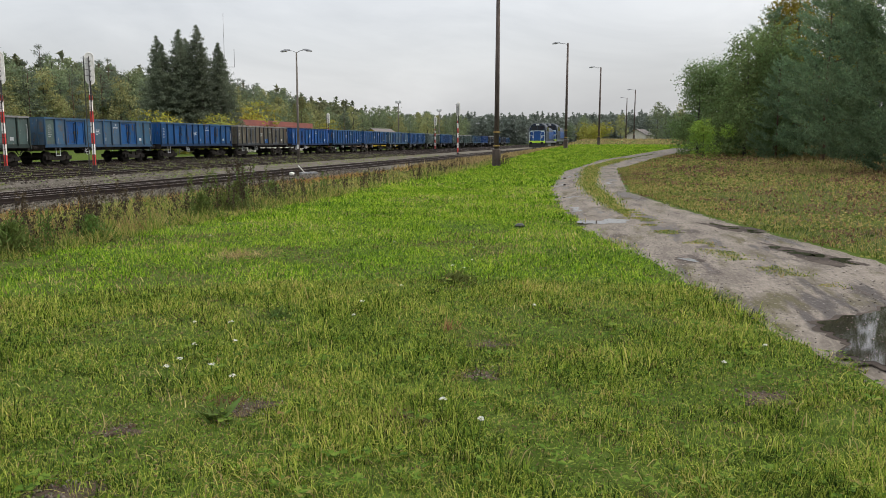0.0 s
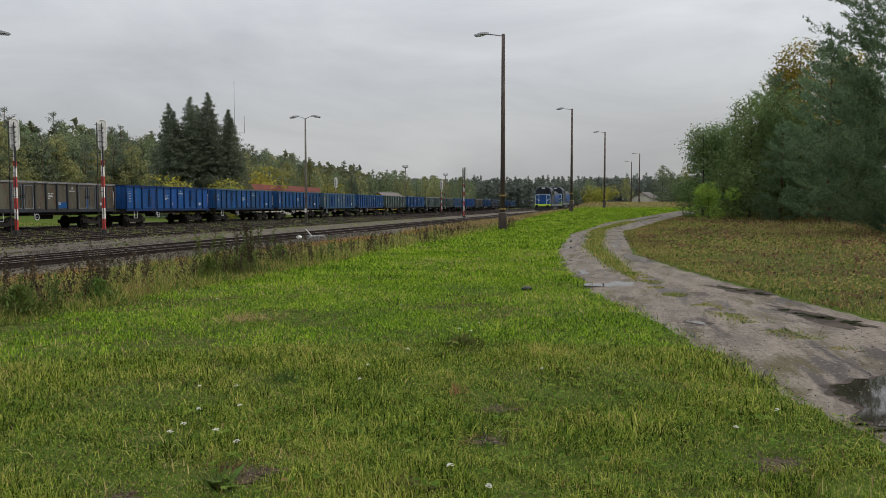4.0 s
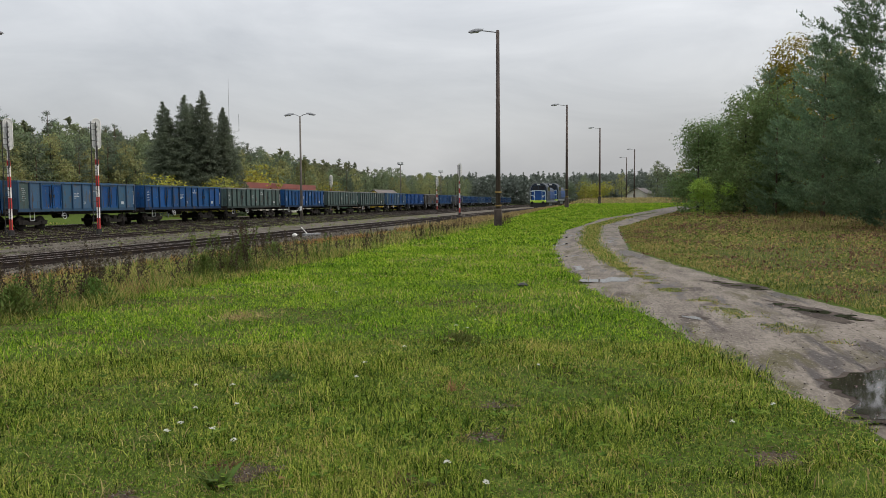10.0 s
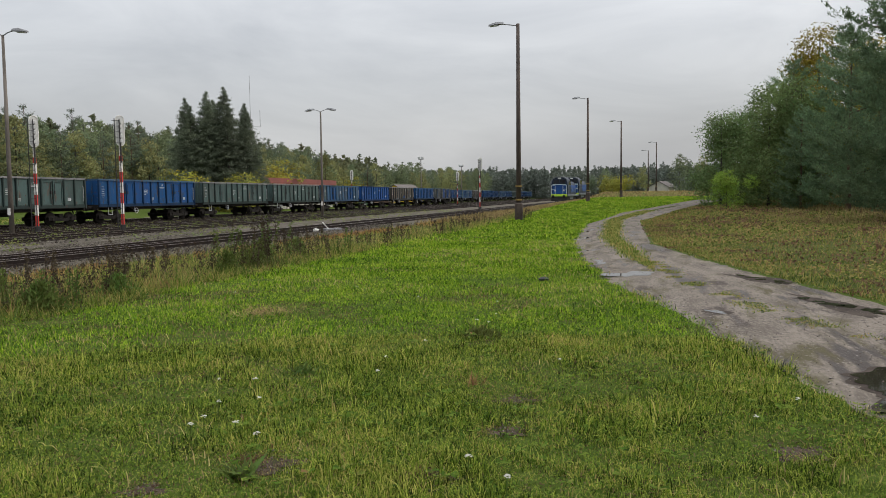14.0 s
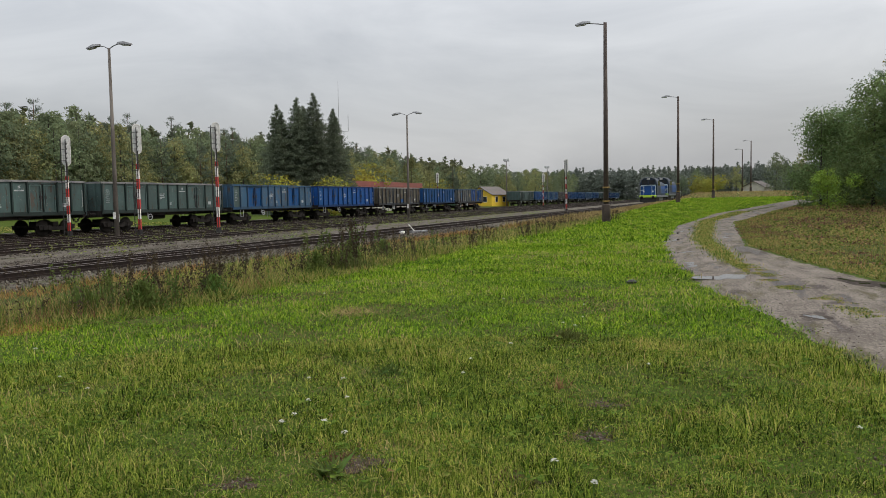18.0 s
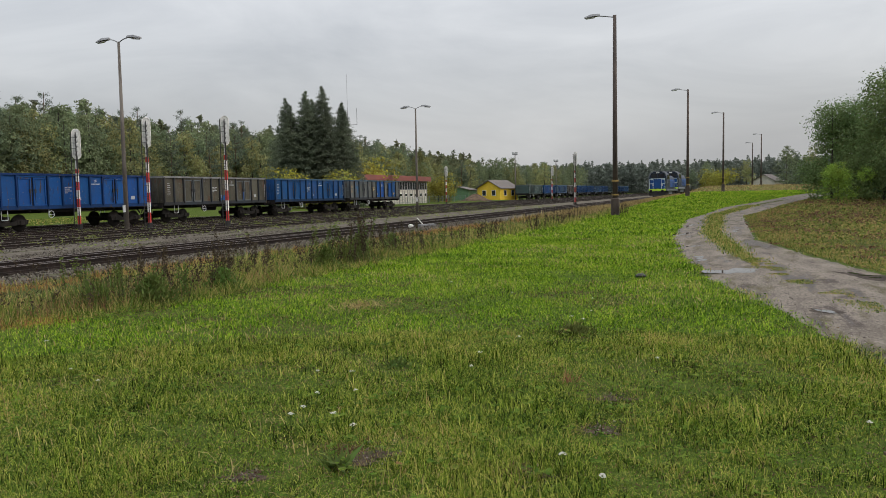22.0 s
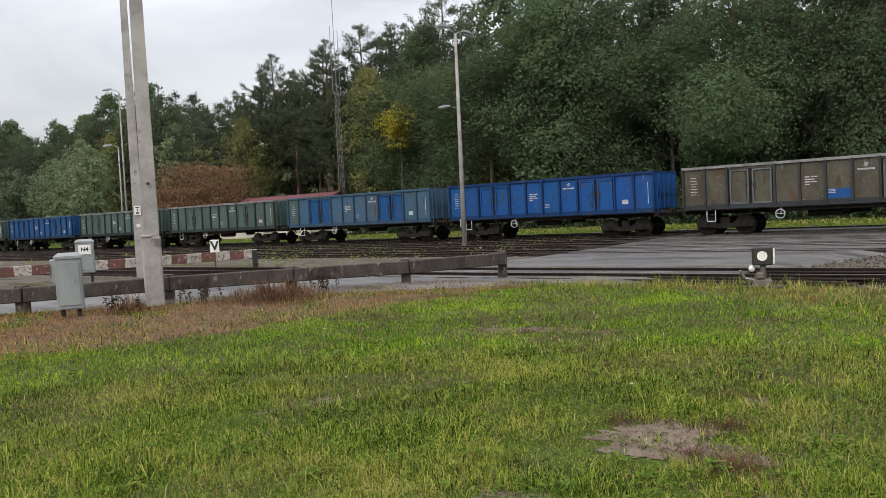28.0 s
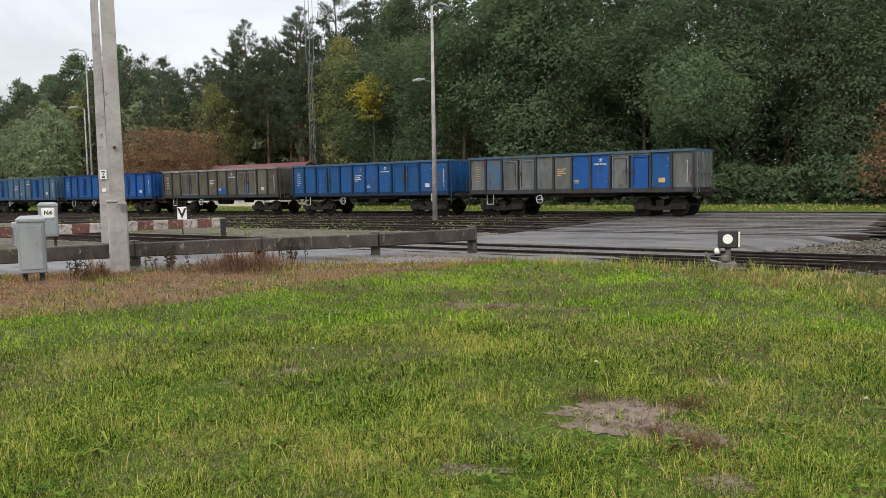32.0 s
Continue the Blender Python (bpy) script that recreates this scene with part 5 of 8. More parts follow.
text("N4", 0.17, BLACK, plate4, pose(0, -0.176, 1.06, 90, 0, 0))


# wooden pole with a rusty yellow box
dark_pole = thing("utility_pole", "weathered wooden pole with a rusty yellow box and strap bands", "pole", "", pose(-7.89, 1.285, 0, 0.35, -1.6, 0))
part("pole", Shape().tube((0, 0, -0.3), (0.0, 0, 9.5), 0.135, 0.095, 14), POLE_GREY, dark_pole, smooth=True)
part("junction_box", Shape().block(-0.02, 0.20, 0.07, 0.30, 1.33, 1.62, 0.015), RUST_YELLOW, dark_pole, "rusty yellow junction box", m=pose(0, 0, 0, 0, 0, -8))
part("conduit", Shape().tube((0.08, 0.27, -0.1), (0.08, 0.21, 1.33), 0.030, n=8), YELLOW, dark_pole, "yellow cable conduit", m=pose(0, 0, 0, 0, 0, -8))
for z in (1.32, 1.64):
    part("strap", Shape().tube((0, 0, z), (0, 0, z + 0.02), 0.146, n=14).box(0.0, 0.215, 0.08, 0.315, z, z + 0.02), STEEL, dark_pole)
part("cable", Shape().path([(0.12, -0.06, 1.62), (0.13, -0.05, 3.0), (0.11, -0.05, 6.0), (0.10, -0.04, 9.4)], 0.012, 5), BLACK, dark_pole)
part("cap", Shape().tube((0, 0, 9.5), (0, 0, 9.56), 0.11, n=12), STEEL, dark_pole)

# square concrete pole with its stub beside the crossing
tall_pole = thing("concrete_pole", "pale square concrete pole standing beside the level crossing", "pole", "", pose(-9.22, -14.5, 0, 0, 0, 147))
part("shaft", Shape().box(-0.155, 0.155, -0.11, 0.11, -0.2, 10.0, top=0.7), CONCRETE, tall_pole)
part("stub", Shape().block(-0.20, 0.175, -0.15, 0.13, -0.2, 1.42, 0.03), CONCRETE, tall_pole)
part("stub_cap", Shape().block(-0.215, 0.0, -0.165, 0.0, 1.40, 1.47, 0.02), CONCRETE, tall_pole)
part("bolt", Shape().tube((0.0, -0.16, 2.5), (0.0, -0.13, 2.5), 0.035, n=8), DARK_STEEL, tall_pole)
back_pole = thing("concrete_pole", "slimmer concrete pole with small white plates", "pole", "", pose(-14.485, -23.485, 0, 0, 0, 147))
part("shaft", Shape().box(-0.16, 0.16, -0.11, 0.11, -0.2, 10.2, top=0.62), CONCRETE, back_pole)
plate1 = part("plate", Shape().box(-0.10, 0.10, -0.15, -0.14, 2.05, 2.35), WHITE, back_pole, "small white plate with dark marks")
part("marking", Shape().box(-0.06, 0.06, -0.156, -0.151, 2.27, 2.31).box(-0.02, 0.02, -0.156, -0.151, 2.18, 2.23).box(-0.05, 0.05, -0.156, -0.151, 2.09, 2.14), BLACK, plate1)
part("plate", Shape().box(-0.06, 0.06, -0.15, -0.14, 1.65, 1.76), WHITE, back_pole)
rear_pole = thing("concrete_pole", "tall stout concrete pole with a collar behind the train", "pole", "", pose(-46.0, -72.0, 0, 0, 0, 147))
part("shaft", Shape().box(-0.26, 0.26, -0.2, 0.2, -0.2, 18.4, top=0.75), CONCRETE, rear_pole)
part("collar", Shape().block(-0.3, 0.3, -0.24, 0.24, 6.0, 6.15, 0.02), STEEL, rear_pole)
part("rod", Shape().tube((0.1, 0, 18.4), (0.1, 0, 22.5), 0.03, n=5), STEEL, rear_pole)


# ---- level crossing ----
ROAD = [(-42.5, -9.2, 5.0), (-37, -9.2, 5.2), (-28, -8.8, 5.2), (-22.5, -9.8, 4.4), (-17.5, -11.3, 3.9), (-14.0, -14.2, 2.6), (-10.6, -17.6, 2.5), (-7.0, -21.5, 2.5), (-1.0, -28.0, 2.6), (10.0, -40.0, 2.6)]


DARK_GROOVE = mat("wet_groove", (0.030, 0.026, 0.024), (0.016, 0.014, 0.013), 3, 0.6, spec=0.2)


def crossing_road():
    verts, faces = [], []
    pts = []
    for (x0, y0, w0), (x1, y1, w1) in zip(ROAD, ROAD[1:]):
        for k in range(6):
            f = k / 6
            pts.append((x0 + (x1 - x0) * f, y0 + (y1 - y0) * f, w0 + (w1 - w0) * f))
    pts.append(ROAD[-1])
    for k, (x, y, w) in enumerate(pts):
        a, b = pts[max(0, k - 1)], pts[min(len(pts) - 1, k + 1)]
        d = Vector((b[0] - a[0], b[1] - a[1])).normalized()
        nx, ny = -d.y, d.x
        for s in (-1.25, -1, -0.5, 0, 0.5, 1, 1.25):
            px, py = x + nx * w * s, y + ny * w * s
            # the carriageway lies flush with the rails where it crosses them
            z = 0.04 + float(rise(px, py)) + 0.105 * (1 - float(smooth(-16.5, -14.0, px)))
            verts.append((px, py, z if abs(s) < 1.1 else float(rise(px, py)) - 0.01))
    for k in range(len(pts) - 1):
        for j in range(6):
            i = k * 7 + j
            faces.append((i, i + 1, i + 8, i + 7))
    ob = soup("crossing_road", verts, faces, ASPHALT)
    tagged(ob, "wet grey asphalt road over the level crossing", "road", kind="structure")


crossing_road()
for x in (-18.0, -27.2, -31.2, -35.0, -38.72):
    for k in range(5):
        ob = part("crossing_slab", Shape().block(-0.62, 0.62, -0.85, 0.85, -0.05, 0.056, 0.015), PLATE, None, m=pose(x, -13.2 + 1.75 * k, -0.15))
        tagged(ob, "worn concrete slab between the rails of the crossing", "slab", "crossing slabs")

for x in (-18.0, -27.2, -31.2, -35.0, -38.72):
    for side in (-0.755, 0.755):
        ob = part("flange_groove", Shape().box(-0.13, 0.13, -16.5, -2.5, 0.03, 0.054), DARK_GROOVE, None, m=pose(x + side, 0, -0.15))
        tagged(ob, "dark wet groove beside a rail in the crossing", "groove", kind="structure")
    ob = part("timber_edge", Shape().block(-1.62, -1.40, -15.5, -3.0, -0.05, 0.058, 0.01).block(1.40, 1.62, -15.5, -3.0, -0.05, 0.058, 0.01), SLEEPER, None, m=pose(x, 0, -0.15))
    tagged(ob, "dark timber edging of the crossing surface", "timber", kind="structure")

guard = thing("guard_rail", "stained concrete guard rail on stubby posts along the road", "guard rail", "", None)
GP = [(-3.4, -20.3), (-5.4, -18.2), (-7.4, -16.3), (-9.85, -14.95), (-11.95, -13.35), (-14.0, -11.7), (-16.6, -10.7)]
for a, b in zip(GP, GP[1:]):
    va, vb = Vector((*a, 0)), Vector((*b, 0))
    d = vb - va
    m = Matrix.Translation(va) @ d.to_track_quat("Y", "Z").to_matrix().to_4x4()
    part("beam", Shape().block(-0.08, 0.08, 0.01, d.length - 0.01, 0.24, 0.54, 0.02, m), OLD_CONCRETE, guard)
for x, y in GP:
    part("post", Shape().block(-0.12, 0.12, -0.11, 0.11, -0.45, 0.58, 0.02), OLD_CONCRETE, guard, m=pose(x - 0.06, y - 0.14, 0, 0, 0, 40))

# red and white lowered barrier boom, and its drive
boom = thing("barrier_beam", "faded red and white barrier beam with its drive box", "barrier", "", pose(-13.2, -25.4, -0.28, 0, 0, 157))
RUSTRED = mat("faded_red_brown_paint", (0.135, 0.050, 0.038), (0.085, 0.040, 0.032), 5, 0.8, spots=(0.24, 0.20, 0.18), spot_at=0.56, spot_scale=9)
DIRTY_WHITE = mat("dirty_flaking_white", (0.42, 0.385, 0.36), (0.29, 0.255, 0.23), 6, 0.8, spots=(0.10, 0.058, 0.042), spot_at=0.54, spot_scale=11)
boom.matrix_basis = pose(-13.55, -24.9, 0, 0, 0, 162.4)
for k in range(11):
    part("red_section" if k % 2 else "white_section", Shape().block(0.52 * k, 0.52 * k + 0.51, -0.1, 0.1, 0.30, 0.62, 0.01), RUSTRED if k % 2 else DIRTY_WHITE, boom)
part("drive_box", Shape().block(-1.2, -0.6, -0.3, 0.3, -0.2, 0.75, 0.03), CABINET_GREY, boom)
for k in range(5):
    part("white_section" if k % 2 else "red_section", Shape().block(-1.75 - 0.52 * k, -1.24 - 0.52 * k, -0.1, 0.1, 0.30, 0.62, 0.01), DIRTY_WHITE if k % 2 else RUSTRED, boom)
part("motor", Shape().tube((-0.6, 0.0, 0.5), (0.0, 0.0, 0.5), 0.14, n=12), STEEL, boom)
part("foot_post", Shape().block(5.5, 5.7, -0.14, -0.1, -0.1, 0.60, 0.01), DARK_STEEL, boom)
vsign = thing("shunting_sign", "small white sign with a black V on a post", "sign", "", pose(-21.0, -28.35, -0.1, 0, 0, 143))
part("post", Shape().tube((0, 0.04, -0.35), (0, 0.04, 0.6), 0.03, n=8), DARK_STEEL, vsign)
part("board", Shape().block(-0.19, 0.19, -0.01, 0.01, 0.50, 1.06, 0.004), WHITE, vsign)
text("V", 0.55, BLACK, vsign, pose(0, -0.016, 0.78, 90, 0, 0))

# ---- buildings ----
YELLOW_WALL = mat("yellow_render", (0.66, 0.45, 0.03), (0.58, 0.39, 0.03), 1, 0.8)
CREAM = mat("cream_render", (0.50, 0.47, 0.40), (0.40, 0.38, 0.33), 1, 0.85)
RED_ROOF = mat("red_sheet_roof", (0.22, 0.06, 0.045), (0.16, 0.05, 0.04), 1, 0.6)
BROWN_ROOF = mat("brown_grey_roof", (0.115, 0.098, 0.088), (0.080, 0.068, 0.061), 1, 0.8)


def house(name, label, x, y, z, turn, lx, ly, hw, hr, wall, roof, windows=(), over=0.4):
    """Gabled house: ridge along its local x."""
    t = thing(name, label, "building", "", pose(x, y, z, 0, 0, turn))
    a, b = lx / 2, ly / 2
    s = Shape()
    s.box(-a, a, -b, b, -0.3, hw)
    s.add([(-a, -b, hw), (-a, b, hw), (-a, 0, hw + hr)], [(0, 2, 1)])
    s.add([(a, -b, hw), (a, b, hw), (a, 0, hw + hr)], [(0, 1, 2)])
    part("wall", s, wall, t)
    r = Shape()
    k = hr / b
    for sg in (-1, 1):
        r.add([(-a - over, sg * (b + over), hw - k * over), (a + over, sg * (b + over), hw - k * over), (a + over, 0, hw + hr + 0.02), (-a - over, 0, hw + hr + 0.02),
               (-a - over, sg * (b + over), hw - k * over + 0.12), (a + over, sg * (b + over), hw - k * over + 0.12), (a + over, 0, hw + hr + 0.14), (-a - over, 0, hw + hr + 0.14)],
              [(0, 1, 2, 3), (7, 6, 5, 4), (0, 4, 5, 1), (1, 5, 6, 2), (2, 6, 7, 3), (3, 7, 4, 0)])
    part("roof", r, roof, t)
    for (wx, wy, wz, ww, wh, face) in windows:
        m = pose(wx, wy, wz, 0, 0, face)
        f = part("window", Shape().box(-ww / 2 - 0.08, ww / 2 + 0.08, -0.04, 0.02, -wh / 2 - 0.08, wh / 2 + 0.08), WHITE, t, m=m)
        part("pane", Shape().box(-ww / 2, ww / 2, -0.05, -0.03, -wh / 2, wh / 2), GLASS, f)
    return t


house("yellow_house", "small yellow house with a brown pitched roof beside the tracks", -49.7, 168, 0, 73, 7.0, 6.0, 2.6, 1.6, YELLOW_WALL, BROWN_ROOF, [(-3.51, 1.2, 1.5, 0.9, 1.1, -90), (-3.51, -1.3, 1.5, 0.9, 1.1, -90), (-1.6, -3.01, 1.5, 0.9, 1.1, 0), (1.4, -3.01, 1.5, 0.9, 1.1, 0)])
house("white_house", "pale house with a grey pitched roof on the rise", 7.4, 222, 1.6, 65, 4.6, 5.6, 1.8, 1.5, CREAM, BROWN_ROOF, [(-1.4, -3.51, 2.9, 0.8, 0.8, 0), (1.4, -3.51, 1.3, 0.8, 0.8, 0)])
depot = house("long_depot", "long low cream building with a red roof and many windows", -55.0, 115, 0, 90, 27.6, 8, 4.2, 0.5, CREAM, RED_ROOF, [(-12.9 + 1.075 * k, -4.01, 2.95, 0.86, 1.25, 0) for k in range(25)] + [(-12.9 + 2.15 * k, -4.01, 1.45, 0.8, 0.42, 0) for k in range(13)], 0.5)
house("red_shed", "low shed with a dull red roof behind the train", -57, -63.5, 0, 90, 14, 8, 2.6, 1.6, CREAM, mat("maroon_sheet_roof", (0.125, 0.026, 0.030), (0.085, 0.020, 0.024), 1, 0.6), [(-5 + 3.3 * k, -4.51, 1.5, 1.1, 1.1, 0) for k in range(4)])
house("platform_shelter", "small pale shed beside the yellow house", -56, 190, 0, 90, 6, 4, 2.4, 0.6, CREAM, BROWN_ROOF)

part("fascia", Shape().box(-14.2, 14.2, -4.62, -4.5, 3.75, 4.55), RED_ROOF, depot, "red roof edge")
for k in range(26):
    part("pillar", Shape().box(-0.06, 0.06, -0.05, 0.0, -0.2, 3.75), CONCRETE, depot, m=pose(-13.44 + 1.075 * k, -4.05, 0))
house("green_shed", "small green sheet shed behind the soil heap", -57.5, 166, 0, 90, 5, 5, 2.3, 0.6, mat("green_sheet", (0.10, 0.19, 0.09), (0.07, 0.14, 0.07), 1, 0.6), BROWN_ROOF)
fence = thing("wire_fence", "low green wire fence in front of the depot", "fence", "", None)
for k in range(22):
    part("post", Shape().box(-0.03, 0.03, -0.03, 0.03, -0.1, 1.2), STEEL, fence, m=pose(-49.5, 78 + 3.2 * k, 0))
for k in range(21):
    s = Shape()
    for z in (0.3, 0.7, 1.1):
        s.tube((0, 0, z), (0, 3.2, z), 0.012, n=4)
    for j in range(1, 8):
        s.tube((0, 0.4 * j, 0.1), (0, 0.4 * j, 1.15), 0.01, n=4)
    part("wire_panel", s, mat("green_wire", (0.10, 0.17, 0.13), (0.07, 0.13, 0.10), 3, 0.5), fence, m=pose(-49.5, 78 + 3.2 * k, 0))

# radio masts
mast = thing("radio_mast", "slender steel radio mast with side aerial", "mast", "", pose(-51.5, 100.2, 0))
part("tube", Shape().tube((0, 0, 0), (0, 0, 11), 0.11, 0.06, 8).tube((0, 0, 11), (0, 0, 18.5), 0.04, 0.02, 6), STEEL, mast)
part("aerial", Shape().path([(0, 0, 11.5), (1.2, 0.5, 11.5), (1.2, 0.5, 13.8)], 0.03, 5), STEEL, mast)
tower = thing("lattice_mast", "grey lattice radio tower behind the shed", "mast", "", pose(-58.5, -57.2, 0, 0, 0, 20))
lattice_tower(tower, 0, 0, 14.6, 0.48, 0.32)
part("aerials", Shape().path([(-0.9, 0, 14.3), (0.9, 0, 14.3)], 0.05, 5).tube((-0.9, 0, 14.3), (-0.9, 0, 21), 0.03, n=5).tube((0.9, 0, 14.3), (0.9, 0, 21), 0.03, n=5).tube((0, 0, 14.6), (0, 0, 24), 0.035, n=5), STEEL, tower)

# ---- trees ----
def leaves(centres, normals, size, rng, slim=0.6):
    """Diamond leaves, one quad each, facing roughly along the normals."""
    n = len(centres)
    nrm = normals + rng.normal(0, 0.45, (n, 3))
    nrm /= np.linalg.norm(nrm, axis=1, keepdims=True) + 1e-9
    a = np.cross(nrm, rng.normal(0, 1, (n, 3)))
    a /= np.linalg.norm(a, axis=1, keepdims=True) + 1e-9
    b = np.cross(nrm, a)
    s = (size * rng.uniform(0.6, 1.3, n))[:, None]
    pts = np.stack([centres + a * s, centres + b * s * slim, centres - a * s, centres - b * s * slim], 1)
    return pts.reshape(-1, 3), np.arange(4 * n).reshape(-1, 4)


def sprays(centres, normals, size, rng, slim=0.6, along=None):
    """Leaf sprays and needle tufts, one slim triangle each, facing roughly along the normals or lying along a twig."""
    n = len(centres)
    nrm = normals + rng.normal(0, 0.6, (n, 3))
    nrm /= np.linalg.norm(nrm, axis=1, keepdims=True) + 1e-9
    a = np.cross(nrm, rng.normal(0, 1, (n, 3))) if along is None else along + rng.normal(0, 0.45, (n, 3))
    a /= np.linalg.norm(a, axis=1, keepdims=True) + 1e-9
    b = np.cross(nrm, a)
    b /= np.linalg.norm(b, axis=1, keepdims=True) + 1e-9
    s = (size * rng.uniform(0.6, 1.4, n))[:, None]
    pts = np.stack([centres + a * s, centres - a * s * 0.6 + b * s * slim, centres - a * s * 0.6 - b * s * slim], 1)
    return pts.reshape(-1, 3), np.arange(3 * n).reshape(-1, 3)


def crown_round(h0, h, r, n, size, rng, lobes=9):
    """A broad crown: uneven lobes carrying many small clumps near their shells."""
    lob = [(rng.normal(0, r * 0.40), rng.normal(0, r * 0.40), h0 + (h - h0) * rng.uniform(0.12, 0.82), r * rng.uniform(0.40, 0.66)) for _ in range(lobes)]
    lob.append((0, 0, h - r * 0.5, r * 0.5))
    lob = np.array(lob)
    per = 9
    m = n // per
    which = lob[rng.integers(0, len(lob), m)]
    d = rng.normal(0, 1, (m, 3))
    d /= np.linalg.norm(d, axis=1, keepdims=True)
    tip = which[:, :3] + d * (which[:, 3] * rng.uniform(0.72, 1.08, m))[:, None]
    tip[:, 2] = np.clip(tip[:, 2], h0, h)
    c = np.repeat(tip, per, 0) + rng.normal(0, 1, (m * per, 3)) * np.array([0.085, 0.085, 0.06]) * r
    return sprays(c, np.repeat(d, per, 0) + np.array([0, 0, 0.5]), size, rng, 0.62)


def crown_plume(h0, h, r, n, size, rng):
    """A forest crown, narrower towards its uneven top: clusters of leaf sprays in a bumpy shell, with gaps between them."""
    per = 8
    m = max(1, n // per)
    f = rng.uniform(0, 1, m) ** 0.85
    a = rng.uniform(0, 2 * math.pi, m)
    ph = rng.uniform(0, 6.28, 4)
    edge = (0.34 + 0.66 * np.sin(math.pi * np.clip(0.20 + 0.68 * f, 0, 1))) * np.clip((1 - f) * 4.5, 0.10, 1) ** 0.5
    bumps = 1 + 0.26 * np.sin(3 * a + 9 * f + ph[0]) + 0.22 * np.sin(5 * a - 17 * f + ph[1]) + 0.16 * np.sin(2 * a + 31 * f + ph[2])
    rad = r * edge * bumps * rng.uniform(0.66, 1.10, m)
    lean = r * 0.25 * np.sin(ph[3] + 3 * f)
    tip = np.stack([rad * np.cos(a) + lean, rad * np.sin(a), h0 + (h - h0) * f], 1)
    c = np.repeat(tip, per, 0) + rng.normal(0, 1, (m * per, 3)) * np.array([0.10, 0.10, 0.06]) * r
    a = np.repeat(a, per)
    return sprays(c, np.stack([np.cos(a), np.sin(a), np.full(len(a), 0.45)], 1), size, rng, 0.62)


def crown_cone(h0, h, r, boughs, per, size, rng, power=0.85, lift=0.12, full=0.0):
    """A conifer: boughs from the stem, shorter towards the tip, each a flat fan of needle tufts."""
    z = h0 + (h - h0) * rng.uniform(0, 1, boughs) ** 1.2
    top = max(3, boughs // 9)
    z[:top] = h - (h - h0) * np.linspace(0.0, 0.14, top)
    f = (z - h0) / (h - h0)
    l = r * ((1 - f) ** power * (1 - full * (1 - f) ** 3) + 0.015) * rng.uniform(0.70, 1.12, boughs)
    a = rng.uniform(0, 2 * math.pi, boughs)
    s = rng.uniform(0.12, 1, (boughs, per)) ** 0.7
    d = np.stack([np.cos(a), np.sin(a), np.zeros(boughs)], 1)[:, None]
    side = np.stack([-np.sin(a), np.cos(a), np.zeros(boughs)], 1)[:, None]
    w = rng.normal(0, 1, (boughs, per)) * (0.05 + 0.20 * l[:, None] * (1.15 - s) ** 0.8)
    out = d * (l[:, None] * s)[..., None] + side * w[..., None]
    out[..., 2] = z[:, None] + lift * l[:, None] * s * s - 0.10 * l[:, None] * s + rng.normal(0, 0.05 + 0.02 * r, (boughs, per))
    along = (d + side * np.sign(w)[..., None] * 0.6 + np.array([0, 0, 0.10 + lift])) * np.ones((boughs, per, 1))
    up = (d * 0.5 + np.array([0, 0, 0.9])) * np.ones((boughs, per, 1))
    return sprays(out.reshape(-1, 3), up.reshape(-1, 3), size, rng, 0.40, along.reshape(-1, 3))


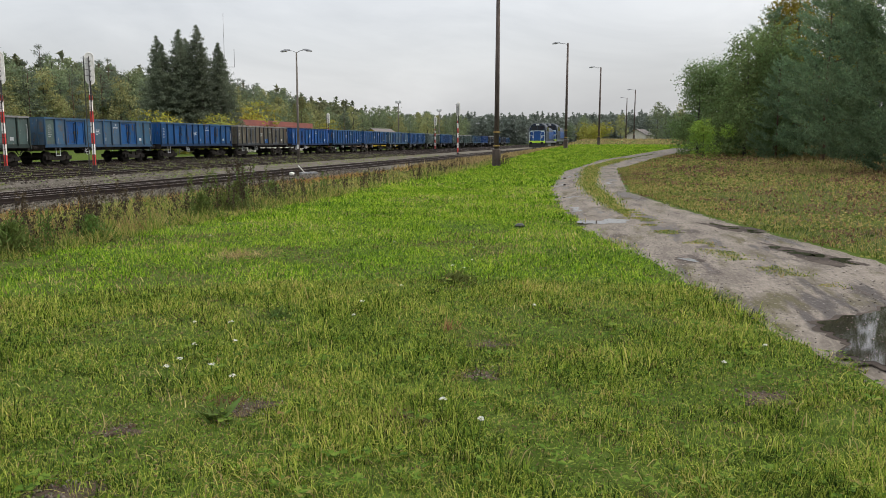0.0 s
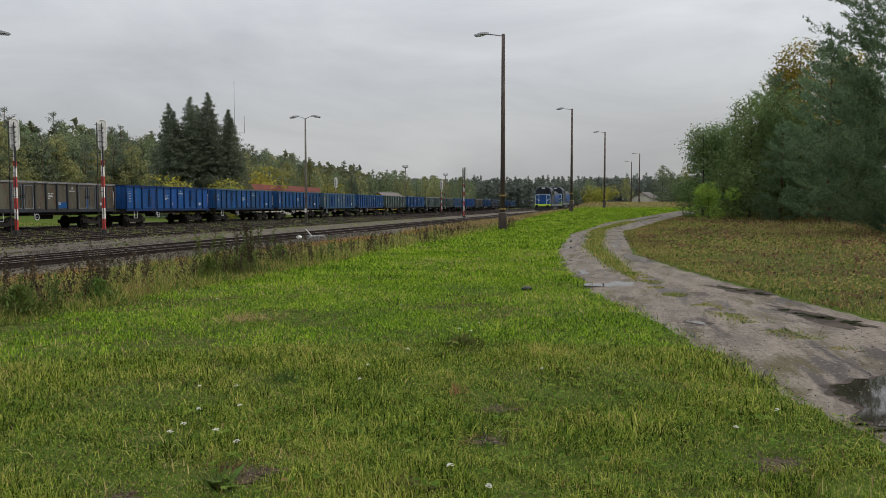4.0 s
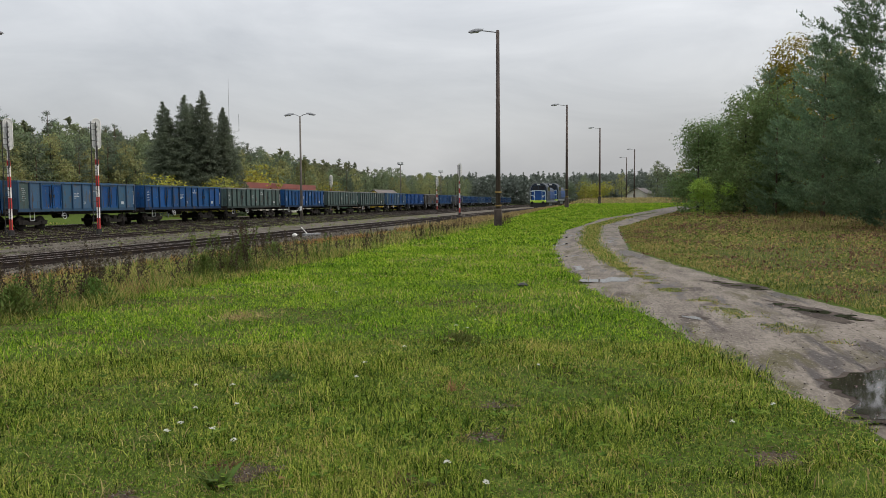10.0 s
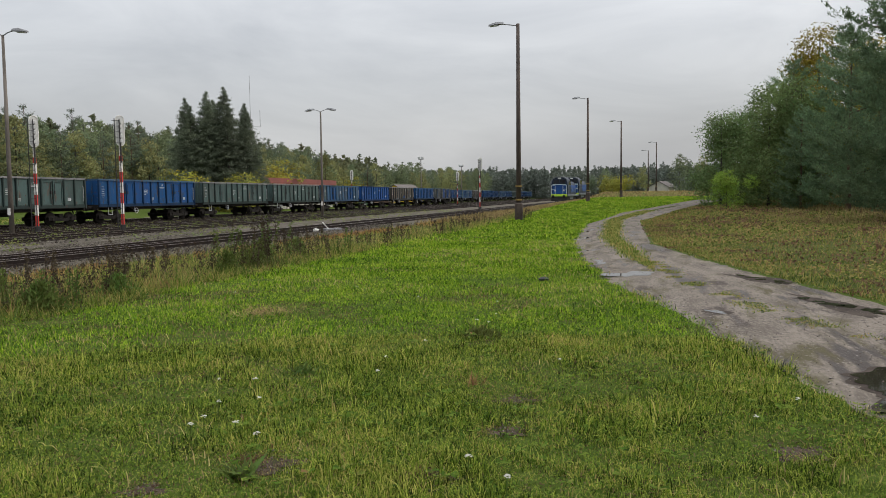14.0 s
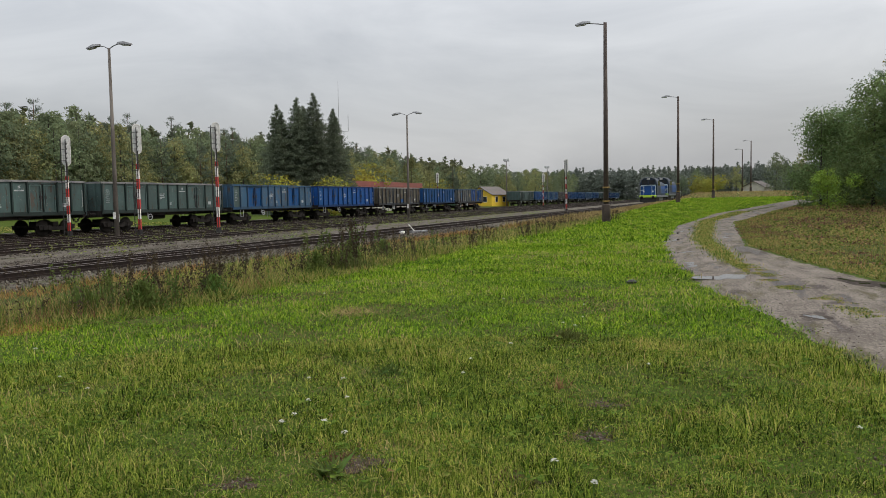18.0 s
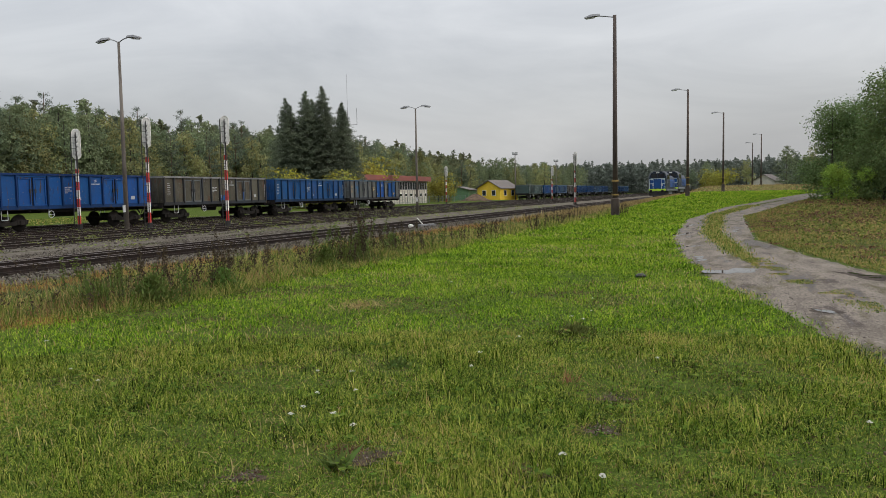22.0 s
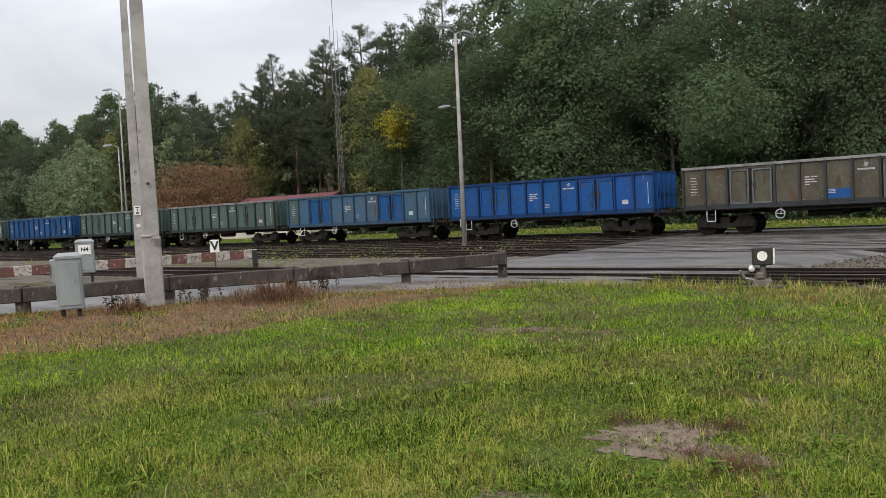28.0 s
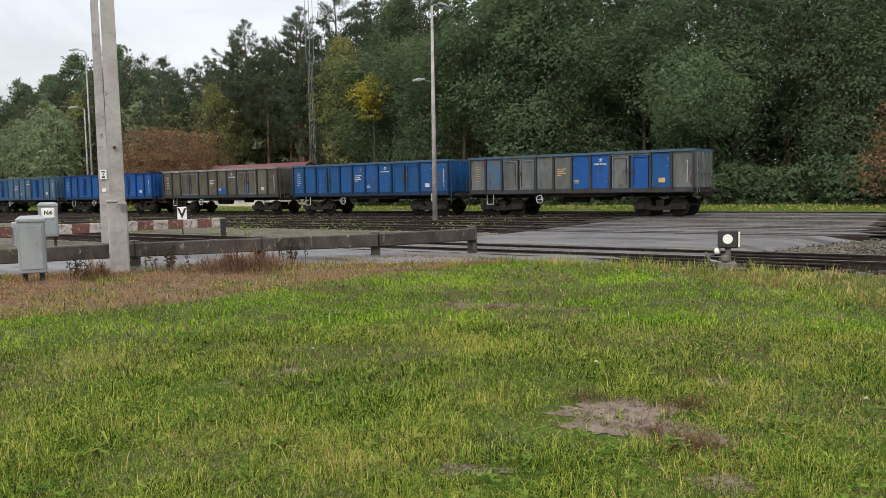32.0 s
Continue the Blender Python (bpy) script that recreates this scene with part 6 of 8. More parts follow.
def crown_boughs(h0, h, r, n, size, rng, lift=0.35, whorls=24, nb=6, open_=0.25, head="cone", slim=0.26):
    """A pine: whorls of upswept boughs with side twigs, each twig a brush of needle sprays that ends in a candle."""
    f = (np.arange(whorls) + rng.uniform(-0.3, 0.3, whorls)) / whorls
    f = np.repeat(np.clip(f, 0, 0.99), nb) + rng.normal(0, 0.018 if head == "spire" else 0.008, whorls * nb)
    f = np.clip(f, 0, 0.995)
    if head == "cone":
        shape = (1 - f) ** 0.60 * (1 - 0.30 * (1 - f) ** 4) + 0.03
    elif head == "spire":
        shape = (1 - f) ** 0.80 + 0.012
    else:
        shape = np.sin(math.pi * (0.16 + 0.78 * f)) ** 0.8 * np.clip((1 - f) * 3.4, 0.12, 1) ** 0.6
    a = rng.uniform(0, 2 * math.pi, len(f))
    l = r * shape * rng.uniform(1 - 2 * open_, 1.08, len(f))
    l = np.where(rng.random(len(f)) < open_ * 0.5, l * 0.45, l)
    rise_ = lift + (0.0 if head == "spire" else 0.55) * np.clip(f - 0.55, 0, 1) + rng.normal(0, 0.06, len(f))
    twigs = 13
    per = max(3, n // (len(f) * twigs))
    d = np.stack([np.cos(a), np.sin(a), np.zeros(len(f))], 1)
    e = np.stack([-np.sin(a), np.cos(a), np.zeros(len(f))], 1)
    s = rng.uniform(0.18, 1.0, (len(f), twigs)) ** 0.65
    if head == "spire":
        s = rng.uniform(0.04, 1.0, s.shape)
    s[:, 0] = 1.0
    base = d[:, None] * (l[:, None] * s)[..., None]
    base[..., 2] += (h0 + (h - h0) * f)[:, None] + l[:, None] * (rise_[:, None] * s ** 1.7 - 0.16 * s * (1 - s))
    sw = rng.choice([-1.0, 1.0], (len(f), twigs)) * rng.uniform(0.35, 1.1, (len(f), twigs))
    sw[:, 0] = 0
    tw = d[:, None] * 0.8 + e[:, None] * sw[..., None] + np.array([0, 0, 1.0]) * (rise_[:, None] * 0.9 + rng.normal(0.10, 0.16, sw.shape))[..., None]
    tw /= np.linalg.norm(tw, axis=2, keepdims=True)
    tl = (0.10 * r * np.clip(shape * 2.6, 0.12, 1)[:, None] + 0.26 * l[:, None] * (1.12 - s)) * rng.uniform(0.6, 1.2, s.shape)
    if head == "spire":
        tl *= 0.8
    u = rng.uniform(0.0, 1.0, (*s.shape, per)) ** 0.8
    curl = np.zeros((*s.shape, per, 3))
    curl[..., 2] = 0.30 * (tl[..., None] * u * u)
    c = base[:, :, None] + tw[:, :, None] * (tl[..., None] * u)[..., None] + curl + rng.normal(0, 0.55 * size, (*s.shape, per, 3))
    al = tw[:, :, None] * 0.55 + np.array([0, 0, 0.55]) * u[..., None] + rng.normal(0, 0.42, c.shape)
    k = c.reshape(-1, 3)
    size = size * np.clip(0.35 + 1.6 * (1 - f), 0.35, 1.0)
    size = np.repeat(size, twigs * per)
    return sprays(k, np.array([0.0, 0.0, 0.7]) + rng.normal(0, 0.5, k.shape), size * (1.15 - 0.35 * rng.random(len(k))), rng, slim, al.reshape(-1, 3))


def trunk_shape(h, r, rng, limbs, h0, reach, lean=0.02):
    s = Shape()
    last = Vector((0, 0, -0.3))
    k = 6
    for i in range(1, k + 1):
        f = i / k
        q = Vector((rng.normal(0, lean) * h * 0.15, rng.normal(0, lean) * h * 0.15, h * 0.97 * f))
        s.tube(last, q, r * (1 - 0.85 * (i - 1) / k), r * (1 - 0.85 * f), 7, caps=False)
        last = q
    for _ in range(limbs):
        z = h0 * 0.9 + (h * 0.85 - h0 * 0.9) * rng.uniform(0, 1)
        a = rng.uniform(0, 6.28)
        l = reach * rng.uniform(0.4, 0.75) * (1 - 0.55 * (z - h0) / max(0.1, h - h0))
        s.tube((0, 0, z), (l * math.cos(a), l * math.sin(a), z + l * 0.3), r * 0.28, r * 0.08, 5, caps=False)
    return s


def tree(name, label, category, kind_of, h, r, leaf_mat, bark, seed, n=5000, size=0.13, h0=None, power=0.85, lift=0.12, per=24, full=0.0):
    rng = np.random.default_rng(seed)
    t = thing(name, label, category)
    h0 = h * 0.1 if h0 is None else h0
    if kind_of == "round":
        v, f = crown_round(h0, h, r, n, size, rng)
    elif kind_of == "plume":
        v, f = crown_plume(h0, h, r, n, size, rng)
    elif kind_of == "cone":
        v, f = crown_cone(h0, h, r, n // per, per, size, rng, power, lift, full)
    elif kind_of in ("bushy_pine", "spruce", "open_pine"):
        v, f = crown_boughs(h0, h, r, n, size, rng, lift, per, *{"bushy_pine": (7, 0.16, "cone"), "spruce": (8, 0.14, "spire"), "open_pine": (5, 0.24, "dome")}[kind_of])
    part("trunk", trunk_shape(h, 0.010 * h + 0.05, rng, 8, h0, r), bark, t)
    soup("crown", v, f, leaf_mat, t)
    return t


T = {}
T["pine_a"] = tree("pine_tree", "tall dark Scots pine at the edge of the forest", "tree", "open_pine", 19, 3.6, PINE, BARK, 1, 11000, 0.20, 6.0, lift=0.22, per=20)
T["pine_b"] = tree("pine_tree", "tall slim Scots pine with a high crown", "tree", "open_pine", 19.5, 3.0, PINE, BARK, 2, 10000, 0.19, 8.0, lift=0.30, per=18)
T["oak_a"] = tree("broadleaf_tree", "dense dark green broadleaf tree at the forest edge", "tree", "round", 17, 4.4, OAK, BARK_DARK, 3, 27000, 0.105, 0.6)
T["oak_b"] = tree("broadleaf_tree", "broad green tree with an uneven crown", "tree", "round", 15, 4.2, OAK, BARK_DARK, 4, 23000, 0.105, 0.4)
T["back_oak"] = tree("broadleaf_tree", "green broadleaf tree inside the forest", "tree", "plume", 18, 3.4, OAK, BARK_DARK, 19, 7000, 0.20, 0.4)
T["back_fir"] = tree("pine_tree", "tall dark pine inside the forest", "tree", "open_pine", 19, 3.3, PINE, BARK, 20, 5200, 0.29, 3.5, lift=0.2, per=20)
T["oak_c"] = tree("broadleaf_tree", "tall dense green broadleaf tree of the forest", "tree", "plume", 18, 3.5, OAK, BARK_DARK, 17, 22000, 0.115, 0.4)
T["mixed_a"] = tree("broadleaf_tree", "olive green birch with thinning autumn leaves", "tree", "plume", 15, 2.8, MIXED, BARK_DARK, 5, 8000, 0.13, 1.0)
T["mixed_b"] = tree("broadleaf_tree", "slender yellowish green tree in early autumn", "tree", "plume", 13, 2.4, MIXED, BARK_DARK, 6, 6500, 0.13, 0.8)
T["tall_gold"] = tree("autumn_tree", "tall tree with a yellow crown above the pines", "tree", "round", 16.5, 4.0, GOLD, BARK_DARK, 27, 18000, 0.13, 3.0)
T["big_pine"] = tree("pine_tree", "large full pine with bluish green needles, beside the lane", "tree", "bushy_pine", 22, 7.0, PINE_BLUE, BARK, 28, 130000, 0.125, 0.3, lift=0.26, per=44)
T["gold"] = tree("autumn_tree", "tree with bright yellow autumn leaves", "tree", "round", 10, 2.8, GOLD, BARK_DARK, 7, 7000, 0.12, 0.8)
T["gold_top"] = tree("autumn_tree", "slender tree with a small yellow crown high on its stem", "tree", "round", 12.4, 1.9, GOLD, BARK_DARK, 29, 4200, 0.11, 8.2)
T["amber"] = tree("autumn_tree", "tree with glowing orange autumn leaves", "tree", "round", 9.5, 3.1, AMBER, BARK_DARK, 8, 7500, 0.12, 0.6)
T["russet"] = tree("autumn_tree", "low spreading tree with russet brown leaves", "tree", "round", 7.5, 4.2, RUSSET, BARK_DARK, 9, 8000, 0.12, 0.6)
T["spruce"] = tree("spruce_tree", "tall dark spruce standing in a small group", "tree", "spruce", 16, 4.6, SPRUCE, BARK_DARK, 10, 40000, 0.17, 0.3, lift=-0.10, per=48)
T["young_pine"] = tree("pine_tree", "full young pine with bluish green needles down to the grass", "tree", "bushy_pine", 13, 4.4, PINE_BLUE, BARK, 11, 46000, 0.12, 0.25, lift=0.30, per=28)
T["back_pine"] = tree("pine_tree", "bluish green pine in the thicket beside the lane", "tree", "bushy_pine", 13, 4.2, PINE_BLUE, BARK, 18, 9000, 0.24, 0.25, lift=0.34, per=16)
T["young_oak"] = tree("broadleaf_tree", "leafy green tree at the edge of the lane's thicket", "tree", "round", 10, 3.4, YOUNG, BARK_DARK, 12, 13000, 0.11, 0.2)
T["lime"] = tree("bush", "bright yellow-green bush in front of the pines", "bush", "round", 5.5, 2.1, LIME, BARK_DARK, 13, 6000, 0.095, 0.1)
T["grey_bush"] = tree("bush", "low grey-green willow bush behind the train", "bush", "round", 4.2, 2.4, GREYGREEN, BARK_DARK, 14, 5000, 0.11, 0.1)
T["gold_bush"] = tree("bush", "low bush with yellow-green leaves", "bush", "round", 3.4, 2.4, YELLOWISH, BARK_DARK, 15, 4000, 0.12, 0.1)
T["low_bush"] = tree("bush", "low dark green bush at the forest's foot", "bush", "round", 2.2, 1.6, OAK, BARK_DARK, 16, 3000, 0.10, 0.05)
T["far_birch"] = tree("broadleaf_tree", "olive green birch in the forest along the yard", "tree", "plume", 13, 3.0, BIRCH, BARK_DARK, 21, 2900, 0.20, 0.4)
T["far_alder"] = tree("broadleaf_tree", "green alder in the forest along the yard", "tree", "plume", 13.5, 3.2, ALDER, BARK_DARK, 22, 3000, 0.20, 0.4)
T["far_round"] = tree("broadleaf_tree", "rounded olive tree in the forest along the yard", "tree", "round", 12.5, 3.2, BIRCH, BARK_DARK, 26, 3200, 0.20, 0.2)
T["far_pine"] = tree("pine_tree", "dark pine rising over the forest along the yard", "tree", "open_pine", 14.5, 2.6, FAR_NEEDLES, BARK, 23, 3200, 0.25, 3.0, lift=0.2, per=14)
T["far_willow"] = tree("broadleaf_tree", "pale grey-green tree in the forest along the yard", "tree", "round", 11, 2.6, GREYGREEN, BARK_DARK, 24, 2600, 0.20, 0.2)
PLANTED = set()


def plant(key, x, y, scale=1.0, turn=0.0, label="", group=""):
    src = T[key]
    m = pose(x, y, float(rise(x, y)) - 0.05, 0, 0, turn)
    if key in PLANTED:
        t = copy_thing(src, m)
    else:
        PLANTED.add(key)
        t = src
        t.matrix_basis = m
    t.scale = (scale, scale, scale * 1.0)
    if group:
        tagged(t, group=group)
    return t


rng = np.random.default_rng(77)


def row(keys, x0, y0, x1, y1, step, jx, scale, group):
    n = max(1, int(math.hypot(x1 - x0, y1 - y0) / step))
    for k in range(n):
        f = (k + rng.uniform(0.1, 0.9)) / n
        key = keys[int(rng.integers(len(keys)))]
        plant(key, x0 + (x1 - x0) * f + rng.normal(0, jx), y0 + (y1 - y0) * f + rng.normal(0, jx * 0.6), scale * rng.uniform(0.85, 1.15), rng.uniform(0, 360), group=group)


# forest close behind the crossing
EDGE = "forest edge behind the crossing"
row(["oak_a", "oak_b", "oak_c"], -59, -40, -58, -8, 3.6, 0.7, 1.12, EDGE)
row(["oak_b", "oak_c", "pine_a", "mixed_a"], -60.5, -60, -59, -40, 3.0, 0.7, 0.97, EDGE)
row(["oak_a", "oak_c", "oak_b"], -59, -8, -61, 9, 2.8, 0.6, 0.90, EDGE)
row(["back_oak"], -62.5, -8, -64, 12, 3.0, 0.6, 0.85, EDGE)
row(["back_oak", "pine_a", "back_fir", "back_oak", "pine_b"], -65, -42, -64, -4, 3.6, 1.0, 1.2, EDGE)
row(["pine_b", "pine_a", "pine_a"], -66, -82, -65.5, -64, 2.6, 1.0, 1.02, EDGE)
row(["pine_b", "pine_a", "pine_b", "pine_a", "oak_c"], -65.5, -63, -65, -42, 2.6, 1.0, 1.16, EDGE)
row(["oak_c", "pine_a", "pine_b"], -65, -4, -66, 12, 3.8, 1.0, 0.86, EDGE)
row(["back_fir"], -71, -44, -70, 0, 4.5, 1.2, 1.22, EDGE)
row(["back_fir", "back_fir", "back_oak"], -72, -90, -71, -44, 3.4, 1.2, 1.14, EDGE)
row(["far_alder", "back_fir", "far_round", "pine_a", "far_alder"], -66, -150, -62, -82, 3.2, 1.5, 0.98, "forest beyond the shed")
row(["back_fir", "back_oak", "back_fir"], -72, -170, -68, -86, 3.6, 1.5, 1.17, "forest beyond the shed")
row(["far_alder", "far_willow", "far_alder"], -54, -190, -57, -96, 5, 2.0, 1.0, "forest beyond the shed")
row(["back_oak", "mixed_a", "back_fir"], -34, -190, -48, -150, 6, 2.0, 0.8, "forest beyond the shed")
row(["low_bush"], -55.0, -52, -54.5, 8, 2.2, 0.5, 1.25, "bushes at the forest's foot")
# receding edge along the yard
YARD = "forest along the yard"
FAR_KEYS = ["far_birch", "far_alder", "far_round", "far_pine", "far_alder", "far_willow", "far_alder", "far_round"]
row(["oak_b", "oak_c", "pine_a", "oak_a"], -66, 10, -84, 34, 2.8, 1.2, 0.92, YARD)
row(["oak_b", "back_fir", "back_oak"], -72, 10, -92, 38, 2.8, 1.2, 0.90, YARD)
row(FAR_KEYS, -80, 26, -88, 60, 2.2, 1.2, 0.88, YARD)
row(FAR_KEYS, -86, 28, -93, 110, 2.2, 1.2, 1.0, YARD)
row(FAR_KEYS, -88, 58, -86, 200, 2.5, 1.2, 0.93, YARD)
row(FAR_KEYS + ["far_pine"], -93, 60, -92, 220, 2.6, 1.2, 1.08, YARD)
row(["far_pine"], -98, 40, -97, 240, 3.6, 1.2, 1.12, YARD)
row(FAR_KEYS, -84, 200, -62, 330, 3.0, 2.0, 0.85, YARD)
# single trees and bushes
for key, x, y, s in (("gold", -53.5, 10.8, 1.08), ("gold", -52.5, 14.0, 0.88), ("amber", -52, 19.8, 0.95), ("grey_bush", -50.5, 5.8, 1.35), ("grey_bush", -51, 16.5, 1.2), ("russet", -50.8, -3.2, 0.78), ("grey_bush", -50.8, 1.6, 0.9), ("grey_bush", -52, 24.5, 1.2), ("gold", -80, 44.5, 1.3),
                     ("gold", -92, 66, 0.8), ("spruce", -55.3, 95.2, 0.99), ("spruce", -53.4, 96.4, 1.03), ("spruce", -50.9, 97.6, 0.86), ("spruce", -57.6, 93.8, 0.93), ("spruce", -56.5, 99, 0.95), ("spruce", -52.6, 100.5, 0.92), ("spruce", -54.4, 94.0, 0.9), ("spruce", -52.1, 95.0, 0.88), ("spruce", -56.4, 93.0, 0.86), ("gold_bush", -51.6, 85.6, 1.42), ("gold_bush", -47.4, 88.6, 1.38), ("gold_bush", -56, 114, 2.1), ("lime", -62, 116, 1.7), ("low_bush", -49.0, 93.6, 1.7),
                     ("russet", -54.6, -78.5, 1.12), ("russet", -55.6, -73.5, 1.06), ("gold_top", -57.6, -48.3, 1.0), ("far_willow", -58, -108, 1.15), ("mixed_a", -62.5, -77, 0.95), ("mixed_a", -60, -102, 1.0), ("pine_b", -62, -62, 1.1), ("oak_b", -44, -120, 0.8), ("mixed_b", -48, -134, 0.95),
                     ("far_alder", -60, 150, 0.6), ("gold_bush", -52, 137, 1.5), ("mixed_b", -58, 143, 0.75), ("far_round", -50, 215, 0.75), ("far_alder", -46, 232, 0.72), ("far_round", -54, 200, 0.65),
                     ("gold_bush", -3.0, 176, 1.1), ("far_round", 2.5, 232, 0.6), ("far_alder", 11.5, 214, 0.72), ("far_willow", 14, 222, 0.8), ("far_round", 18, 218, 0.8), ("grey_bush", 12.5, 170, 1.0), ("gold_bush", 16, 178, 0.9), ("far_alder", -8, 245, 0.6), ("gold_bush", -6, 205, 1.3), ("far_willow", -13, 250, 0.7)):
    plant(key, x, y, s, rng.uniform(0, 360))
# thicket beside the lane
for key, x, y, s in (("big_pine", 13.8, 42.0, 0.86), ("young_pine", 20.9, 44, 1.3), ("young_pine", 23.5, 52, 1.35), ("back_pine", 26, 48, 1.35), ("young_pine", 14.5, 60, 0.98), ("young_oak", 12.5, 66, 1.05), ("young_pine", 18, 66, 0.92), ("young_oak", 11.0, 71, 1.05),
                     ("young_pine", 13.5, 75, 0.98), ("young_oak", 9.6, 78, 0.9), ("back_pine", 16.5, 84, 1.05), ("tall_gold", 15.8, 76, 0.95), ("tall_gold", 20.5, 78, 0.9), ("young_oak", 12.6, 92, 0.85), ("lime", 6.9, 64, 0.58), ("young_oak", 7.6, 75, 0.85), ("young_pine", 12.0, 63.0, 0.55),
                     ("back_pine", 30, 58, 1.25), ("back_pine", 27, 64, 1.25), ("back_pine", 24, 72, 1.25), ("young_oak", 22, 82, 1.2), ("back_pine", 34, 50, 1.2), ("back_pine", 13, 100, 0.8), ("young_oak", 16.5, 110, 0.9), ("back_pine", 31, 42, 1.1), ("back_pine", 38, 44, 1.2), ("back_pine", 34, 30, 1.2), ("back_pine", 30, 20, 1.1), ("young_oak", 28, 34, 1.3), ("back_pine", 36, 12, 1.2), ("back_pine", 40, 24, 1.3)):
    plant(key, x, y, s, rng.uniform(0, 360), group="thicket beside the lane")


def far_woods(name, spots, label, material, fine=1.0):
    """Distant wood: many trees of some hundred leaf sprays each, in one mesh."""
    r2 = np.random.default_rng(5)
    allv, allf, k = [], [], 0
    for x, y, z, h in spots:
        if r2.random() < 0.6:
            v, f = crown_cone(0.3, h, h * 0.19, 70, 3, h * 0.028 * fine, r2, 0.6, 0.2)
        else:
            v, f = crown_plume(0.3, h * 0.92, h * 0.20, 220, h * 0.030 * fine, r2)
        allv.append(v + np.array([x, y, z]))
        allf.append(f + k)
        k += len(v)
    ob = soup(name, np.concatenate(allv), np.concatenate(allf), material)
    tagged(ob, label, "woods", kind="stuff")


# Distance haze is put into these base colours as paler, greyer foliage.
FAR = leaf("hazy_conifers", (0.145, 0.170, 0.145), (0.180, 0.205, 0.168), 0.05)
FAR_MIXED = leaf("hazy_mixed_wood", (0.196, 0.202, 0.106), (0.130, 0.154, 0.092), 0.06)
r3 = np.random.default_rng(9)
far_woods("far_woods", [(x, 385 + r3.uniform(0, 40), r3.uniform(-1.0, 1.0), r3.uniform(13.0, 15.8)) for x in np.arange(-150, 170, 0.27)], "distant line of haze-paled conifers closing the view", FAR, 1.5)
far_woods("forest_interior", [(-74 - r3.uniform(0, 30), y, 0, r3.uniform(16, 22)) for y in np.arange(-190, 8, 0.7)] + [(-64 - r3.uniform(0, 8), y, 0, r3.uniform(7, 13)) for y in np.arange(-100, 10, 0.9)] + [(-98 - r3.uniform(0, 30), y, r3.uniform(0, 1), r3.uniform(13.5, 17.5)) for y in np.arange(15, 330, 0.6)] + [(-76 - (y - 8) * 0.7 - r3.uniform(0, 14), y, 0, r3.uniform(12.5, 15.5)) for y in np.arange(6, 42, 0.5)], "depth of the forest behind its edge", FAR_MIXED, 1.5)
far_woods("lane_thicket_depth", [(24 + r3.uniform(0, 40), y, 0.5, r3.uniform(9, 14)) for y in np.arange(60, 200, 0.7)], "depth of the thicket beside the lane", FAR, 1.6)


# ---- grass and weeds ----
def blades(x, y, h, w, lean, rng, name, material, label, category, z=None, plain=False):
    """Bent tapering blades of three triangles each; plain ones, far off, of one."""
    n = len(x)
    z = rise(x, y) if z is None else z
    a = rng.uniform(0, 2 * math.pi, n)
    d = np.stack([np.cos(a), np.sin(a)], 1)
    s = np.stack([-d[:, 1], d[:, 0]], 1)
    base = np.stack([x, y], 1)
    l = (lean * h * rng.uniform(0.3, 1.3, n))[:, None]
    top = z + h * np.sqrt(np.clip(1 - (lean * 0.62) ** 2, 0.10, 1))
    if plain:
        v = np.empty((n, 3, 3), np.float32)
        v[:, 0, :2], v[:, 1, :2], v[:, 2, :2] = base - s * w[:, None] / 2, base + s * w[:, None] / 2, base + d * l
        v[:, 0, 2] = v[:, 1, 2] = z - 0.01
        v[:, 2, 2] = top
        f = np.arange(3 * n).reshape(-1, 3)
    else:
        v = np.empty((n, 5, 3), np.float32)
        v[:, 0, :2], v[:, 1, :2] = base - s * w[:, None] / 2, base + s * w[:, None] / 2
        v[:, 2, :2], v[:, 3, :2] = base + d * l * 0.4 - s * w[:, None] * 0.4, base + d * l * 0.4 + s * w[:, None] * 0.4
        v[:, 4, :2] = base + d * l
        v[:, 0, 2] = v[:, 1, 2] = z - 0.01
        v[:, 2, 2] = v[:, 3, 2] = z + h * np.clip(0.80 - 0.25 * lean, 0.35, 0.72)
        v[:, 4, 2] = top
        k = np.arange(n)[:, None] * 5
        f = np.concatenate([k + np.array([0, 1, 3]), k + np.array([0, 3, 2]), k + np.array([2, 3, 4])])
    ob = soup(name, v.reshape(-1, 3), f, material)
    return tagged(ob, label, category, kind="stuff")


def wave(x, y, s, ph):
    return np.sin(x * s + 1.7 * np.sin(y * s * 0.7 + ph)) * np.sin(y * s * 1.13 + 1.3 * np.sin(x * s * 0.6 + 2 * ph))


BARE_AT = [(-5.0, -2.02, 0.80), (-4.7, -5.0, 0.25), (-4.15, -1.15, 0.17), (-6.25, -1.75, 0.16), (-8.9, -5.3, 0.5), (-3.6, -2.4, 0.14), (-2.09, 4.24, 0.16), (-2.4, 2.95, 0.18), (-1.12, 4.28, 0.14), (-0.91, 6.0, 0.13), (-0.85, 5.2, 0.13), (-2.63, 3.72, 0.1), (1.0, 5.1, 0.15), (-6.82, -3.55, 0.11)]


def scatter(n, r0, r1, a0, a1, rng):
    r = np.sqrt(rng.uniform(r0 * r0, r1 * r1, n))
    a = np.radians(rng.uniform(a0, a1, n))
    return -r * np.sin(a), r * np.cos(a)


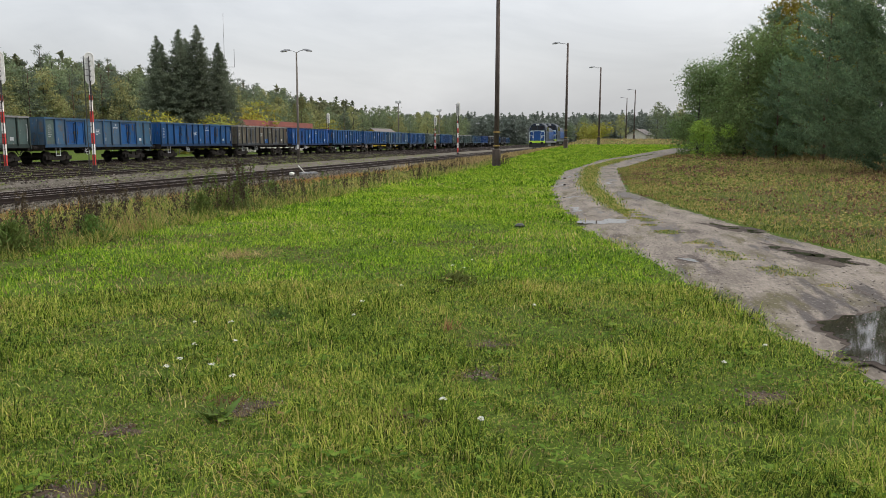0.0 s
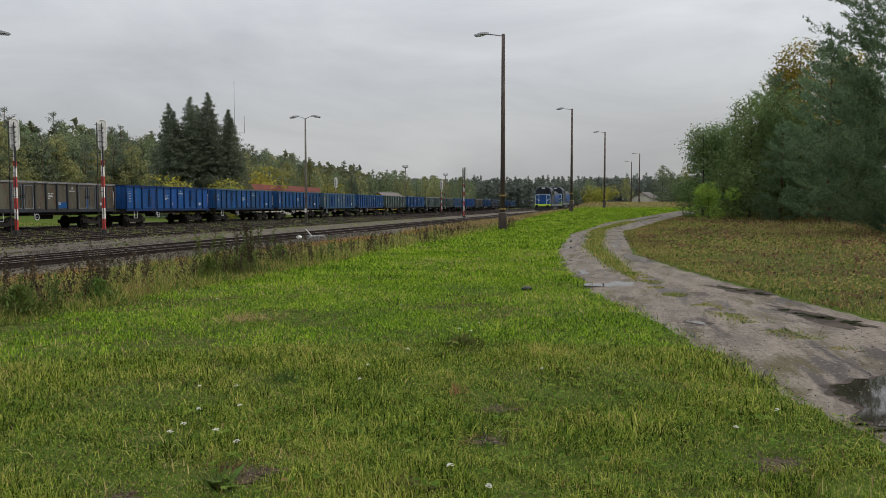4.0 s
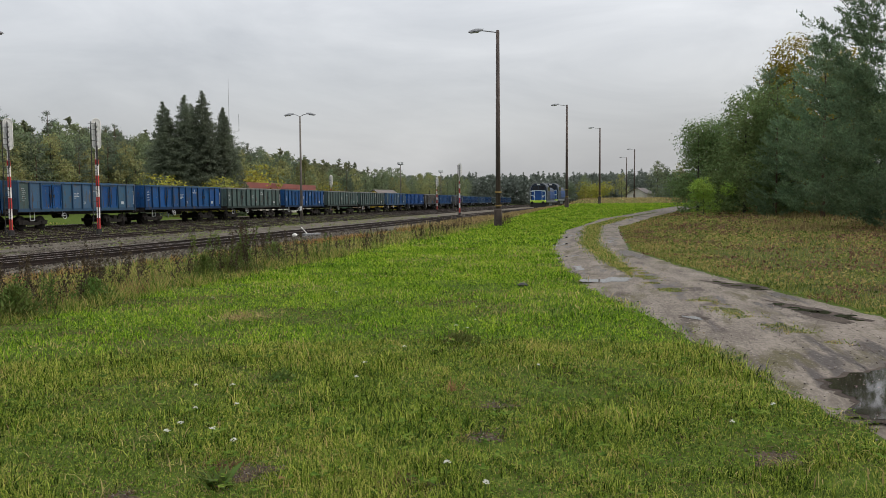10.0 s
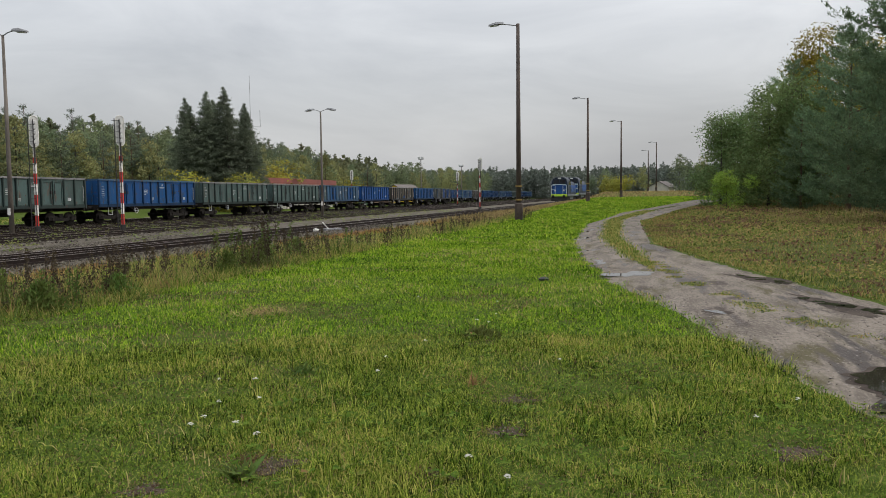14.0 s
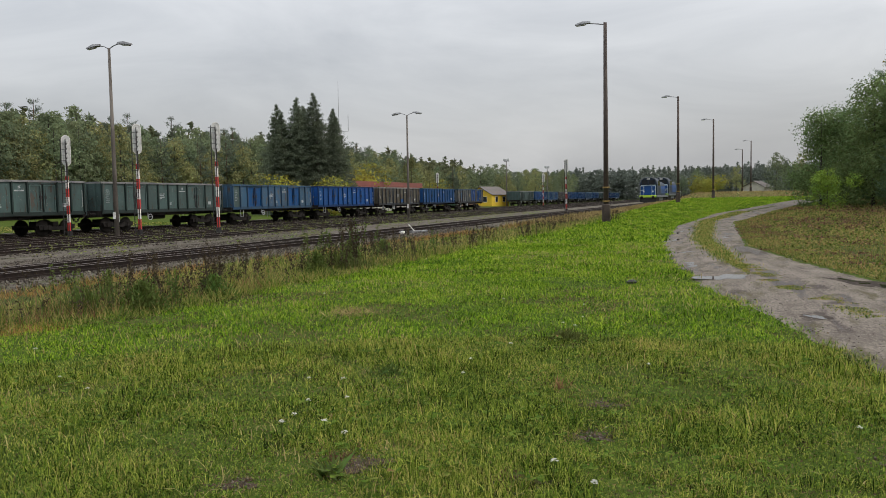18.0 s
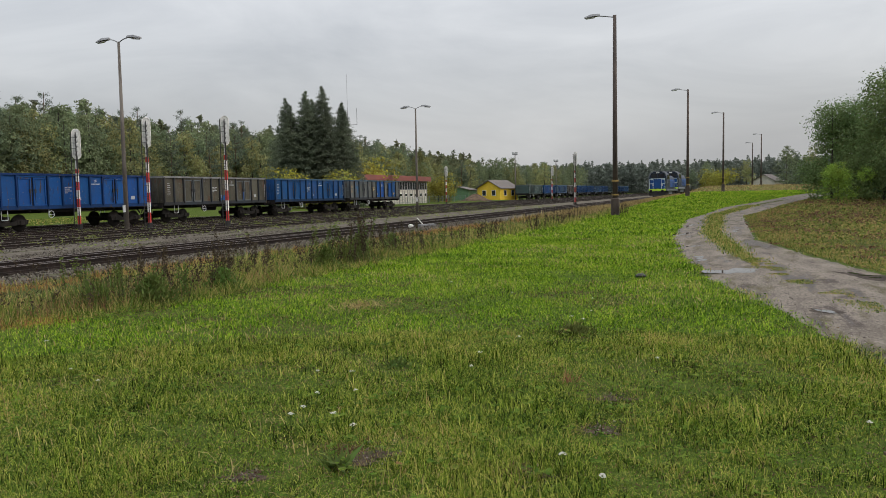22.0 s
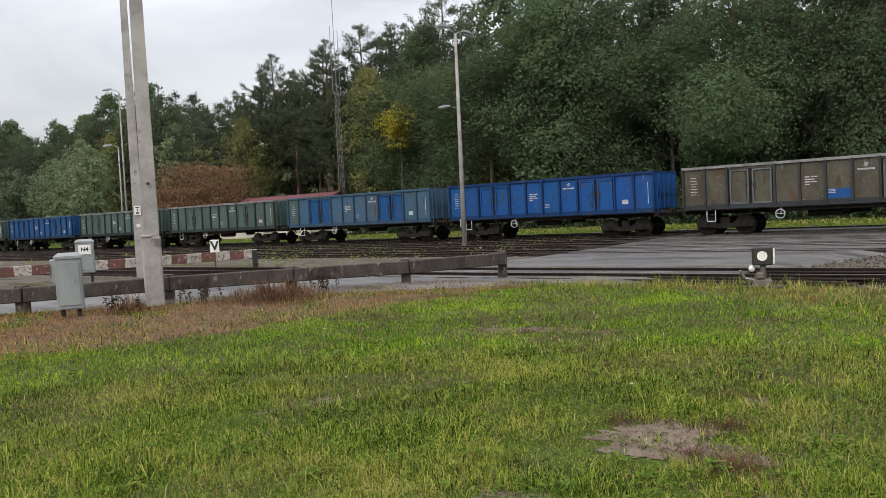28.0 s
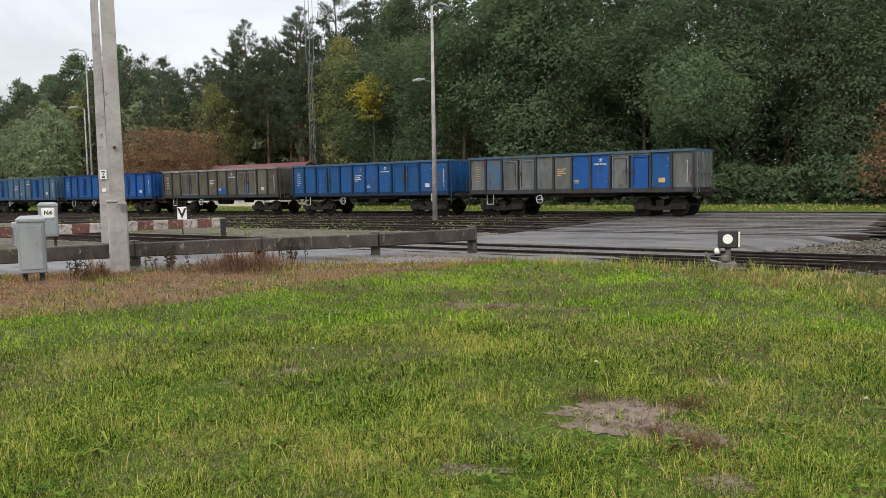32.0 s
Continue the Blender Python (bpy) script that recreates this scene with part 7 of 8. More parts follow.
def lawn_ok(x, y):
    """Where short green grass grows."""
    left = lane_edge(LAWN_EDGE, y) + 0.35 * wave(x, y, 1.7, 0.6)
    ok = (x > left) & ~((x > lane_edge(LANE_LEFT, y) + 0.10 + 0.16 * wave(x, y, 2.3, 0.1) + 0.12 * wave(x, y, 6.1, 1.4)) & (x < lane_edge(LANE_RIGHT, y) - 0.05) & (y < 97) & (y > -24)) & (x < lane_edge(LANE_RIGHT, y) - 0.05)
    for bx, by, br in BARE_AT:
        br *= 0.58
        ok &= ((x - bx) ** 2 + (y - by) ** 2 > (br * (1 + 0.45 * wave(x, y, 7.0, 1.0))) ** 2) | (wave(x, y, 23.0, 0.3) > 0.55)
    return ok


gr = np.random.default_rng(31)
for r0, r1, a0, a1, n, h, w, name, plain in ((2.2, 5.2, -24, 165, 150000, 0.085, 0.0042, "near_grass", False), (2.2, 5.2, -24, 165, 330000, 0.052, 0.0046, "near_turf", True), (5.2, 9, -24, 165, 60000, 0.095, 0.0066, "lawn_tufts", False),
                                             (5.2, 9, -24, 165, 560000, 0.060, 0.0072, "lawn_grass", True), (9, 17, -20, 165, 560000, 0.066, 0.0115, "meadow_lawn", True), (0.0, 2.2, -180, 180, 16000, 0.045, 0.0075, "foot_grass", True),
                                             (16, 28, -12, 62, 430000, 0.075, 0.020, "far_grass", True), (28, 64, -10, 26, 260000, 0.10, 0.045, "distant_grass", True), (64, 130, -8, 9, 200000, 0.11, 0.085, "bend_grass", True)):
    x, y = scatter(n, r0, r1, a0, a1, gr)
    tuft = np.clip(0.5 + 0.38 * wave(x, y, 2.6, 0.4) + 0.3 * wave(x, y, 7.3, 1.9), 0, 1)
    worn_ = smooth(0.25, 0.95, wave(x, y, 1.3, 4.0) + 0.6 * wave(x, y, 3.9, 0.3) + 0.3 * wave(x, y, 11.0, 0.7))
    keep = lawn_ok(x, y) & (gr.random(n) < (0.62 + 0.38 * tuft) * (1 - 0.40 * worn_))
    if not plain:
        keep &= tuft + 0.25 * wave(x, y, 13.0, 0.8) + gr.normal(0, 0.15, n) > 0.46
    x, y, tuft = x[keep], y[keep], tuft[keep]
    hh = h * gr.uniform(0.4, 1.5, len(x)) * (0.56 + 0.76 * tuft) * (1 - 0.4 * worn_[keep])
    blades(x, y, hh, w * gr.uniform(0.7, 1.3, len(x)), gr.uniform(0.5, 2.1, len(x)), gr, name, GRASS if r0 < 6 else FRESH, "short damp green grass of the meadow", "grass", plain=plain)


def rosettes(n, r0, r1, size, name):
    x, y = scatter(n, r0, r1, -24, 165, gr)
    keep = lawn_ok(x, y) & (wave(x, y, 1.9, 3.3) + 0.5 * wave(x, y, 4.3, 0.7) > -0.7)
    x, y = x[keep], y[keep]
    c = np.stack([x, y, rise(x, y) + gr.uniform(0.02, 0.075, len(x))], 1)
    v, f = leaves(c, np.tile([0.0, 0.0, 1.0], (len(x), 1)), size, gr, 0.5)
    tagged(soup(name, v, f, ROSETTE), "low clover and plantain leaves among the grass", "leaves", kind="stuff")


rosettes(90000, 2.2, 7, 0.011, "clover_leaves")
rosettes(60000, 7, 20, 0.018, "meadow_leaves")
x, y = scatter(70000, 2.2, 22, 165, 336, gr)
keep = ~((x > lane_edge(LANE_LEFT, y)) & (x < lane_edge(LANE_RIGHT, y)))
x, y = x[keep], y[keep]
blades(x, y, 0.07 * gr.uniform(0.4, 1.5, len(x)), 0.008 + 0.0014 * np.hypot(x, y), gr.uniform(0.7, 2.0, len(x)), gr, "lawn_behind", GRASS, "short damp green grass of the meadow", "grass", plain=True)
x, y = scatter(80000, 2.3, 30, -24, 165, gr)
keep = lawn_ok(x, y) & (wave(x, y, 0.8, 5.0) + 0.5 * wave(x, y, 2.7, 1.0) > 0.0)
x, y = x[keep], y[keep]
blades(x, y, 0.085 * gr.uniform(0.5, 1.4, len(x)), 0.0045 + 0.0006 * np.hypot(x, y), gr.uniform(0.8, 1.9, len(x)), gr, "withered_grass", GRASS_DRY, "withered straw-coloured blades among the grass", "grass")
# dead leaves and straw round the bare patches, and in drifts through the lawn
cx, cy = [], []
for bx, by, br in BARE_AT:
    m = int(1500 * br)
    cx.append(bx + gr.normal(0, 1.1 * br, m))
    cy.append(by + gr.normal(0, 1.1 * br, m))
x, y = scatter(170000, 1.0, 14, -24, 165, gr)
keep = lawn_ok(x, y) & (wave(x, y, 1.3, 4.0) + 0.6 * wave(x, y, 3.9, 0.3) > 0.25)
x, y = np.concatenate(cx + [x[keep]]), np.concatenate(cy + [y[keep]])
c = np.stack([x, y, rise(x, y) + gr.uniform(0.010, 0.035, len(x))], 1)
v, f = sprays(c, np.tile([0.0, 0.0, 1.2], (len(x), 1)), 0.011 + 0.0008 * np.hypot(x, y), gr, 0.25)
tagged(soup("dead_litter", v, f, LITTER), "dead brown leaves and straw matted in the grass", "litter", kind="stuff")
# crumbs of soil and pebbles on the bare patches
cx, cy, cs = [], [], []
for bx, by, br in BARE_AT:
    m = int(900 * br)
    cx.append(bx + gr.normal(0, 0.62 * br, m))
    cy.append(by + gr.normal(0, 0.62 * br, m))
x, y = np.concatenate(cx), np.concatenate(cy)
n = len(x)
d = gr.normal(0, 1, (n, 4, 3))
d /= np.linalg.norm(d, axis=2, keepdims=True)
v = np.stack([x, y, np.full(n, 0.010)], 1)[:, None] + d * np.array([1, 1, 0.7]) * (0.010 * gr.uniform(0.3, 1.6, n))[:, None, None]
k4 = np.arange(n)[:, None] * 4
tagged(soup("soil_crumbs", v.reshape(-1, 3), np.concatenate([k4 + np.array(t) for t in ((0, 1, 2), (0, 2, 3), (0, 3, 1), (1, 3, 2))]), PEBBLE), "crumbs of soil and small pebbles on the bare patches", "pebbles", kind="stuff")
# plantain and dandelion rosettes
x, y = scatter(5200, 2.3, 12, -24, 165, gr)
keep = lawn_ok(x, y) & (wave(x, y, 1.1, 2.6) > -0.25)
x, y = np.repeat(x[keep], 8), np.repeat(y[keep], 8)
a = gr.uniform(0, 6.28, len(x))
size = np.repeat(gr.uniform(0.014, 0.032, keep.sum()), 8)
c = np.stack([x + size * np.cos(a), y + size * np.sin(a), rise(x, y) + 0.05 + 0.3 * size], 1)
al = np.stack([np.cos(a), np.sin(a), np.full(len(a), 0.2)], 1)
v, f = sprays(c, np.tile([0.0, 0.0, 2.5], (len(x), 1)), size * 1.1, gr, 0.36, -al * 3)
tagged(soup("plantain_leaves", v, f, ROSETTE), "broad plantain and dandelion leaves in the lawn", "leaves", kind="stuff")
# the lawn turns straw-coloured towards the crossing
x, y = scatter(150000, 2.3, 17, 72, 165, gr)
keep = lawn_ok(x, y) & (wave(x, y, 1.4, 2.0) + 0.6 * wave(x, y, 4.7, 1.1) > -0.25)
x, y = x[keep], y[keep]
blades(x, y, 0.085 * gr.uniform(0.4, 1.5, len(x)), 0.0045 + 0.0006 * np.hypot(x, y), gr.uniform(0.8, 2.1, len(x)), gr, "straw_grass", STRAW, "pale straw and brown blades in the lawn by the crossing", "grass", plain=True)
# middle strip of the lane, fading out towards the near puddles
CROWN = [(2.3, 9.5), (1.78, 11.0), (1.35, 12.6), (0.84, 14.9), (0.53, 17.3), (0.2, 19.5)]
y = 17 + 47 * gr.uniform(0, 1, 14000) ** 1.1
f = gr.normal(0.5, 0.30, 14000)
x = lane_edge(STRIP_L, y) * (1 - f) + lane_edge(STRIP_R, y) * f
y2 = gr.uniform(9.0, 19.5, 9000)
x2 = lane_edge(CROWN, y2) + gr.normal(0, 0.14, 9000)
keep = wave(x2, y2, 2.1, 0.8) + 0.6 * wave(x2, y2, 5.3, 0.1) > 0.15
x, y = np.concatenate([x, x2[keep]]), np.concatenate([y, y2[keep]])
blades(x, y, 0.075 * gr.uniform(0.3, 1.4, len(x)) * (0.25 + 0.75 * smooth(16, 22, y)), 0.005 + 0.0006 * y, gr.uniform(0.6, 1.6, len(x)), gr, "strip_grass", VERGE, "sparse grass between the ruts", "grass", rise(x, y) + 0.03)
# tall rough grass along the yard, and the dry meadow beyond the lane
n = 24000
y = np.concatenate([gr.uniform(-8, 60, n // 2), gr.uniform(-2, 25, n - n // 2)])
edge = lane_edge(LAWN_EDGE, y)
x = edge - np.abs(gr.normal(0, 1.7, n)) + gr.normal(0, 0.35, n)
keep = (x > lane_edge(SHOULDER, y) - 0.1) & (gr.random(n) < 0.12 + 0.88 * smooth(-0.35, 0.45, wave(x, y, 1.2, 0.9) + 0.5 * wave(x, y, 3.3, 2.0)))
x, y = x[keep], y[keep]
tuft = np.clip(0.5 + 0.5 * wave(x, y, 2.2, 1.5) + 0.4 * wave(x, y, 5.9, 0.6), 0, 1)
hh = 0.34 * gr.uniform(0.2, 1.3, len(x)) * (0.25 + 0.9 * tuft) * (0.35 + 0.65 * smooth(-3, 4, y))
blades(x, y, hh, 0.008 + 0.0004 * np.hypot(x, y), gr.uniform(0.3, 1.6, len(x)), gr, "rough_grass", GRASS_DRY, "tall withered grass beside the tracks", "grass", plain=True)
sel = gr.random(len(x)) < 0.9
x2, y2 = x[sel] + gr.normal(0, 0.4, sel.sum()), y[sel] + gr.normal(0, 0.4, sel.sum())
blades(x2, y2, 0.9 * hh[sel], 0.014 + 0.0006 * np.hypot(x2, y2), gr.uniform(0.3, 1.6, len(x2)), gr, "rough_green_grass", WEED, "tall green grass and weeds beside the tracks", "grass", plain=True)
n = 90000
y = np.concatenate([gr.uniform(-9, 60, n // 2), gr.uniform(2, 26, n - n // 2)])
x = lane_edge(LAWN_EDGE, y) + 0.6 - np.abs(gr.normal(0, 2.0, n))
keep = (x > lane_edge(SHOULDER, y) - 0.2 + 0.5 * wave(x, y, 1.1, 0.3)) & (wave(x, y, 0.9, 3.1) + 0.6 * wave(x, y, 2.6, 0.5) > -0.35)
x, y = x[keep], y[keep]
tuft = np.clip(0.5 + 0.5 * wave(x, y, 1.9, 0.2) + 0.4 * wave(x, y, 4.9, 1.6), 0, 1)
blades(x, y, (0.10 + 0.22 * tuft) * gr.uniform(0.4, 1.3, len(x)), 0.010 + 0.0006 * np.hypot(x, y), gr.uniform(0.5, 1.8, len(x)), gr, "verge_grass", VERGE, "long green and yellowing grass beside the tracks", "grass", plain=True)
n = 6000
y = gr.uniform(1, 13, n)
x = lane_edge(LAWN_EDGE, y) + 0.3 - np.abs(gr.normal(0, 1.2, n))
keep = wave(x, y, 1.3, 0.5) + 0.5 * wave(x, y, 3.7, 2.5) > -0.2
x, y = x[keep], y[keep]
blades(x, y, 0.30 * gr.uniform(0.3, 1.3, len(x)), np.full(len(x), 0.011), gr.uniform(0.3, 1.5, len(x)), gr, "reddish_verge_grass", DRY_RED, "reddish brown withered grass along the near track", "grass", plain=True)
# orange fringe of withered grass at the foot of the ballast
n = 16000
y = gr.uniform(3, 46, n)
x = lane_edge(SHOULDER, y) + 0.25 + np.abs(gr.normal(0, 0.55, n)) * (0.5 + 0.5 * (1 - smooth(9, 16, y)))
keep = (x < lane_edge(LAWN_EDGE, y) - 0.4) & (wave(x, y, 0.9, 1.7) + 0.6 * wave(x, y, 2.7, 0.4) > -0.25)
x, y = x[keep], y[keep]
blades(x, y, 0.20 * gr.uniform(0.3, 1.4, len(x)), 0.007 + 0.0005 * np.hypot(x, y), gr.uniform(0.3, 1.5, len(x)), gr, "orange_fringe", ORANGE_DRY, "orange-brown withered grass at the foot of the ballast", "grass", plain=True)
# low reddish mat beside the crossing and the near track
n = 44000
y = gr.uniform(-22, 8, n)
lo, hi = lane_edge(GUARD_EDGE, y), lane_edge(LAWN_EDGE, y) + 0.9
x = np.where(y < -8.6, lo + (hi - lo) * gr.uniform(0, 1, n), hi - np.abs(gr.normal(0, 1.5, n)))
keep = (x > -15.7) & (y > -20.3) & (gr.random(n) < (0.3 + 0.7 * (wave(x, y, 2.1, 0.4) > -0.2)) * np.where((y > -8.6) & (y < 1), 0.25, 1.0))
x, y = x[keep], y[keep]
blades(x, y, 0.10 * gr.uniform(0.3, 1.6, len(x)), 0.006 + 0.0005 * np.hypot(x, y), gr.uniform(0.5, 1.2, len(x)), gr, "reddish_mat", ORANGE_DRY, "low reddish withered grass beside the crossing", "grass", plain=True)
n = 80000
y = gr.uniform(6, 100, n)
x = lane_edge(LANE_RIGHT, y) + 0.3 + gr.uniform(0, 1, n) ** 1.6 * 34
away = x - lane_edge(LANE_RIGHT, y)
keep = gr.random(n) < (0.10 + 0.90 * smooth(3.0, 9.0, away) * smooth(14, 40, y)) * (0.3 + 0.7 * (wave(x, y, 0.5, 0.3) > -0.1))
x, y = x[keep], y[keep]
tall = smooth(3.0, 10.0, x - lane_edge(LANE_RIGHT, y)) * smooth(25, 55, y) * (0.35 + 0.65 * (wave(x, y, 0.35, 2.0) > -0.2))
blades(x, y, (0.05 + 0.50 * tall) * gr.uniform(0.4, 1.3, len(x)), 0.012 + 0.0007 * np.hypot(x, y), gr.uniform(0.2, 0.8, len(x)), gr, "meadow_grass", GRASS_DRY, "dry brown meadow grass beside the lane", "grass", plain=True)
n = 150000
y = 6 + 74 * gr.uniform(0, 1, n) ** 1.2
x = lane_edge(LANE_RIGHT, y) + 0.1 + gr.uniform(0, 1, n) ** 1.5 * 16
blades(x, y, 0.10 * gr.uniform(0.4, 1.4, n), 0.010 + 0.0007 * np.hypot(x, y), gr.uniform(0.5, 1.9, n), gr, "meadow_green", MEADOW, "green undergrowth of the meadow", "grass", plain=True)
n = 15000
y = 8 + 70 * gr.uniform(0, 1, n)
x = lane_edge(LANE_RIGHT, y) + 0.6 + gr.uniform(0, 1, n) ** 1.3 * 20
keep = wave(x, y, 0.45, 1.9) + 0.7 * wave(x, y, 1.3, 0.4) > 0.2
x, y = x[keep], y[keep]
blades(x, y, 0.20 * gr.uniform(0.3, 1.5, len(x)), 0.010 + 0.0008 * np.hypot(x, y), gr.uniform(0.3, 1.4, len(x)), gr, "meadow_heath", DRY_RED, "reddish brown withered plants of the meadow", "weeds", plain=True)
# low broad-leaved herbs of the meadow, green and withered
for name, mt, label, lo, ph in (("meadow_herbs", MEADOW, "low green and yellowing herbs of the meadow", -0.2, 0.4), ("withered_herbs", RUSTY, "dark brown withered herbs of the meadow", 0.35, 2.7)):
    n = 9000
    y = 7 + 70 * gr.uniform(0, 1, n) ** 1.2
    x = lane_edge(LANE_RIGHT, y) + 0.1 + gr.uniform(0, 1, n) ** 1.3 * 20
    keep = wave(x, y, 0.6, ph) + 0.7 * wave(x, y, 1.9, ph * 2) > lo
    x, y = np.repeat(x[keep], 8), np.repeat(y[keep], 8)
    n = len(x)
    c = np.stack([x + gr.normal(0, 0.12, n), y + gr.normal(0, 0.12, n), rise(x, y) + 0.03 + np.abs(gr.normal(0, 0.10, n)) * smooth(0, 4, x - lane_edge(LANE_RIGHT, y))], 1)
    v, f = leaves(c, np.tile([0.0, -0.3, 0.8], (n, 1)), 0.022 + 0.0010 * np.hypot(x, y), gr, 0.5)
    tagged(soup(name, v, f, mt), label, "herbs", kind="stuff")
# litter, straw and green tufts on the verge before the guard rail
n = 26000
y = gr.uniform(-20.2, -8.6, n)
lo, hi = lane_edge(GUARD_EDGE, y), lane_edge(LAWN_EDGE, y) + 0.8
x = lo + (hi - lo) * gr.uniform(0, 1, n)
c = np.stack([x, y, rise(x, y) + gr.uniform(0.012, 0.05, n)], 1)
v, f = sprays(c, np.tile([0.0, 0.0, 1.0], (n, 1)), 0.026, gr, 0.25)
tagged(soup("verge_litter", v, f, LITTER), "dead leaves and straw lying on the verge", "litter", kind="stuff")
keep = wave(x, y, 1.1, 0.7) + 0.6 * wave(x, y, 3.1, 0.2) > 0.1
x, y = x[keep], y[keep]
blades(x, y, 0.10 * gr.uniform(0.4, 1.6, len(x)), 0.006 + 0.0006 * np.hypot(x, y), gr.uniform(0.5, 1.8, len(x)), gr, "verge_tufts", GRASS, "green grass tufts growing through the verge litter", "grass", plain=True)
# withered verge along the lane's far bend
n = 26000
y = gr.uniform(44, 125, n)
x = -9.0 + 0.012 * (y - 44) - np.abs(gr.normal(0, 1.5, n))
keep = (x > -12.6) & (wave(x, y, 0.5, 0.7) + 0.5 * wave(x, y, 1.3, 0.2) > -0.3)
x, y = x[keep], y[keep]
blades(x, y, 0.30 * gr.uniform(0.4, 1.4, len(x)), 0.05 + 0.0004 * y, gr.uniform(0.2, 0.8, len(x)), gr, "withered_verge", GRASS_DRY, "withered brown weeds along the far bend of the lane", "grass", plain=True)
n = 7000
y = gr.uniform(128, 225, n)
x = gr.uniform(-9, 16, n) + (y - 120) * 0.05
blades(x, y, 0.30 * gr.uniform(0.3, 1.4, len(x)), 0.16 * gr.uniform(0.6, 1.4, len(x)), gr.uniform(0.2, 0.9, len(x)), gr, "withered_rise", GRASS_DRY, "withered brown weeds on the rise beyond the lane's bend", "grass", plain=True)
# pebbles and clods of the lane
q = np.random.default_rng(8)
n = 9000
y = 5 + 24 * q.uniform(0, 1, n) ** 1.4
f = q.uniform(-0.04, 1.04, n)
x = lane_edge(LANE_LEFT, y) * (1 - f) + lane_edge(LANE_RIGHT, y) * f
d = q.normal(0, 1, (n, 4, 3))
d /= np.linalg.norm(d, axis=2, keepdims=True)
v = np.stack([x, y, np.full(n, 0.034)], 1)[:, None] + d * np.array([1, 1, 0.6]) * (0.007 * q.uniform(0.3, 2.0, n) ** 1.5)[:, None, None]
k4 = np.arange(n)[:, None] * 4
tagged(soup("lane_pebbles", v.reshape(-1, 3), np.concatenate([k4 + np.array(t) for t in ((0, 1, 2), (0, 2, 3), (0, 3, 1), (1, 3, 2))]), PEBBLE), "small pebbles and crumbs on the lane", "pebbles", kind="stuff")
# grass strip behind the train, and weeds between the tracks
n = 26000
x, y = gr.uniform(-57, -46.2, n), gr.uniform(-90, 60, n)
blades(x, y, 0.07 * gr.uniform(0.5, 1.5, n), 0.12 * gr.uniform(0.7, 1.3, n), gr.uniform(0.2, 0.8, n), gr, "strip_grass_far", VERGE, "green grass strip between the yard and the forest", "grass", plain=True)
n = 5200
x, y = gr.uniform(-37.3, -19.6, n), -50 + 150 * gr.uniform(0, 1, n)
keep = (wave(x, y, 0.8, 1.1) + 0.6 * wave(x, y, 2.3, 0.2) > 0.0 + 0.45 * (x > -25.0)) & ~((y > -17.5) & (y < -2))
x, y = np.repeat(x[keep], 9), np.repeat(y[keep], 9)
c = np.stack([x + gr.normal(0, 0.16, len(x)), y + gr.normal(0, 0.16, len(x)), rise(x, y) + 0.04 + np.abs(gr.normal(0, 0.09, len(x)))], 1)
v, f = leaves(c, np.tile([0.0, 0.0, 0.8], (len(x), 1)), 0.055, gr, 0.55)
tagged(soup("track_weeds", v, f, YARD_WEED), "small leafy weeds growing between the tracks", "weeds", kind="stuff")
# dark seed stalks standing in the rough verge
n = 520
y = np.concatenate([gr.uniform(0, 58, n // 2), gr.uniform(4, 24, n - n // 2)])
x = lane_edge(LAWN_EDGE, y) - np.abs(gr.normal(0, 1.3, n)) + 0.2
h = gr.uniform(0.25, 0.75, n) * (0.5 + 0.5 * smooth(0, 6, y))
k = gr.integers(7, 20, n)
x, y, h = np.repeat(x, k), np.repeat(y, k), np.repeat(h, k)
lx, ly = np.repeat(gr.normal(0, 0.12, n), k), np.repeat(gr.normal(0, 0.12, n), k)
f = gr.uniform(0.3, 1.0, len(x))
c = np.stack([x + lx * f + gr.normal(0, 0.022, len(x)), y + ly * f + gr.normal(0, 0.022, len(x)), rise(x, y) + h * f], 1)
v, f = sprays(c, gr.normal(0, 1, (len(x), 3)), 0.032, gr, 0.35, np.tile([0.0, 0.0, 0.8], (len(x), 1)) + gr.normal(0, 0.5, (len(x), 3)))
tagged(soup("seed_heads", v, f, WEED_BROWN), "dark seed heads of withered herbs beside the tracks", "weeds", kind="stuff")


def weed(name, label, x, y, h, stems, material, seed, spread=0.2, leafy=2.0, size=0.031):
    """A withered herb: thin stems with leaves and seed heads."""
    r = np.random.default_rng(seed)
    t = thing(name, label, "weed", "weeds beside the tracks", pose(x, y, float(rise(x, y))))
    s = Shape()
    cs = []
    for _ in range(stems):
        bx, by = r.normal(0, spread, 2)
        tx, ty = bx + r.normal(0, 0.12 * h), by + r.normal(0, 0.12 * h)
        hh = h * r.uniform(0.6, 1.0)
        s.tube((bx, by, -0.05), (tx, ty, hh), 0.007, 0.003, 4, caps=False)
        for _ in range(int(38 * leafy * hh) + 4):
            f = r.uniform(0.25, 1.0)
            cs.append((bx + (tx - bx) * f + r.normal(0, 0.024), by + (ty - by) * f + r.normal(0, 0.024), hh * f))
    tagged(part("stalk", s, WEED_BROWN, t), kind="stuff")
    v, f = leaves(np.array(cs), r.normal(0, 1, (len(cs), 3)), size, r, 0.4)
    tagged(soup("foliage", v, f, material, t), kind="stuff")
    return t


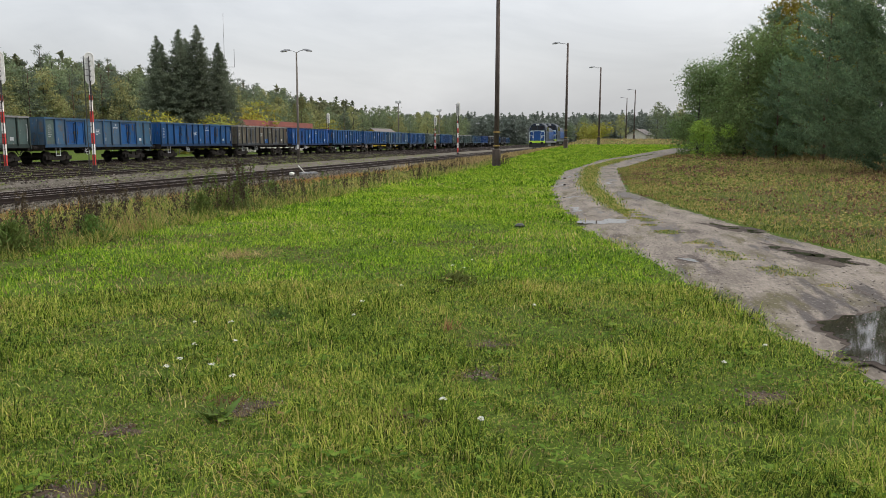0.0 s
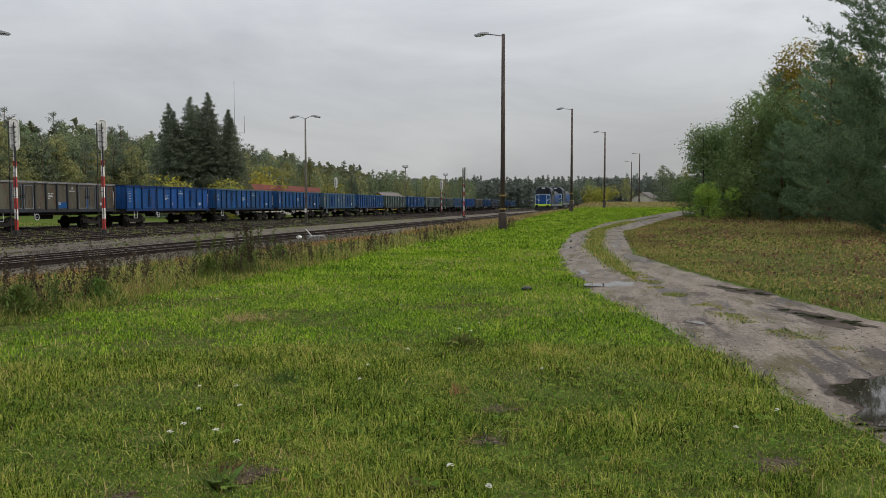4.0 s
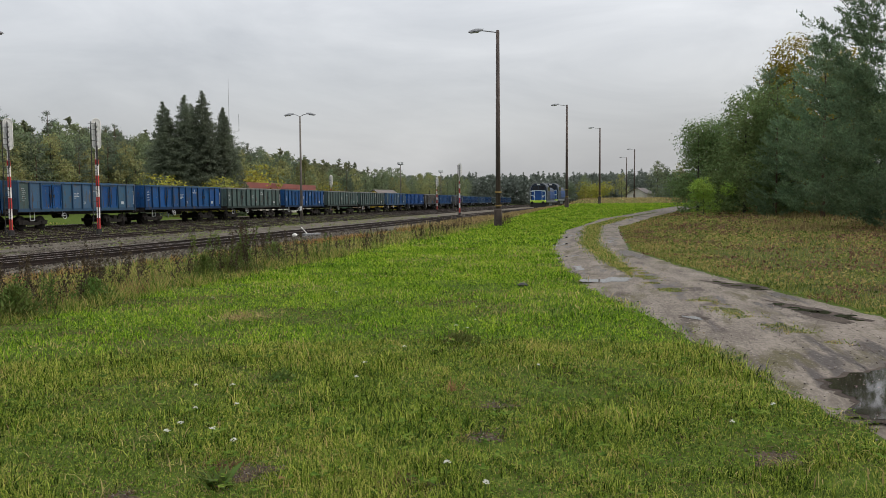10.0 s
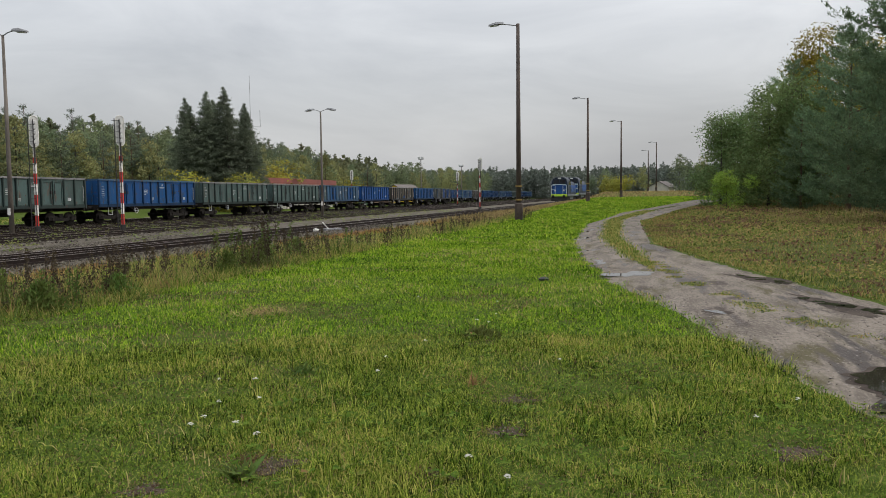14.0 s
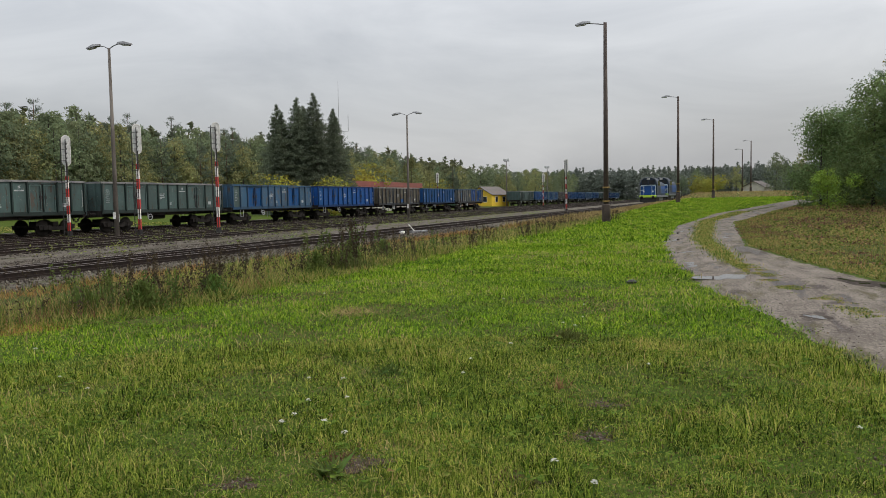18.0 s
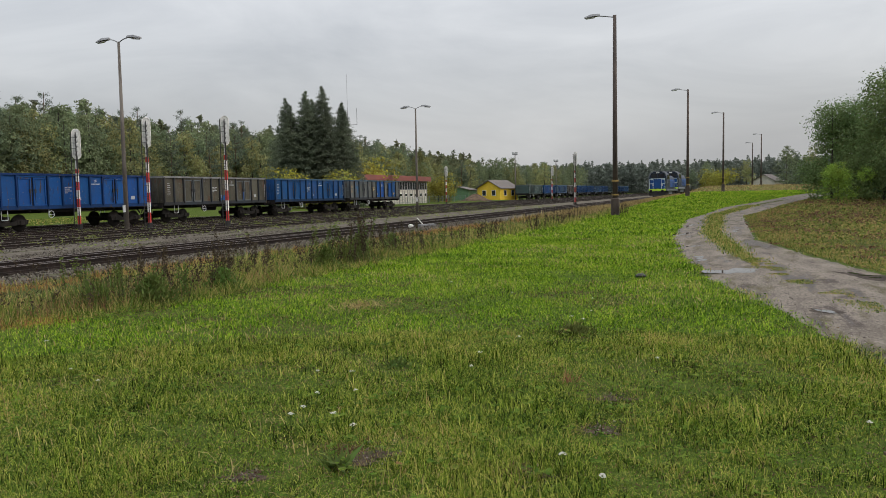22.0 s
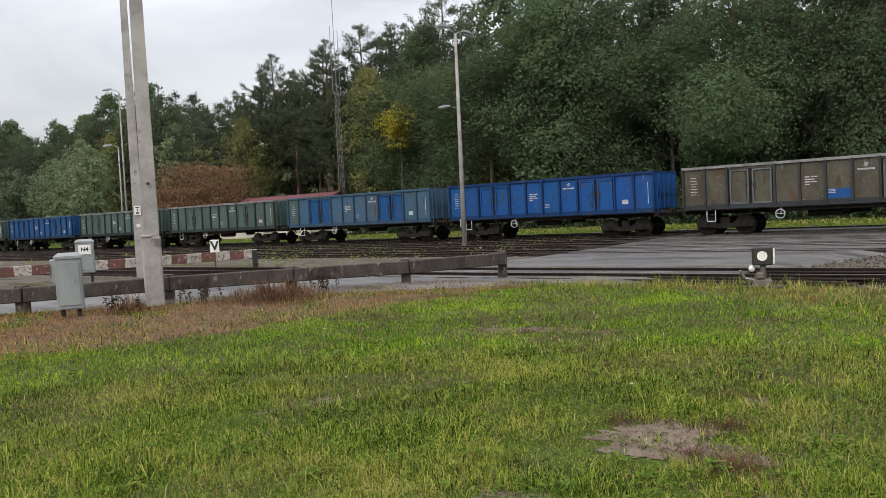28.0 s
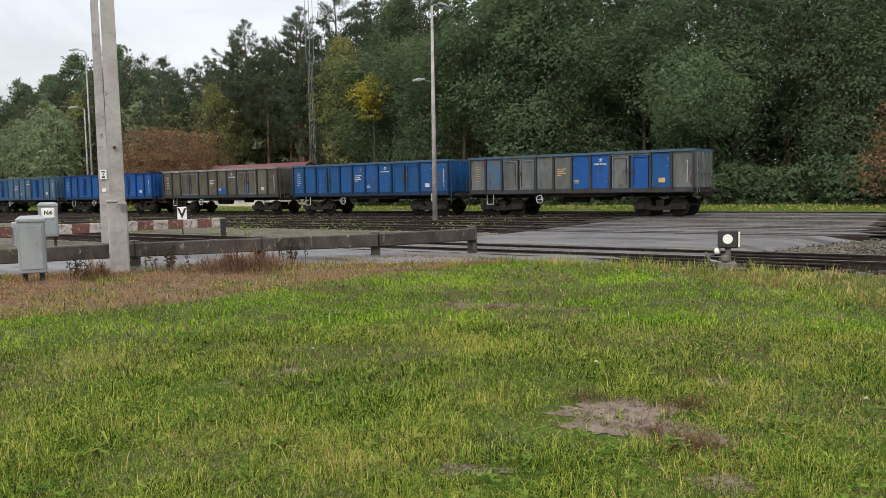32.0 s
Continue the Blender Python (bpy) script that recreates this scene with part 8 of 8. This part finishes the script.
weed("dock_plant", "tall dark withered dock stalk", -8.27, 16.8, 1.55, 3, WEED_BROWN, 1, 0.05, 3.0)
k = 2
for x, y, h, st, m in ((-8.6, 17.6, 1.2, 9, WEED), (-8.9, 16.0, 1.1, 8, WEED), (-8.2, 15.2, 1.0, 6, WEED_BROWN), (-9.3, 18.2, 1.2, 7, WEED_BROWN), (-7.9, 18.6, 1.0, 6, WEED_BROWN), (-8.0, 20.5, 0.8, 7, WEED), (-9.6, 14.2, 0.9, 6, WEED_BROWN),
                       (-9.0, 12.4, 0.85, 9, WEED_BROWN), (-8.7, 11.0, 0.8, 8, WEED_BROWN), (-9.4, 9.8, 0.75, 12, WEED), (-8.4, 9.9, 0.6, 14, WEED), (-9.8, 11.2, 0.9, 7, WEED_BROWN), (-9.55, 7.1, 0.95, 4, WEED_BROWN), (-10.8, 6.5, 0.6, 6, WEED_BROWN), (-11.6, 4.2, 0.6, 6, WEED_BROWN),
                       (-12.4, 2.4, 0.55, 6, WEED_BROWN), (-8.1, 24, 0.7, 8, WEED_BROWN), (-8.4, 28, 0.7, 9, WEED_BROWN), (-7.9, 32, 0.7, 9, WEED_BROWN), (-8.1, 37, 0.7, 10, WEED_BROWN), (-8.2, 42, 0.7, 10, WEED_BROWN), (-6.6, 49.2, 0.8, 14, WEED_BROWN), (-10.4, 22, 0.7, 7, WEED_BROWN), (-12.2, -12.6, 0.55, 10, WEED_BROWN), (-9.9, -13.6, 0.5, 12, WEED_BROWN), (-8.3, -13.9, 0.45, 8, WEED_BROWN)):
    weed("withered_weed", "withered brown weed with dark seed heads" if m is WEED_BROWN else "leafy green weed with thin stems", x, y, h, st, m, k, 0.28)
    k += 1


def grass_clump(x, y, r, h, n, seed, label, material=None):
    q = np.random.default_rng(seed)
    px, py = x + q.normal(0, r * 0.5, n), y + q.normal(0, r * 0.5, n)
    d = np.clip(np.hypot(px - x, py - y) / r, 0, 1) - 0.6 * wave(px, py, 5.0, seed)
    return blades(px, py, h * np.clip(1.0 - 0.6 * d, 0.2, 1.5) * q.uniform(0.5, 1.2, n), np.full(n, 0.013), q.uniform(0.4, 1.7, n), q, "grass_clump", material or GRASS_DRY, label, "grass clump")


grass_clump(-7.50, 2.05, 0.46, 0.90, 560, 3, "tall withered grass clump at the foot of the pole", VERGE)
grass_clump(-7.35, 2.35, 0.40, 0.66, 520, 13, "withered yellow-brown grass clump leaning away from the pole", VERGE)
grass_clump(-7.45, 1.85, 0.36, 0.80, 420, 6, "leafy green grass clump at the foot of the pole", WEED)
grass_clump(-7.15, 1.85, 0.46, 0.40, 420, 16, "low leafy green grass clump beside the pole", WEED)
grass_clump(-7.95, 0.75, 0.50, 0.50, 520, 4, "withered grass clump beside the pole", VERGE)
grass_clump(-8.3, 0.6, 0.45, 0.40, 260, 14, "low reddish grass clump at the foot of the pole", DRY_RED)
grass_clump(-9.05, 9.2, 0.6, 0.55, 700, 8, "dense dark green grass clump beside the tracks", WEED)
grass_clump(-8.5, 16.4, 0.6, 0.7, 600, 9, "leafy green clump beside the tracks", WEED)
grass_clump(-10.7, -12.6, 1.1, 0.52, 1500, 5, "reddish brown twiggy herbs beside the guard rail", RUSTY)
grass_clump(-8.3, -13.9, 0.35, 0.42, 260, 15, "reddish brown twiggy herbs beside the concrete pole", RUSTY)


FLOWERS = [(-3.05, 5.87), (-2.89, 5.0), (-2.76, 4.58), (-2.81, 4.50), (-2.58, 4.67), (-2.63, 5.11), (-2.35, 4.52), (-0.91, 4.25), (-0.64, 3.93), (-4.38, 12.06), (-1.66, 8.99), (-1.83, 9.16), (1.15, 6.07), (0.76, 5.31), (-2.09, 7.71), (-2.27, 6.98), (-6.38, 4.71), (-6.36, 4.80), (-6.69, 6.1), (-5.56, 5.31)]


def yarrow():
    """Flat white flower heads on thin stems."""
    r = np.random.default_rng(12)
    spots = list(FLOWERS)
    for k in range(26):
        a, d = radians(r.uniform(-12, 150)), r.uniform(5, 13)
        spots.append((-d * math.sin(a), d * math.cos(a)))
    for k, (x, y) in enumerate(spots):
        if not lawn_ok(np.array([x]), np.array([y]))[0]:
            continue
        t = thing("white_flower", "small flat white flower head in the grass", "flower", "flowers in the grass", pose(x, y, float(rise(x, y))))
        h = r.uniform(0.09, 0.17)
        part("stem", Shape().tube((0, 0, -0.02), (0.01, 0, h), 0.003, n=4), WEED, t)
        s = Shape()
        w = 0.021 * r.uniform(0.6, 1.3) if k < len(FLOWERS) else 0.014
        for j in range(16):
            b, u = r.uniform(0, 6.28), w * math.sqrt(r.uniform(0, 1))
            px, py, c, q = 0.01 + u * math.cos(b), u * math.sin(b), 0.008, r.uniform(0, 1.5)
            pz = h + 0.012 * (1 - (u / w) ** 2) + r.uniform(0, 0.006)
            s.add([(px + c * math.cos(q + 1.57 * i), py + c * math.sin(q + 1.57 * i), pz) for i in range(4)], [(0, 1, 2, 3)])
        part("petals", s, PETAL, t)


# soil heap beside the fence
heap = np.random.default_rng(4)
hv, hf = leaves(np.stack([heap.normal(0, 1.5, 900), heap.normal(0, 1.9, 900), np.zeros(900)], 1), np.tile([0.0, 0.0, 1.0], (900, 1)), 0.35, heap, 0.8)
hv[:, 2] = 1.5 * np.exp(-(hv[:, 0] ** 2 / 4.5 + hv[:, 1] ** 2 / 7.0)) - 0.1
hv += np.array([-49.0, 150.0, 0.0])
tagged(soup("soil_heap", hv, hf, mat("heaped_soil", (0.12, 0.085, 0.060), (0.07, 0.05, 0.036), 3, 0.95, spec=0.05, island=0.3)), "brown heap of tipped soil beside the fence", "soil heap", kind="stuff")


# single plants in the lawn
def leaf_tuft(name, label, x, y, n, length, material, seed, up=0.5, spread=0.04, slim=0.2, tall=0.0):
    """Leaves or blades rising from a loose patch: spread is the patch's radius, slim the leaves' width."""
    r = np.random.default_rng(seed)
    a = r.uniform(0, 6.28, n)
    d = np.stack([np.cos(a), np.sin(a), up * r.uniform(0.3, 1.5, n)], 1)
    d /= np.linalg.norm(d, axis=1, keepdims=True)
    k = length * r.uniform(0.6, 1.3, n)
    b, u = r.uniform(0, 6.28, n), spread * np.abs(r.normal(0, 0.6, n))
    c = np.stack([x + u * np.cos(b), y + u * np.sin(b), 0.01 + tall * r.uniform(0, 1, n) * np.exp(-(u / max(spread, 0.01)) ** 2)], 1) + d * (k * 0.45)[:, None]
    v, f = sprays(c, np.tile([0.0, 0.0, 1.5], (n, 1)), k * 0.5, r, slim, d * 2)
    tagged(soup(name, v, f, material), label, "plant", kind="stuff")


leaf_tuft("dandelion_leaves", "dark green jagged dandelion leaves", -2.17, 3.99, 46, 0.16, WEED, 1, 0.55, 0.05, 0.2)
leaf_tuft("leafy_weed", "dark green leafy weed with small white flowers", -1.71, 8.75, 420, 0.09, WEED, 2, 1.6, 0.22, 0.3)
leaf_tuft("leafy_weed", "dark green leafy weed in the lawn", -2.95, 6.6, 120, 0.08, WEED, 3, 1.2, 0.14, 0.3)
leaf_tuft("leafy_weed", "dark green leafy weed in the lawn", -6.6, 3.2, 160, 0.10, WEED, 5, 1.4, 0.20, 0.3)
for k, (x, y, n, h) in enumerate(((-8.25, 9.5, 1500, 0.42), (-8.3, 11.3, 1100, 0.36), (-8.3, 14.9, 1000, 0.5), (-8.7, 17.3, 1500, 0.62), (-9.0, 20.0, 900, 0.5))):
    leaf_tuft("leafy_clump", "dark green leafy clump of herbs beside the tracks", x, y, n, 0.10, WEED, 60 + k, 1.2, 0.36, 0.28, h)
leaf_tuft("withered_leaves", "brown withered blades inside the grass clump at the pole", -7.42, 2.12, 800, 0.12, RUSTY, 90, 1.2, 0.46, 0.10, 0.46)
leaf_tuft("dock_seedling", "low reddish brown dock plant in the lawn", -1.29, 6.35, 40, 0.14, DRY_RED, 4, 3.0, 0.10, 0.08)
for k, (x, y, n, w) in enumerate(((-4.64, -1.46, 900, 0.24), (-5.45, -1.75, 600, 0.24), (-5.3, -2.45, 380, 0.24), (-6.3, -2.0, 420, 0.3), (-2.25, 4.25, 160, 0.16), (-4.75, -1.75, 260, 0.16), (-5.02, 9.97, 900, 0.50), (-0.3, 5.9, 150, 0.16), (-1.2, 4.2, 150, 0.16), (-7.1, -3.4, 260, 0.4), (-8.6, -5.3, 420, 0.5))):
    leaf_tuft("withered_tuft", "reddish withered blades round a bare patch", x, y, n, 0.085 if k != 6 else 0.12, RUSTY if k != 6 else GRASS_DRY, 20 + k, 0.7, w * 1.2, 0.05)


yarrow()
tagged(part("stone", Shape().turned([(0.03, 0), (0.09, 0.02), (0.10, 0.05), (0.05, 0.08)], 9), DARK_STEEL, None, m=pose(-1.63, 14.6, 0.0)), "dark stone lying in the grass", "stone")


# ---- movement ----
TAIL = [(0.0, 284.6), (3.0, 258.9), (6.0, 233.0), (9.0, 206.4), (13.0, 169.9), (16.0, 142.0), (19.0, 113.8), (23.0, 76.4), (26.0, 47.0), (28.5, 22.9), (32.0, -11.0)]


def motions():
    """The train rolls by; each wagon follows the next at one spacing."""
    for k, w in enumerate(WAGONS):
        turn = 180 if k % 3 == 1 else 0
        walk(w, [(t, pose(TRACK_X["train"], s - SPACING * (k + 0.5), 0.064, 0, 0, turn)) for t, s in TAIL])


motions()
